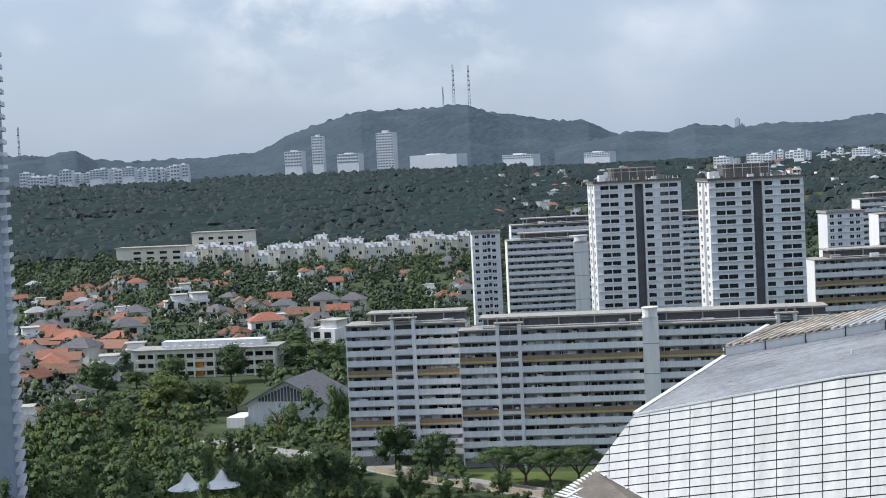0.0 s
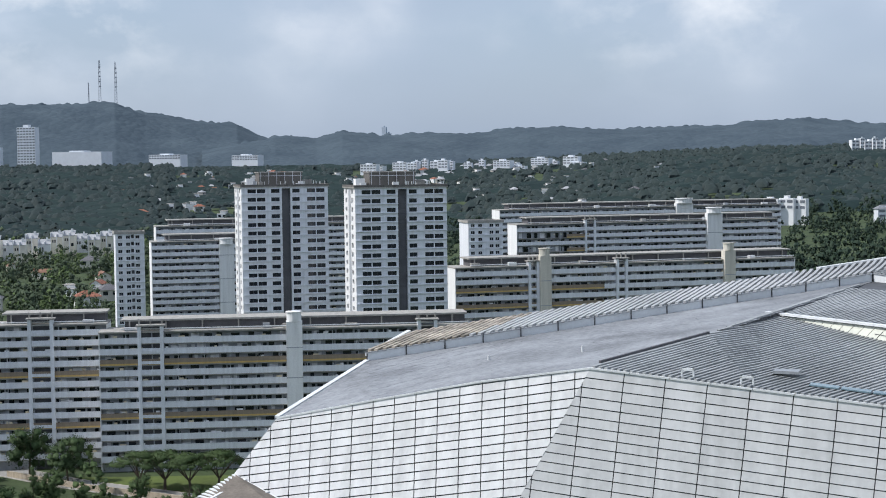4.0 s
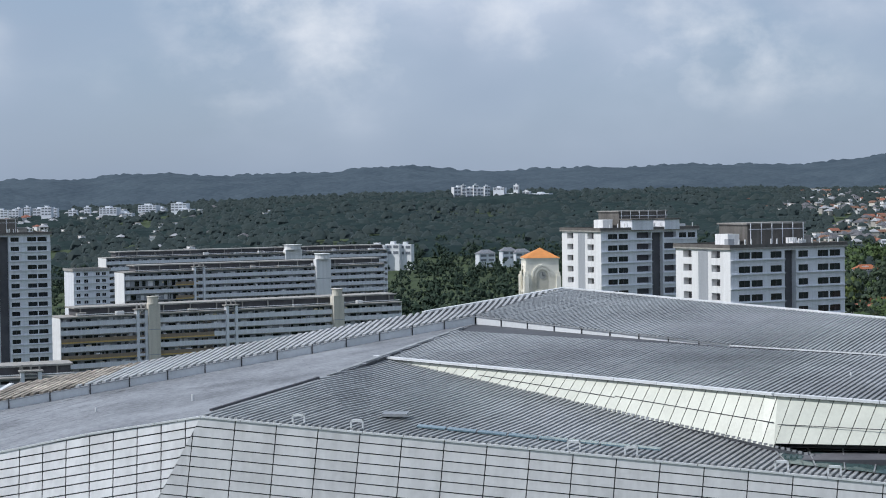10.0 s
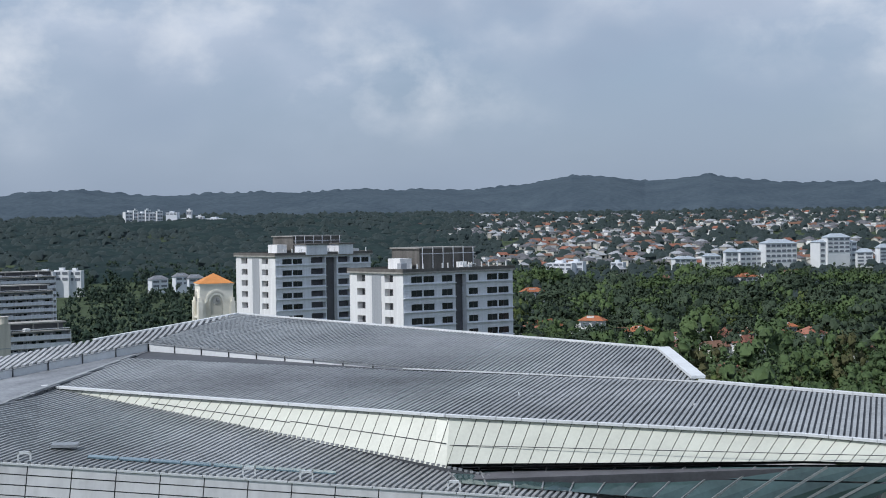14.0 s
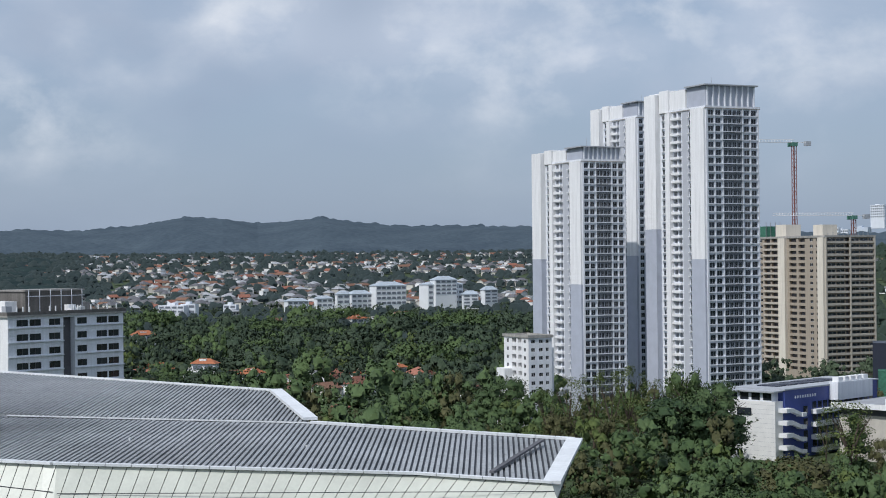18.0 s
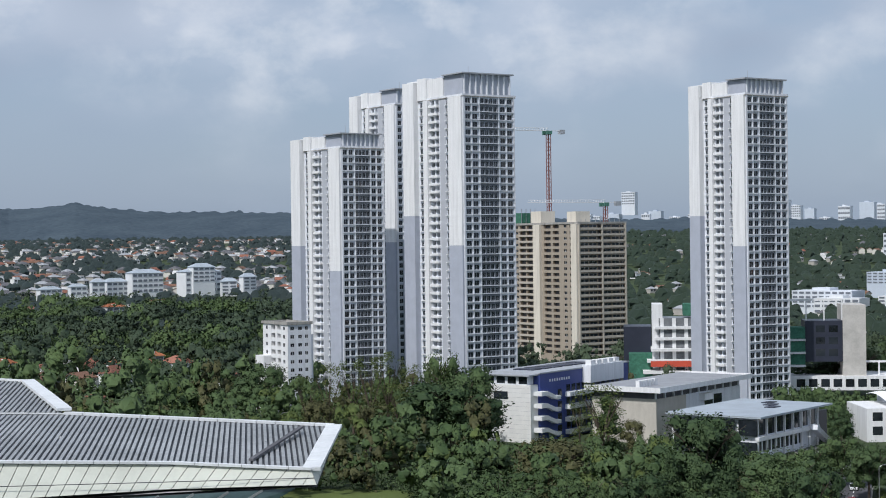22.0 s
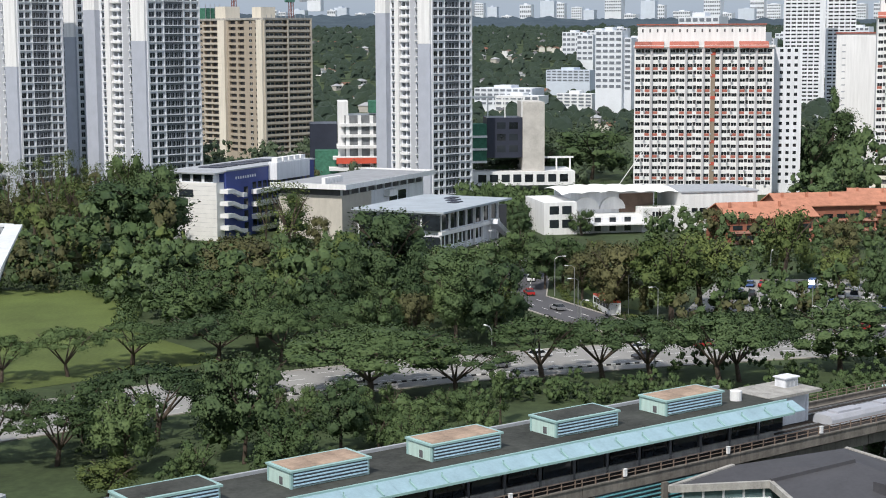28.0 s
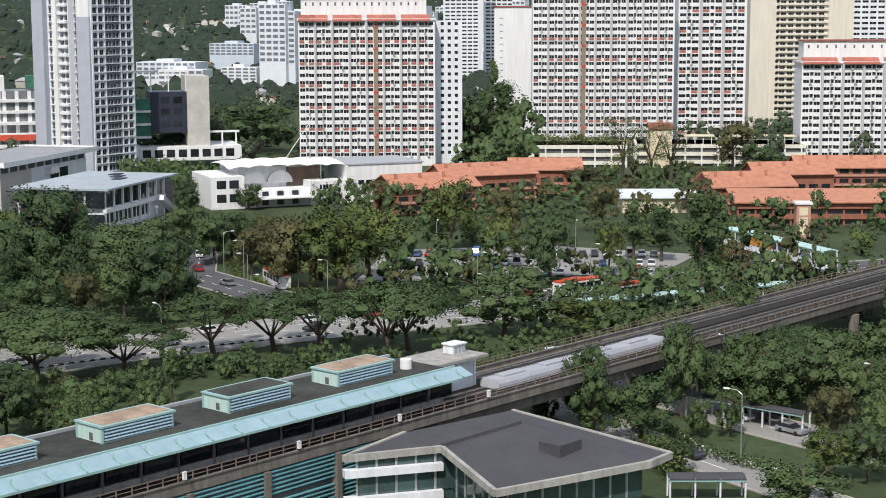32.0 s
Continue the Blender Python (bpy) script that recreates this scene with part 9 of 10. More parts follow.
BUILT[:] = [b for b in BUILT if b[5] != 62]
suburb(-17, -12.4, 495, 590, 15, 760, keys="cecbdec", small=0.95, gap=11)
wood(-17, -12.2, 395, 520, 320, ["round_a", "round_b", "round_a", "round_c"], 0.7, 1.05, near=0, cap=-7.5)
suburb(-16.5, -11.5, 590, 800, 26, 600, keys="acebcdec", gap=11, small=1.2)
suburb(-14, -3, 690, 950, 34, 0, keys="acebcdec", gap=11, single=800, small=1.25)
suburb(-14, 1, 850, 1200, 36, 0, keys="acebcd", gap=11, single=800)
suburb(-17, -11, 900, 1250, 22, 0, keys="acefbd", single=0)
suburb(38, 53, 430, 800, 26, 700, keys="abeacd")
suburb(36, 53, 980, 1440, 26, 0, keys="ceecfacebdcf", single=1000, gap=10, small=0.9)
suburb(36, 53, 1500, 2250, 520, 0, keys="ceecfdcebdcf", single=0, gap=8, small=0.95, clumped=0.45)
suburb(36, 53, 2000, 3000, 620, 0, keys="ceecfdcebdcf", single=0, gap=9, small=0.78)
suburb(53, 64, 1100, 2700, 260, 0, keys="acdeffc", single=0, small=0.85, gap=9, clumped=0.5)
suburb(63, 98, 980, 2700, 640, 0, keys="cdceffdcae", single=900, small=0.85, gap=9, clumped=0.7)
suburb(1, 12, 1500, 2500, 90, 0, keys="acdefd", single=0)
suburb(11, 20, 1500, 2600, 60, 0, keys="cdfd", single=0)


me = FARH.mesh("distant_houses", *[MATS[k] for k in FAR_SLOTS])
tagged(new("distant_houses", me), "many small white and red-roofed houses far off", "houses", kind="stuff")


# ---- woods further off: many small crowns, nobody could count them ----
def far_wood(name, label, places, leaf, proto_quads):
    """One mesh of many tree crowns."""
    out = []
    for x, y, s, k in places:
        q = proto_quads[k]
        a = rs.uniform(0, math.tau)
        c, t = math.cos(a), math.sin(a)
        v = np.stack([q[:, 0] * c - q[:, 1] * t, q[:, 0] * t + q[:, 1] * c, q[:, 2] * rs.uniform(0.85, 1.2)], 1) * s
        m = np.stack([q[:, 3] * c - q[:, 4] * t, q[:, 3] * t + q[:, 4] * c, q[:, 5]], 1)
        out.append(np.concatenate([v + np.array([x, y, ground_z(x, y) - 0.5]), m], 1))
    ob = new(name, quad_mesh(name, np.concatenate(out), leaf))
    return tagged(ob, label, "woods", kind="stuff")


def proto(r, h, n_lobe, n, size, low=0.0, sides=4):
    c, rad = lobes("round", r, h, n_lobe)
    c = [(x, y, z - low) for x, y, z in c]
    return np.concatenate([leaf_quads(c, [r_ * 1.04 for r_ in rad], n, size), leaf_mass(c, [r_ * 1.2 for r_ in rad], 1.0, sides, 4 if sides > 4 else 3)])


NEAR2 = [proto(5.8, 11.5, 17, 230, 0.72, 0.5, 5), proto(5.8, 12.5, 18, 240, 0.72, 0.5, 5), proto(5.8, 10.5, 16, 210, 0.72, 0.5, 5)]
for leaf_name, places in REST.items():
    far_wood("park_trees", "dense broadleaf trees of the park and streets", places, MATS[leaf_name], NEAR2)
MID = [proto(5.8, 11, 9, 70, 1.0, 2.5, 4), proto(6.8, 13, 10, 80, 1.1, 3, 4), proto(4.8, 9, 8, 60, 1.0, 2, 4)]

c, rad = lobes("umbrella", 11.0, 12.0, 40)
BIG = [proto(6.5, 12.5, 20, 220, 0.8, 0.8, 5), proto(8.0, 14.0, 24, 270, 0.8, 0.8, 5), proto(5.8, 11.5, 18, 200, 0.75, 0.6, 5), np.concatenate([leaf_quads(c, rad, 600, 0.9), leaf_mass(c, rad, 0.6, 5, 3)])]


def dome(r, h, seed):
    """A far crown: a lumpy broken dome of small facets."""
    rd = np.random.RandomState(seed)
    rows, n = 3, 7
    ring = []
    for k in range(rows + 1):
        a = math.pi / 2 * k / rows
        q = []
        for i in range(n):
            w = math.tau * (i + 0.5 * (k % 2)) / n
            s = 1 + rd.uniform(-0.26, 0.22)
            q.append((r * math.cos(a) * math.cos(w) * s, r * math.cos(a) * math.sin(w) * s, h * (0.25 + 0.75 * math.sin(a) * (1 + rd.uniform(-0.16, 0.1)))))
        ring.append(q)
    out = []
    for k in range(rows):
        for i in range(n):
            j = (i + 1) % n
            for p in (ring[k][i], ring[k][j], ring[k + 1][j], ring[k + 1][i]):
                m = Vector((p[0] / r + rd.uniform(-0.14, 0.14), p[1] / r + rd.uniform(-0.14, 0.14), 2.6 + p[2] / h)).normalized()
                out.append((*p, *m))
    return np.array(out)


FAR = [dome(6.0, 10, 1), dome(7.0, 12, 2), dome(5.2, 9, 3), dome(7.6, 11, 4)]


# trees are shortened here so the camera sees the villas and far buildings
CLEAR = ((22.4, 24.9, 900, 1320), (26.8, 28.7, 1000, 1320), (26.0, 29.6, 1900, 2540), (46.9, 52.4, 1250, 1530), (44.7, 47, 1330, 1530), (40.2, 43.2, 1250, 1480), (39.6, 42.6, 560, 800), (43.4, 44.8, 560, 720), (47.2, 49.2, 580, 790), (46.9, 48, 1040, 1240), (39.5, 40.6, 900, 1050), (9.3, 17.4, 2100, 2540))


def scatter(az0, az1, d0, d1, count, kinds, smin, smax, houses=True):
    res = []
    for _ in range(count):
        az, d = rs.uniform(az0, az1), math.sqrt(rs.uniform(d0 * d0, d1 * d1))
        p = polar(az, d)
        if is_free(p.x, p.y, 3) and (not houses or room_for(p.x, p.y, 2.2)):
            low = 0.78 if any(a0 < az < a1 and b0 < d < b1 for a0, a1, b0, b1 in CLEAR) else 1.0
            res.append((p.x, p.y, rs.uniform(smin, smax) * low, rs.randint(kinds)))
    return res


far_wood("suburb_trees", "green trees between the houses of the valley", scatter(-17, 4, 520, 1420, 500, 3, 0.7, 1.2), LEAF, MID)
far_wood("suburb_trees", "dark green trees between the houses of the valley", scatter(-17, 4, 520, 1480, 1300, 3, 0.8, 1.5), LEAF_M, MID)
far_wood("suburb_trees", "dark green trees around the suburb houses", scatter(37, 54, 540, 1180, 230, 4, 0.8, 1.9), LEAF_M, BIG)
far_wood("suburb_trees", "bright green trees around the suburb houses", scatter(37, 54, 540, 1180, 90, 4, 0.6, 1.1), LEAF_Y, BIG)
far_wood("suburb_trees", "broad green trees around the suburb houses", scatter(37, 54, 540, 1300, 190, 4, 0.8, 1.8), LEAF, BIG)
far_wood("suburb_trees", "dark trees towards the far houses", scatter(37, 54, 1000, 1500, 500, 3, 0.7, 1.4), LEAF_M, MID)
far_wood("street_trees", "green trees behind the high-rises", scatter(54, 99, 610, 780, 420, 3, 0.6, 1.2), LEAF_M, NEAR2)
far_wood("street_trees", "green trees further behind the high-rises", scatter(54, 99, 770, 1020, 560, 3, 0.6, 1.3), LEAF_M, MID)
far_wood("wooded_slope", "dense dark green woodland", scatter(11, 38, 600, 1550, 1500, 3, 0.9, 1.6), LEAF_F, MID)


def closed_wood(name, label, az0, az1, d0, d1, tall, material, open_to=0.0, step=0.09, rows=64):
    """A closed woodland roof over the land: crowns rise and fall, with clearings where open_to is above nought."""
    g = Geo()
    n = int((az1 - az0) / step)
    for i in range(n + 1):
        h = az0 + (az1 - az0) * i / n
        for k in range(rows):
            u = k / (rows - 1)
            d = d0 + (d1 - d0) * u ** 1.25
            p = polar(h, d)
            crowns = 0.5 + 0.5 * noise.noise(Vector((p.x * 0.05, p.y * 0.05, 2.0))) + 0.3 * noise.noise(Vector((p.x * 0.016, p.y * 0.016, 5.0)))
            gap = smooth(-0.15, 0.25, noise.noise(Vector((p.x * 0.006, p.y * 0.006, 9.0))) + 0.35 - open_to)
            edge = smooth(0, 0.04, u) * smooth(0, 2.5, h - az0) * smooth(0, 2.5, az1 - h)
            g.v.append((p.x, p.y, ground_z(p.x, p.y) - 3 + (3 + tall * (0.45 + 0.75 * crowns)) * gap * edge))
    for i in range(n):
        for k in range(rows - 1):
            a = i * rows + k
            g.f.append((a, a + rows, a + rows + 1, a + 1))
            g.m.append(0)
    ob = part(name, g, material, None)
    ob.data.polygons.foreach_set("use_smooth", [True] * len(ob.data.polygons))
    return tagged(ob, label, "woods", kind="stuff")


# canopy green is blued to hold the haze of distance
CANOPY = canopy_mat("hazed_canopy", (0.018, 0.031, 0.032), (0.030, 0.048, 0.045), 14.0)
closed_wood("far_woods", "dense dark woodland far off", -20, 4, 1430, 3300, 10, CANOPY)
closed_wood("far_woods", "dark woodland with clearings far off", 1, 22, 1430, 3000, 7, CANOPY, 0.25)
closed_wood("far_woods", "dense dark wooded slope far off", 18, 39, 1430, 3000, 10, CANOPY)
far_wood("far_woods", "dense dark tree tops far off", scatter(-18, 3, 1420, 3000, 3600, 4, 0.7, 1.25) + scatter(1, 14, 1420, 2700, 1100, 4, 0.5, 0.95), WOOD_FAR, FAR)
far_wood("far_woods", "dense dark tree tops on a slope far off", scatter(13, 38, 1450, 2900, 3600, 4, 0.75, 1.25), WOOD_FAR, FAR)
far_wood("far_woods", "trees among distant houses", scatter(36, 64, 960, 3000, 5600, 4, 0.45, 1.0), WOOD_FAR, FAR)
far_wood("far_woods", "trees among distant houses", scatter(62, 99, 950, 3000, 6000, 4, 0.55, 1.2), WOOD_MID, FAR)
# ---- vehicles, street furniture and walkways ----
CAR_W = mat("white_car_paint", (0.70, 0.71, 0.72), 0.25, 0.05, 0.5, 3.0, 0.0, spec=0.6)
CAR_B = mat("dark_car_paint", (0.03, 0.03, 0.035), 0.2, 0.1, 0.5, 3.0, 0.0, spec=0.6)
CAR_S = mat("silver_car_paint", (0.36, 0.37, 0.39), 0.25, 0.05, 0.5, 3.0, 0.0, metal=0.4)
CAR_R = mat("red_car_paint", (0.42, 0.03, 0.03), 0.25, 0.05, 0.5, 3.0, 0.0, spec=0.6)
CAR_U = mat("blue_car_paint", (0.06, 0.12, 0.30), 0.25, 0.05, 0.5, 3.0, 0.0, spec=0.6)
TYRE = mat("black_rubber", (0.02, 0.02, 0.02), 0.9, 0.1, 1.0, 6.0, 0.0)


def car(x, y, heading, paint, label, van=False):
    ob = tagged(new("van" if van else "car"), label, "van" if van else "car", "parked cars and traffic")
    ob.matrix_basis = Matrix.Translation((x, y, ground_z(x, y) + 0.09)) @ Matrix.Rotation(radians(-heading), 4, "Z")
    g = Geo()
    w, l, h = (0.95, 2.5, 2.1) if van else (0.88, 2.2, 1.45)
    sill = 1.05 if van else 0.85
    prof = [(-l, 0.3), (l, 0.3), (l, sill * 0.8), (l - 0.5, sill), (-l, sill)]
    k = len(g.v)
    for s in (-w, w):
        g.v.extend([(s, a, b) for a, b in prof])
    n = len(prof)
    for i in range(n):
        j = (i + 1) % n
        g.f.append((k + i, k + j, k + n + j, k + n + i))
    g.f += [tuple(k + i for i in reversed(range(n))), tuple(k + n + i for i in range(n))]
    g.m += [0] * (n + 2)
    part("body", g, paint, ob)
    cab = [(-l * 0.92, sill), (l * (0.75 if van else 0.42), sill), (l * (0.55 if van else 0.1), h - 0.1), (-l * (0.9 if van else 0.55), h - 0.1)]
    g = Geo()
    for s in (-w * 0.93, w * 0.93):
        g.v.extend([(s * (1 if b < h - 0.2 else 0.86), a, b) for a, b in cab])
    for i in range(4):
        j = (i + 1) % 4
        g.f.append((i, j, 4 + j, 4 + i))
    g.f += [(3, 2, 1, 0), (4, 5, 6, 7)]
    g.m += [0] * 6
    part("cabin_glass", g, PANE, ob)
    g = Geo()
    g.box(-w * 0.82, cab[3][0], h - 0.12, w * 0.82, cab[2][0], h - 0.02)
    part("roof_panel", g, paint, ob)
    for sx in (-1, 1):
        for sy in (-1, 1):
            g = Geo()
            g.tube((sx * (w - 0.22), sy * l * 0.6, 0.32), (sx * (w + 0.02), sy * l * 0.6, 0.32), 0.32, 0.32, 10)
            part("wheel", g, TYRE, ob)
    return ob


def bus(x, y, heading, top):
    ob = tagged(new("bus"), "white single-deck bus with a red roof", "bus", "buses")
    ob.matrix_basis = Matrix.Translation((x, y, ground_z(x, y) + 0.09)) @ Matrix.Rotation(radians(-heading), 4, "Z")
    g = Geo()
    g.box(-1.25, -6, 0.35, 1.25, 6, 2.9)
    part("body", g, CAR_W, ob)
    g = Geo()
    g.box(-1.2, -5.95, 2.9, 1.2, 5.95, 3.2)
    g.box(-1.1, -3.5, 3.2, 1.1, 1.0, 3.45)
    part("roof", g, top, ob, "red roof with a raised pod")
    for s in (-1, 1):
        for i in range(5):
            g = Geo()
            g.box(s * 1.26 - 0.012, -5.4 + i * 2.15, 1.5, s * 1.26 + 0.012, -3.5 + i * 2.15, 2.55)
            part("window", g, PANE, ob)
        for yy in (-3.6, 3.6):
            g = Geo()
            g.tube((s * 0.9, yy, 0.45), (s * 1.28, yy, 0.45), 0.48, 0.48, 12)
            part("wheel", g, TYRE, ob)
    g = Geo()
    g.box(-1.1, 6.0, 1.2, 1.1, 6.02, 2.7)
    part("windscreen", g, PANE, ob)
    return ob


RED_TOP = mat("bus_red", (0.55, 0.07, 0.03), 0.4, 0.08, 0.5, 3.0, 0.0)
for az, d, h in ((75.05, 346, 58), (85.6, 334, 133), (87.3, 330, 133), (91.5, 378, 150)):
    p = polar(az, d)
    bus(p.x, p.y, h, RED_TOP)
rng = random.Random(21)
PAINTS = ((CAR_W, "white"), (CAR_B, "black"), (CAR_S, "silver"), (CAR_B, "dark grey"), (CAR_R, "red"), (CAR_U, "blue"), (CAR_W, "white"), (CAR_S, "silver"))
for row in range(3):
    for i in range(22):
        if rng.random() < 0.25:
            continue
        x, y = 352 + row * 14 + i * 0.35, 70 - i * 2.75
        m, c = PAINTS[rng.randrange(8)]
        car(x, y, 86 + rng.uniform(-4, 4) + 180 * rng.randrange(2), m, c + " car parked in the open car park", rng.random() < 0.2)
for x, y, h, k in ((252, 111, 128, 0), (262, 112, 128, 1), (271, 92, 308, 2), (283, 88, 128, 0), (288, 70, 308, 3), (296, 72, 130, 0), (303, 62, 130, 4), (222, 135, 308, 0), (240, 120, 128, 2), (211.8, 1.6, 230, 1), (334, 100, 45, 2), (352, 112, 60, 4), (372, 118, 250, 0), (330, 36, 140, 4),
                   (233, -5, 222, 0), (226, -12, 222, 2)):
    m, c = PAINTS[k]
    car(x, y, h, m, c + " car on the asphalt road")


def street_lamp(x, y, heading, tall=9.0):
    ob = tagged(new("street_lamp"), "slim grey street lamp with a curved arm", "street lamp", "street lamps")
    ob.matrix_basis = Matrix.Translation((x, y, ground_z(x, y))) @ Matrix.Rotation(radians(-heading), 4, "Z")
    g = Geo()
    g.tube((0, 0, 0), (0, 0, tall - 0.6), 0.11, 0.07, 8)
    part("pole", g, STEEL, ob)
    g = Geo()
    g.tube((0, 0, tall - 0.6), (0, 0.7, tall - 0.08), 0.06, 0.05, 6)
    g.tube((0, 0.7, tall - 0.08), (0, 1.8, tall), 0.05, 0.05, 6)
    part("arm", g, STEEL, ob)
    g = Geo()
    g.box(-0.16, 1.7, tall - 0.08, 0.16, 2.5, tall + 0.08)
    part("lamp_head", g, WHITE, ob)


for x, y, h in ((212.5, -4.9, 20), (250, -0.5, 200), (232, -20.3, 200), (262, 90, 40), (280, 66, 40), (245, 106, 40), (300, 40, 40), (316, 74, 300), (332, 84, 130), (340, 98, 310), (352, 106, 150), (330, 46, 220), (345, 24, 220), (362, 0, 220), (296, 84, 220), (380, 30, 90), (376, 62, 90),
                (322, 92, 310), (366, 126, 150), (395, 134, 330)):
    street_lamp(x, y, h)


def shelter_walk(name, label, a, b, z, wide, roof_m, posts, wall_h=0.0, rail_m=None):
    """A covered way from a to b: roof, posts, beams and railings."""
    a, b = Vector((*a, 0)), Vector((*b, 0))
    d = b - a
    ob = tagged(new(name), label, "walkway")
    ob.matrix_basis = Matrix.Translation((a.x, a.y, 0)) @ Matrix.Rotation(math.atan2(d.y, d.x), 4, "Z")
    l = d.length
    n = max(2, int(l / 3))
    for i in range(n):
        g = Geo()
        x0, x1 = l * i / n + 0.03, l * (i + 1) / n - 0.03
        g.slab([(x0, -wide / 2, z), (x1, -wide / 2, z), (x1, 0, z + 0.25), (x0, 0, z + 0.25)], 0.12)
        g.slab([(x0, 0, z + 0.25), (x1, 0, z + 0.25), (x1, wide / 2, z), (x0, wide / 2, z)], 0.12)
        part("roof_panel", g, roof_m, ob)
    for i in range(posts + 1):
        for s in (-1, 1):
            g = Geo()
            x = (l - 0.2) * i / posts
            g.box(x, s * (wide / 2 - 0.3) - 0.1, wall_h, x + 0.2, s * (wide / 2 - 0.3) + 0.1, z)
            part("post", g, GREYW, ob)
    for s in (-1, 1):
        g = Geo()
        g.box(0, s * (wide / 2 - 0.15) - 0.08, z - 0.35, l, s * (wide / 2 - 0.15) + 0.08, z - 0.12)
        part("edge_beam", g, TEAL, ob)
        if rail_m:
            g = Geo()
            g.box(0, s * (wide / 2 - 0.1) - 0.05, wall_h, l, s * (wide / 2 - 0.1) + 0.05, wall_h + 1.1)
            part("side_panel", g, rail_m, ob)
    if wall_h:
        g = Geo()
        g.box(0, -wide / 2, wall_h - 0.5, l, wide / 2, wall_h)
        part("deck", g, GREYW, ob)
        for i in range(0, posts + 1, 3):
            g = Geo()
            x = (l - 0.8) * i / posts
            g.box(x, -0.5, 0, x + 0.8, 0.5, wall_h - 0.5)
            part("pier", g, CONC, ob)
    return ob


TEAL_R = mat("pale_teal_roof_sheet", (0.42, 0.60, 0.58), 0.5, 0.15, 0.3, 3.0, 0.02)
shelter_walk("covered_walkway", "covered walkway with pale teal roof beside the road", (306, 23.4), (333, -16), 3.6, 3.6, TEAL_R, 14)
shelter_walk("covered_walkway", "covered walkway with pale teal roof under trees", (236, 2), (226, -14), 2.9, 2.6, SLATE, 6)
shelter_walk("bus_shelter", "grey flat-roofed bus shelter by the curving lane", (192.9, 4.0), (194.3, -5.0), 2.8, 3.0, SLATE, 3)
shelter_walk("covered_walkway", "curved glass-roofed walkway beside the station", (262, 27), (268, 19), 3.0, 3.0, TEAL_R, 3)
fb_ = shelter_walk("footbridge", "covered footbridge with teal roof and orange side panels", (378, -5.5), (344, -25), 8.4, 4.0, TEAL_R, 9, 5.2, GREYW)
for i in range(4):
    g = Geo()
    g.box(8 + i * 3, 1.98, 6.2, 10.8 + i * 3, 2.06, 7.8)
    g.box(8 + i * 3, -2.06, 6.2, 10.8 + i * 3, -1.98, 7.8)
    part("orange_panel", g, ORANGE, fb_, "orange side panel")


def hedge(name, label, pts, wide, tall, leaf, n, size=0.4):
    """A clipped hedge along a line, made of many leaves."""
    out = []
    for (x0, y0), (x1, y1) in zip(pts, pts[1:]):
        m = max(2, int(math.hypot(x1 - x0, y1 - y0) / (wide * 0.5)))
        out += [(x0 + (x1 - x0) * i / m, y0 + (y1 - y0) * i / m) for i in range(m)]
    c = [(x, y, ground_z(x, y) + tall * 0.5) for x, y in out]
    q = leaf_quads(c, [wide * 0.6] * len(c), n, size, tall / wide)
    tagged(new(name, quad_mesh(name, q, leaf)), label, "hedge", kind="stuff")


hedge("hedge", "clipped green hedge along the curving lane", [(224, 5), (216, 1.5), (210, -3), (205, -10), (200, -18)], 1.7, 1.4, LEAF, 1800)
hedge("hedge", "clipped yellow-green shrubs beside the lane", [(214, 8), (208, 6), (203, 4), (199, 2)], 3.2, 2.8, LEAF_Y, 1600)
hedge("hedge", "clipped hedge between road and car park", [(338, 70), (346, 40), (352, 14), (358, -6)], 1.6, 1.2, LEAF, 1800)
hedge("hedge", "clipped hedge along the side road", [(318, 68), (330, 86), (346, 101), (372, 112)], 1.8, 1.1, LEAF_Y, 1800)
hedge("hedge", "dark hedge at the edge of the playing field", [(282, 174), (308, 188), (326, 212), (318, 234), (290, 242)], 4.0, 3.2, LEAF_D, 4000, 0.6)
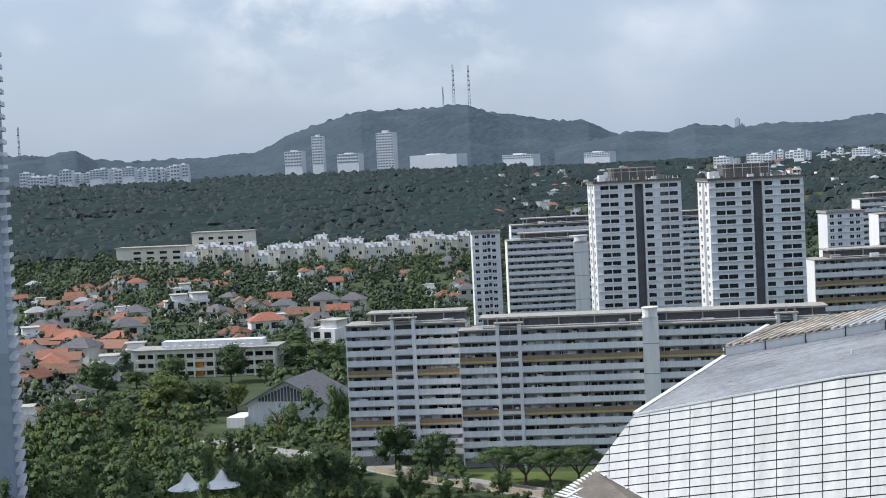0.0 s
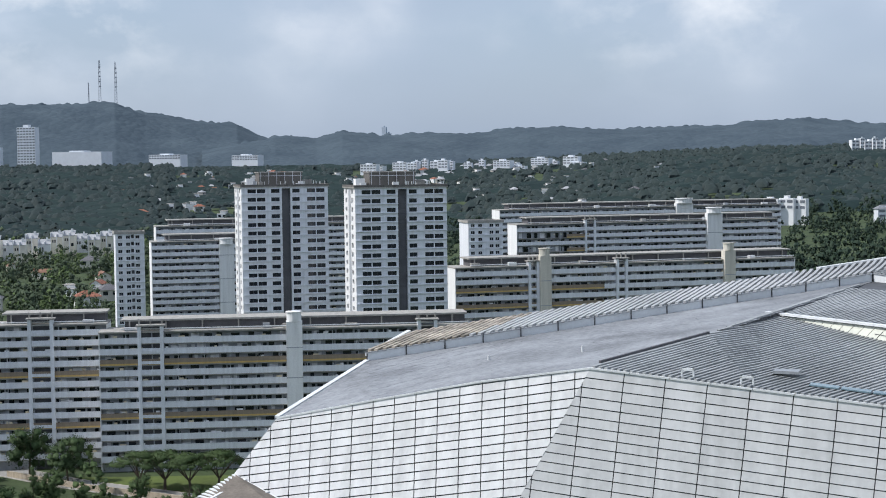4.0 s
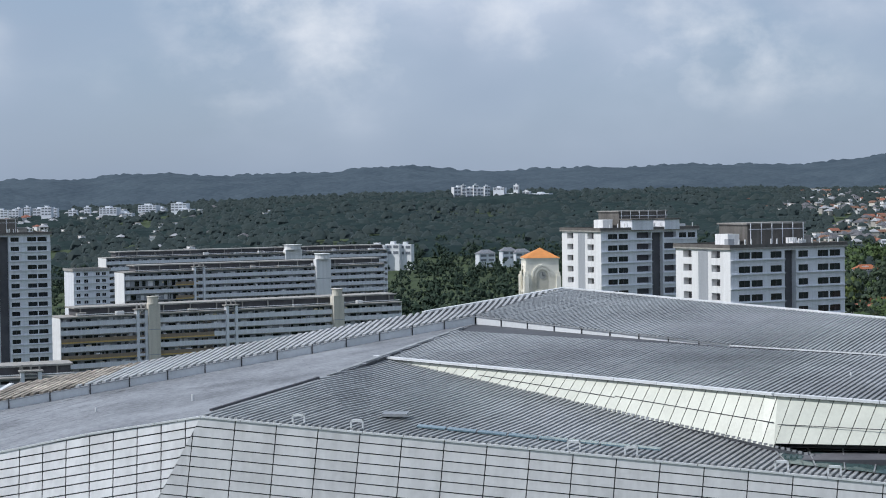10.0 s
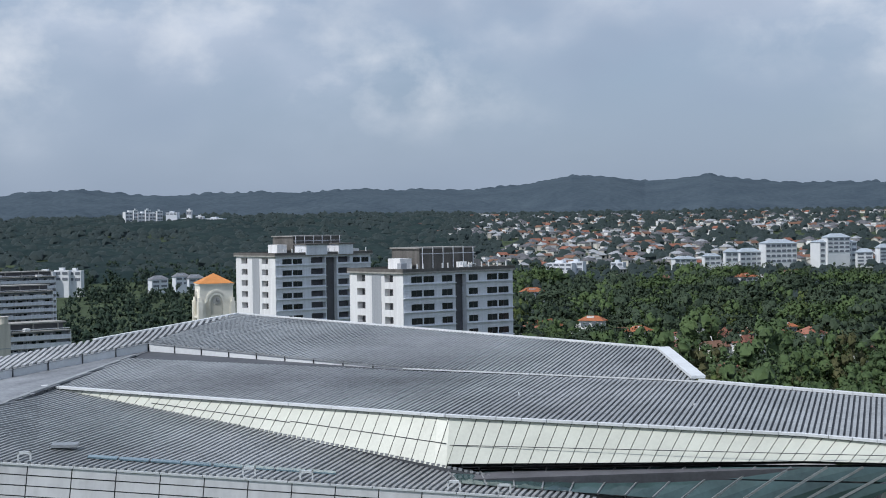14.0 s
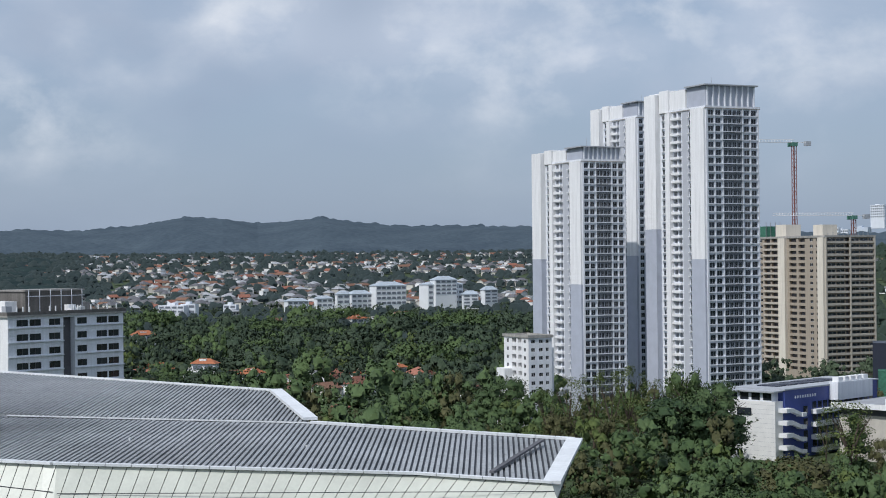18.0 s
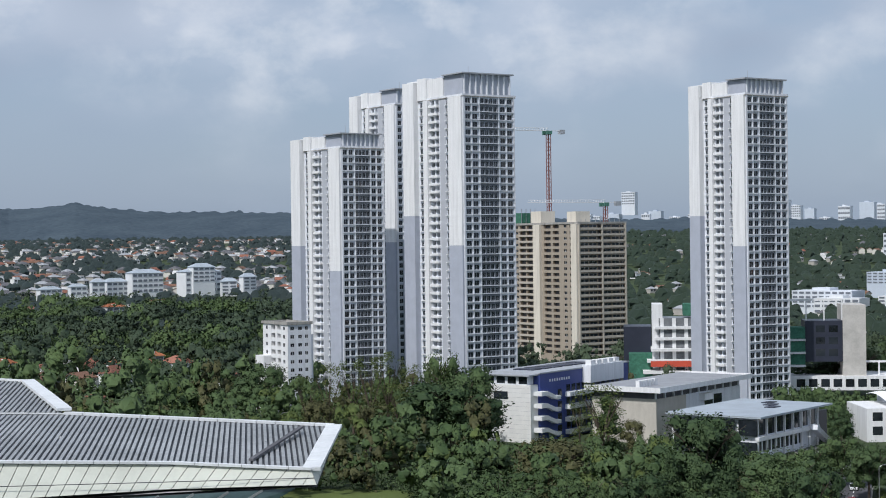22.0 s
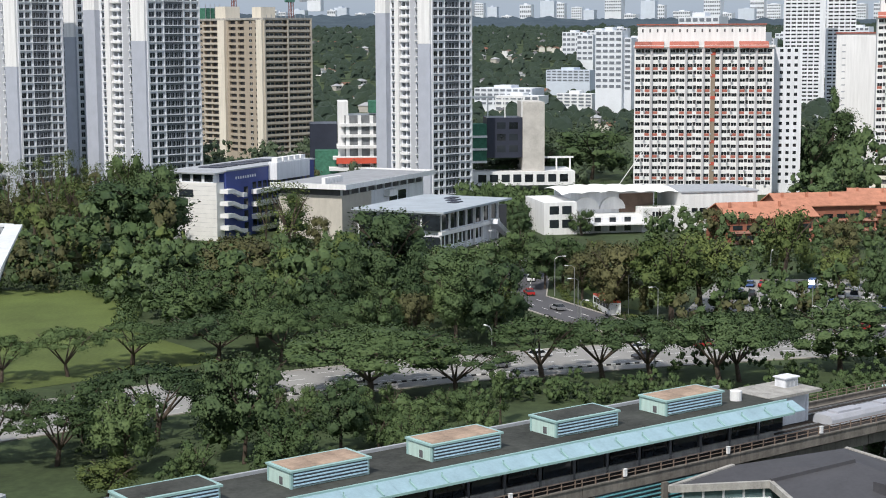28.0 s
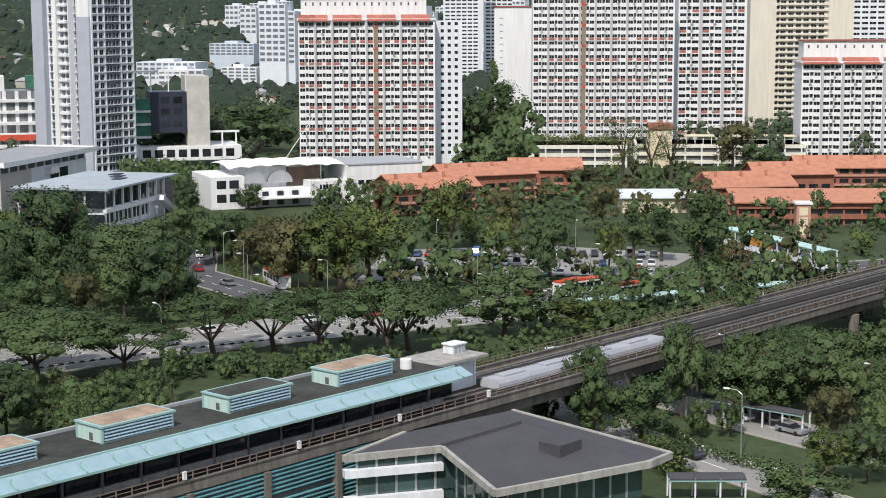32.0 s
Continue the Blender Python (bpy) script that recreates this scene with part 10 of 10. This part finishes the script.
# chequered kerbs
KB, KW = mat("black_kerb_paint", (0.03, 0.03, 0.03), 0.8), mat("white_kerb_paint", (0.72, 0.72, 0.70), 0.8)
for nm, line in (("lane", [(226, 4.6), (217, 0.2), (211, -4.2), (206, -11)]), ("far", [(335, 34), (348, 12), (356, -4)]), ("median", [(232, 122), (254, 104), (272, 84), (286, 66)])):
    ob = tagged(new("chequered_kerb"), "black and white chequered concrete kerb", "kerb")
    line = [Vector((*p, 0)) for p in line]
    L_ = sum((b - a).length for a, b in zip(line, line[1:]))
    n = min(90, int(L_ / 0.9))
    for i in range(n):
        a, b = along(line, i / n), along(line, (i + 0.98) / n)
        g = Geo()
        g.beam((a.x, a.y, 0.14), (b.x, b.y, 0.14), 0.35, 0.3)
        part("kerb_stone", g, (KB, KW)[i % 2], ob)
# white tent in the valley, low retaining wall by the road
p = polar(-9.2, 376)
tn = tagged(new("white_tent"), "white peaked tent canopy among the valley trees", "tent")
tn.matrix_basis = Matrix.Translation((p.x, p.y, ground_z(p.x, p.y))) @ Matrix.Rotation(0.2, 4, "Z") @ Matrix.Scale(1.1, 4)
for k in range(2):
    g = Geo()
    n = 12
    for i in range(n):
        a0, a1 = math.tau * i / n, math.tau * (i + 1) / n
        for r0, r1, z0, z1 in ((0.15, 1.6, 9.6, 7.6), (1.6, 4.2, 7.6, 6.3)):
            g.face([(k * 7 + r0 * math.cos(a0), r0 * math.sin(a0), z0), (k * 7 + r1 * math.cos(a0), r1 * math.sin(a0), z1), (k * 7 + r1 * math.cos(a1), r1 * math.sin(a1), z1), (k * 7 + r0 * math.cos(a1), r0 * math.sin(a1), z0)])
    part("canopy", g, WHITE, tn)
    for a in (0.8, 2.4, 3.9, 5.5):
        g = Geo()
        g.tube((k * 7 + 4 * math.cos(a), 4 * math.sin(a), 0), (k * 7 + 4 * math.cos(a), 4 * math.sin(a), 6.4), 0.1, 0.1, 6)
        part("post", g, STEEL, tn)
rw = tagged(new("retaining_wall"), "low buff concrete wall along the valley road", "wall")
line = [Vector((*q, 0)) for q in ((-20, 419), (-1, 396), (26, 371), (60, 345))]
for i in range(14):
    a, b = along(line, i / 14), along(line, (i + 0.985) / 14)
    z = ground_z(a.x, a.y)
    g = Geo()
    g.beam((a.x, a.y, z + 0.7), (b.x, b.y, ground_z(b.x, b.y) + 0.7), 0.3, 1.5)
    part("wall_panel", g, mat("buff_concrete", (0.42, 0.36, 0.28), 0.9, 0.2, 0.3, 3.0, 0.2, streak=1), rw)
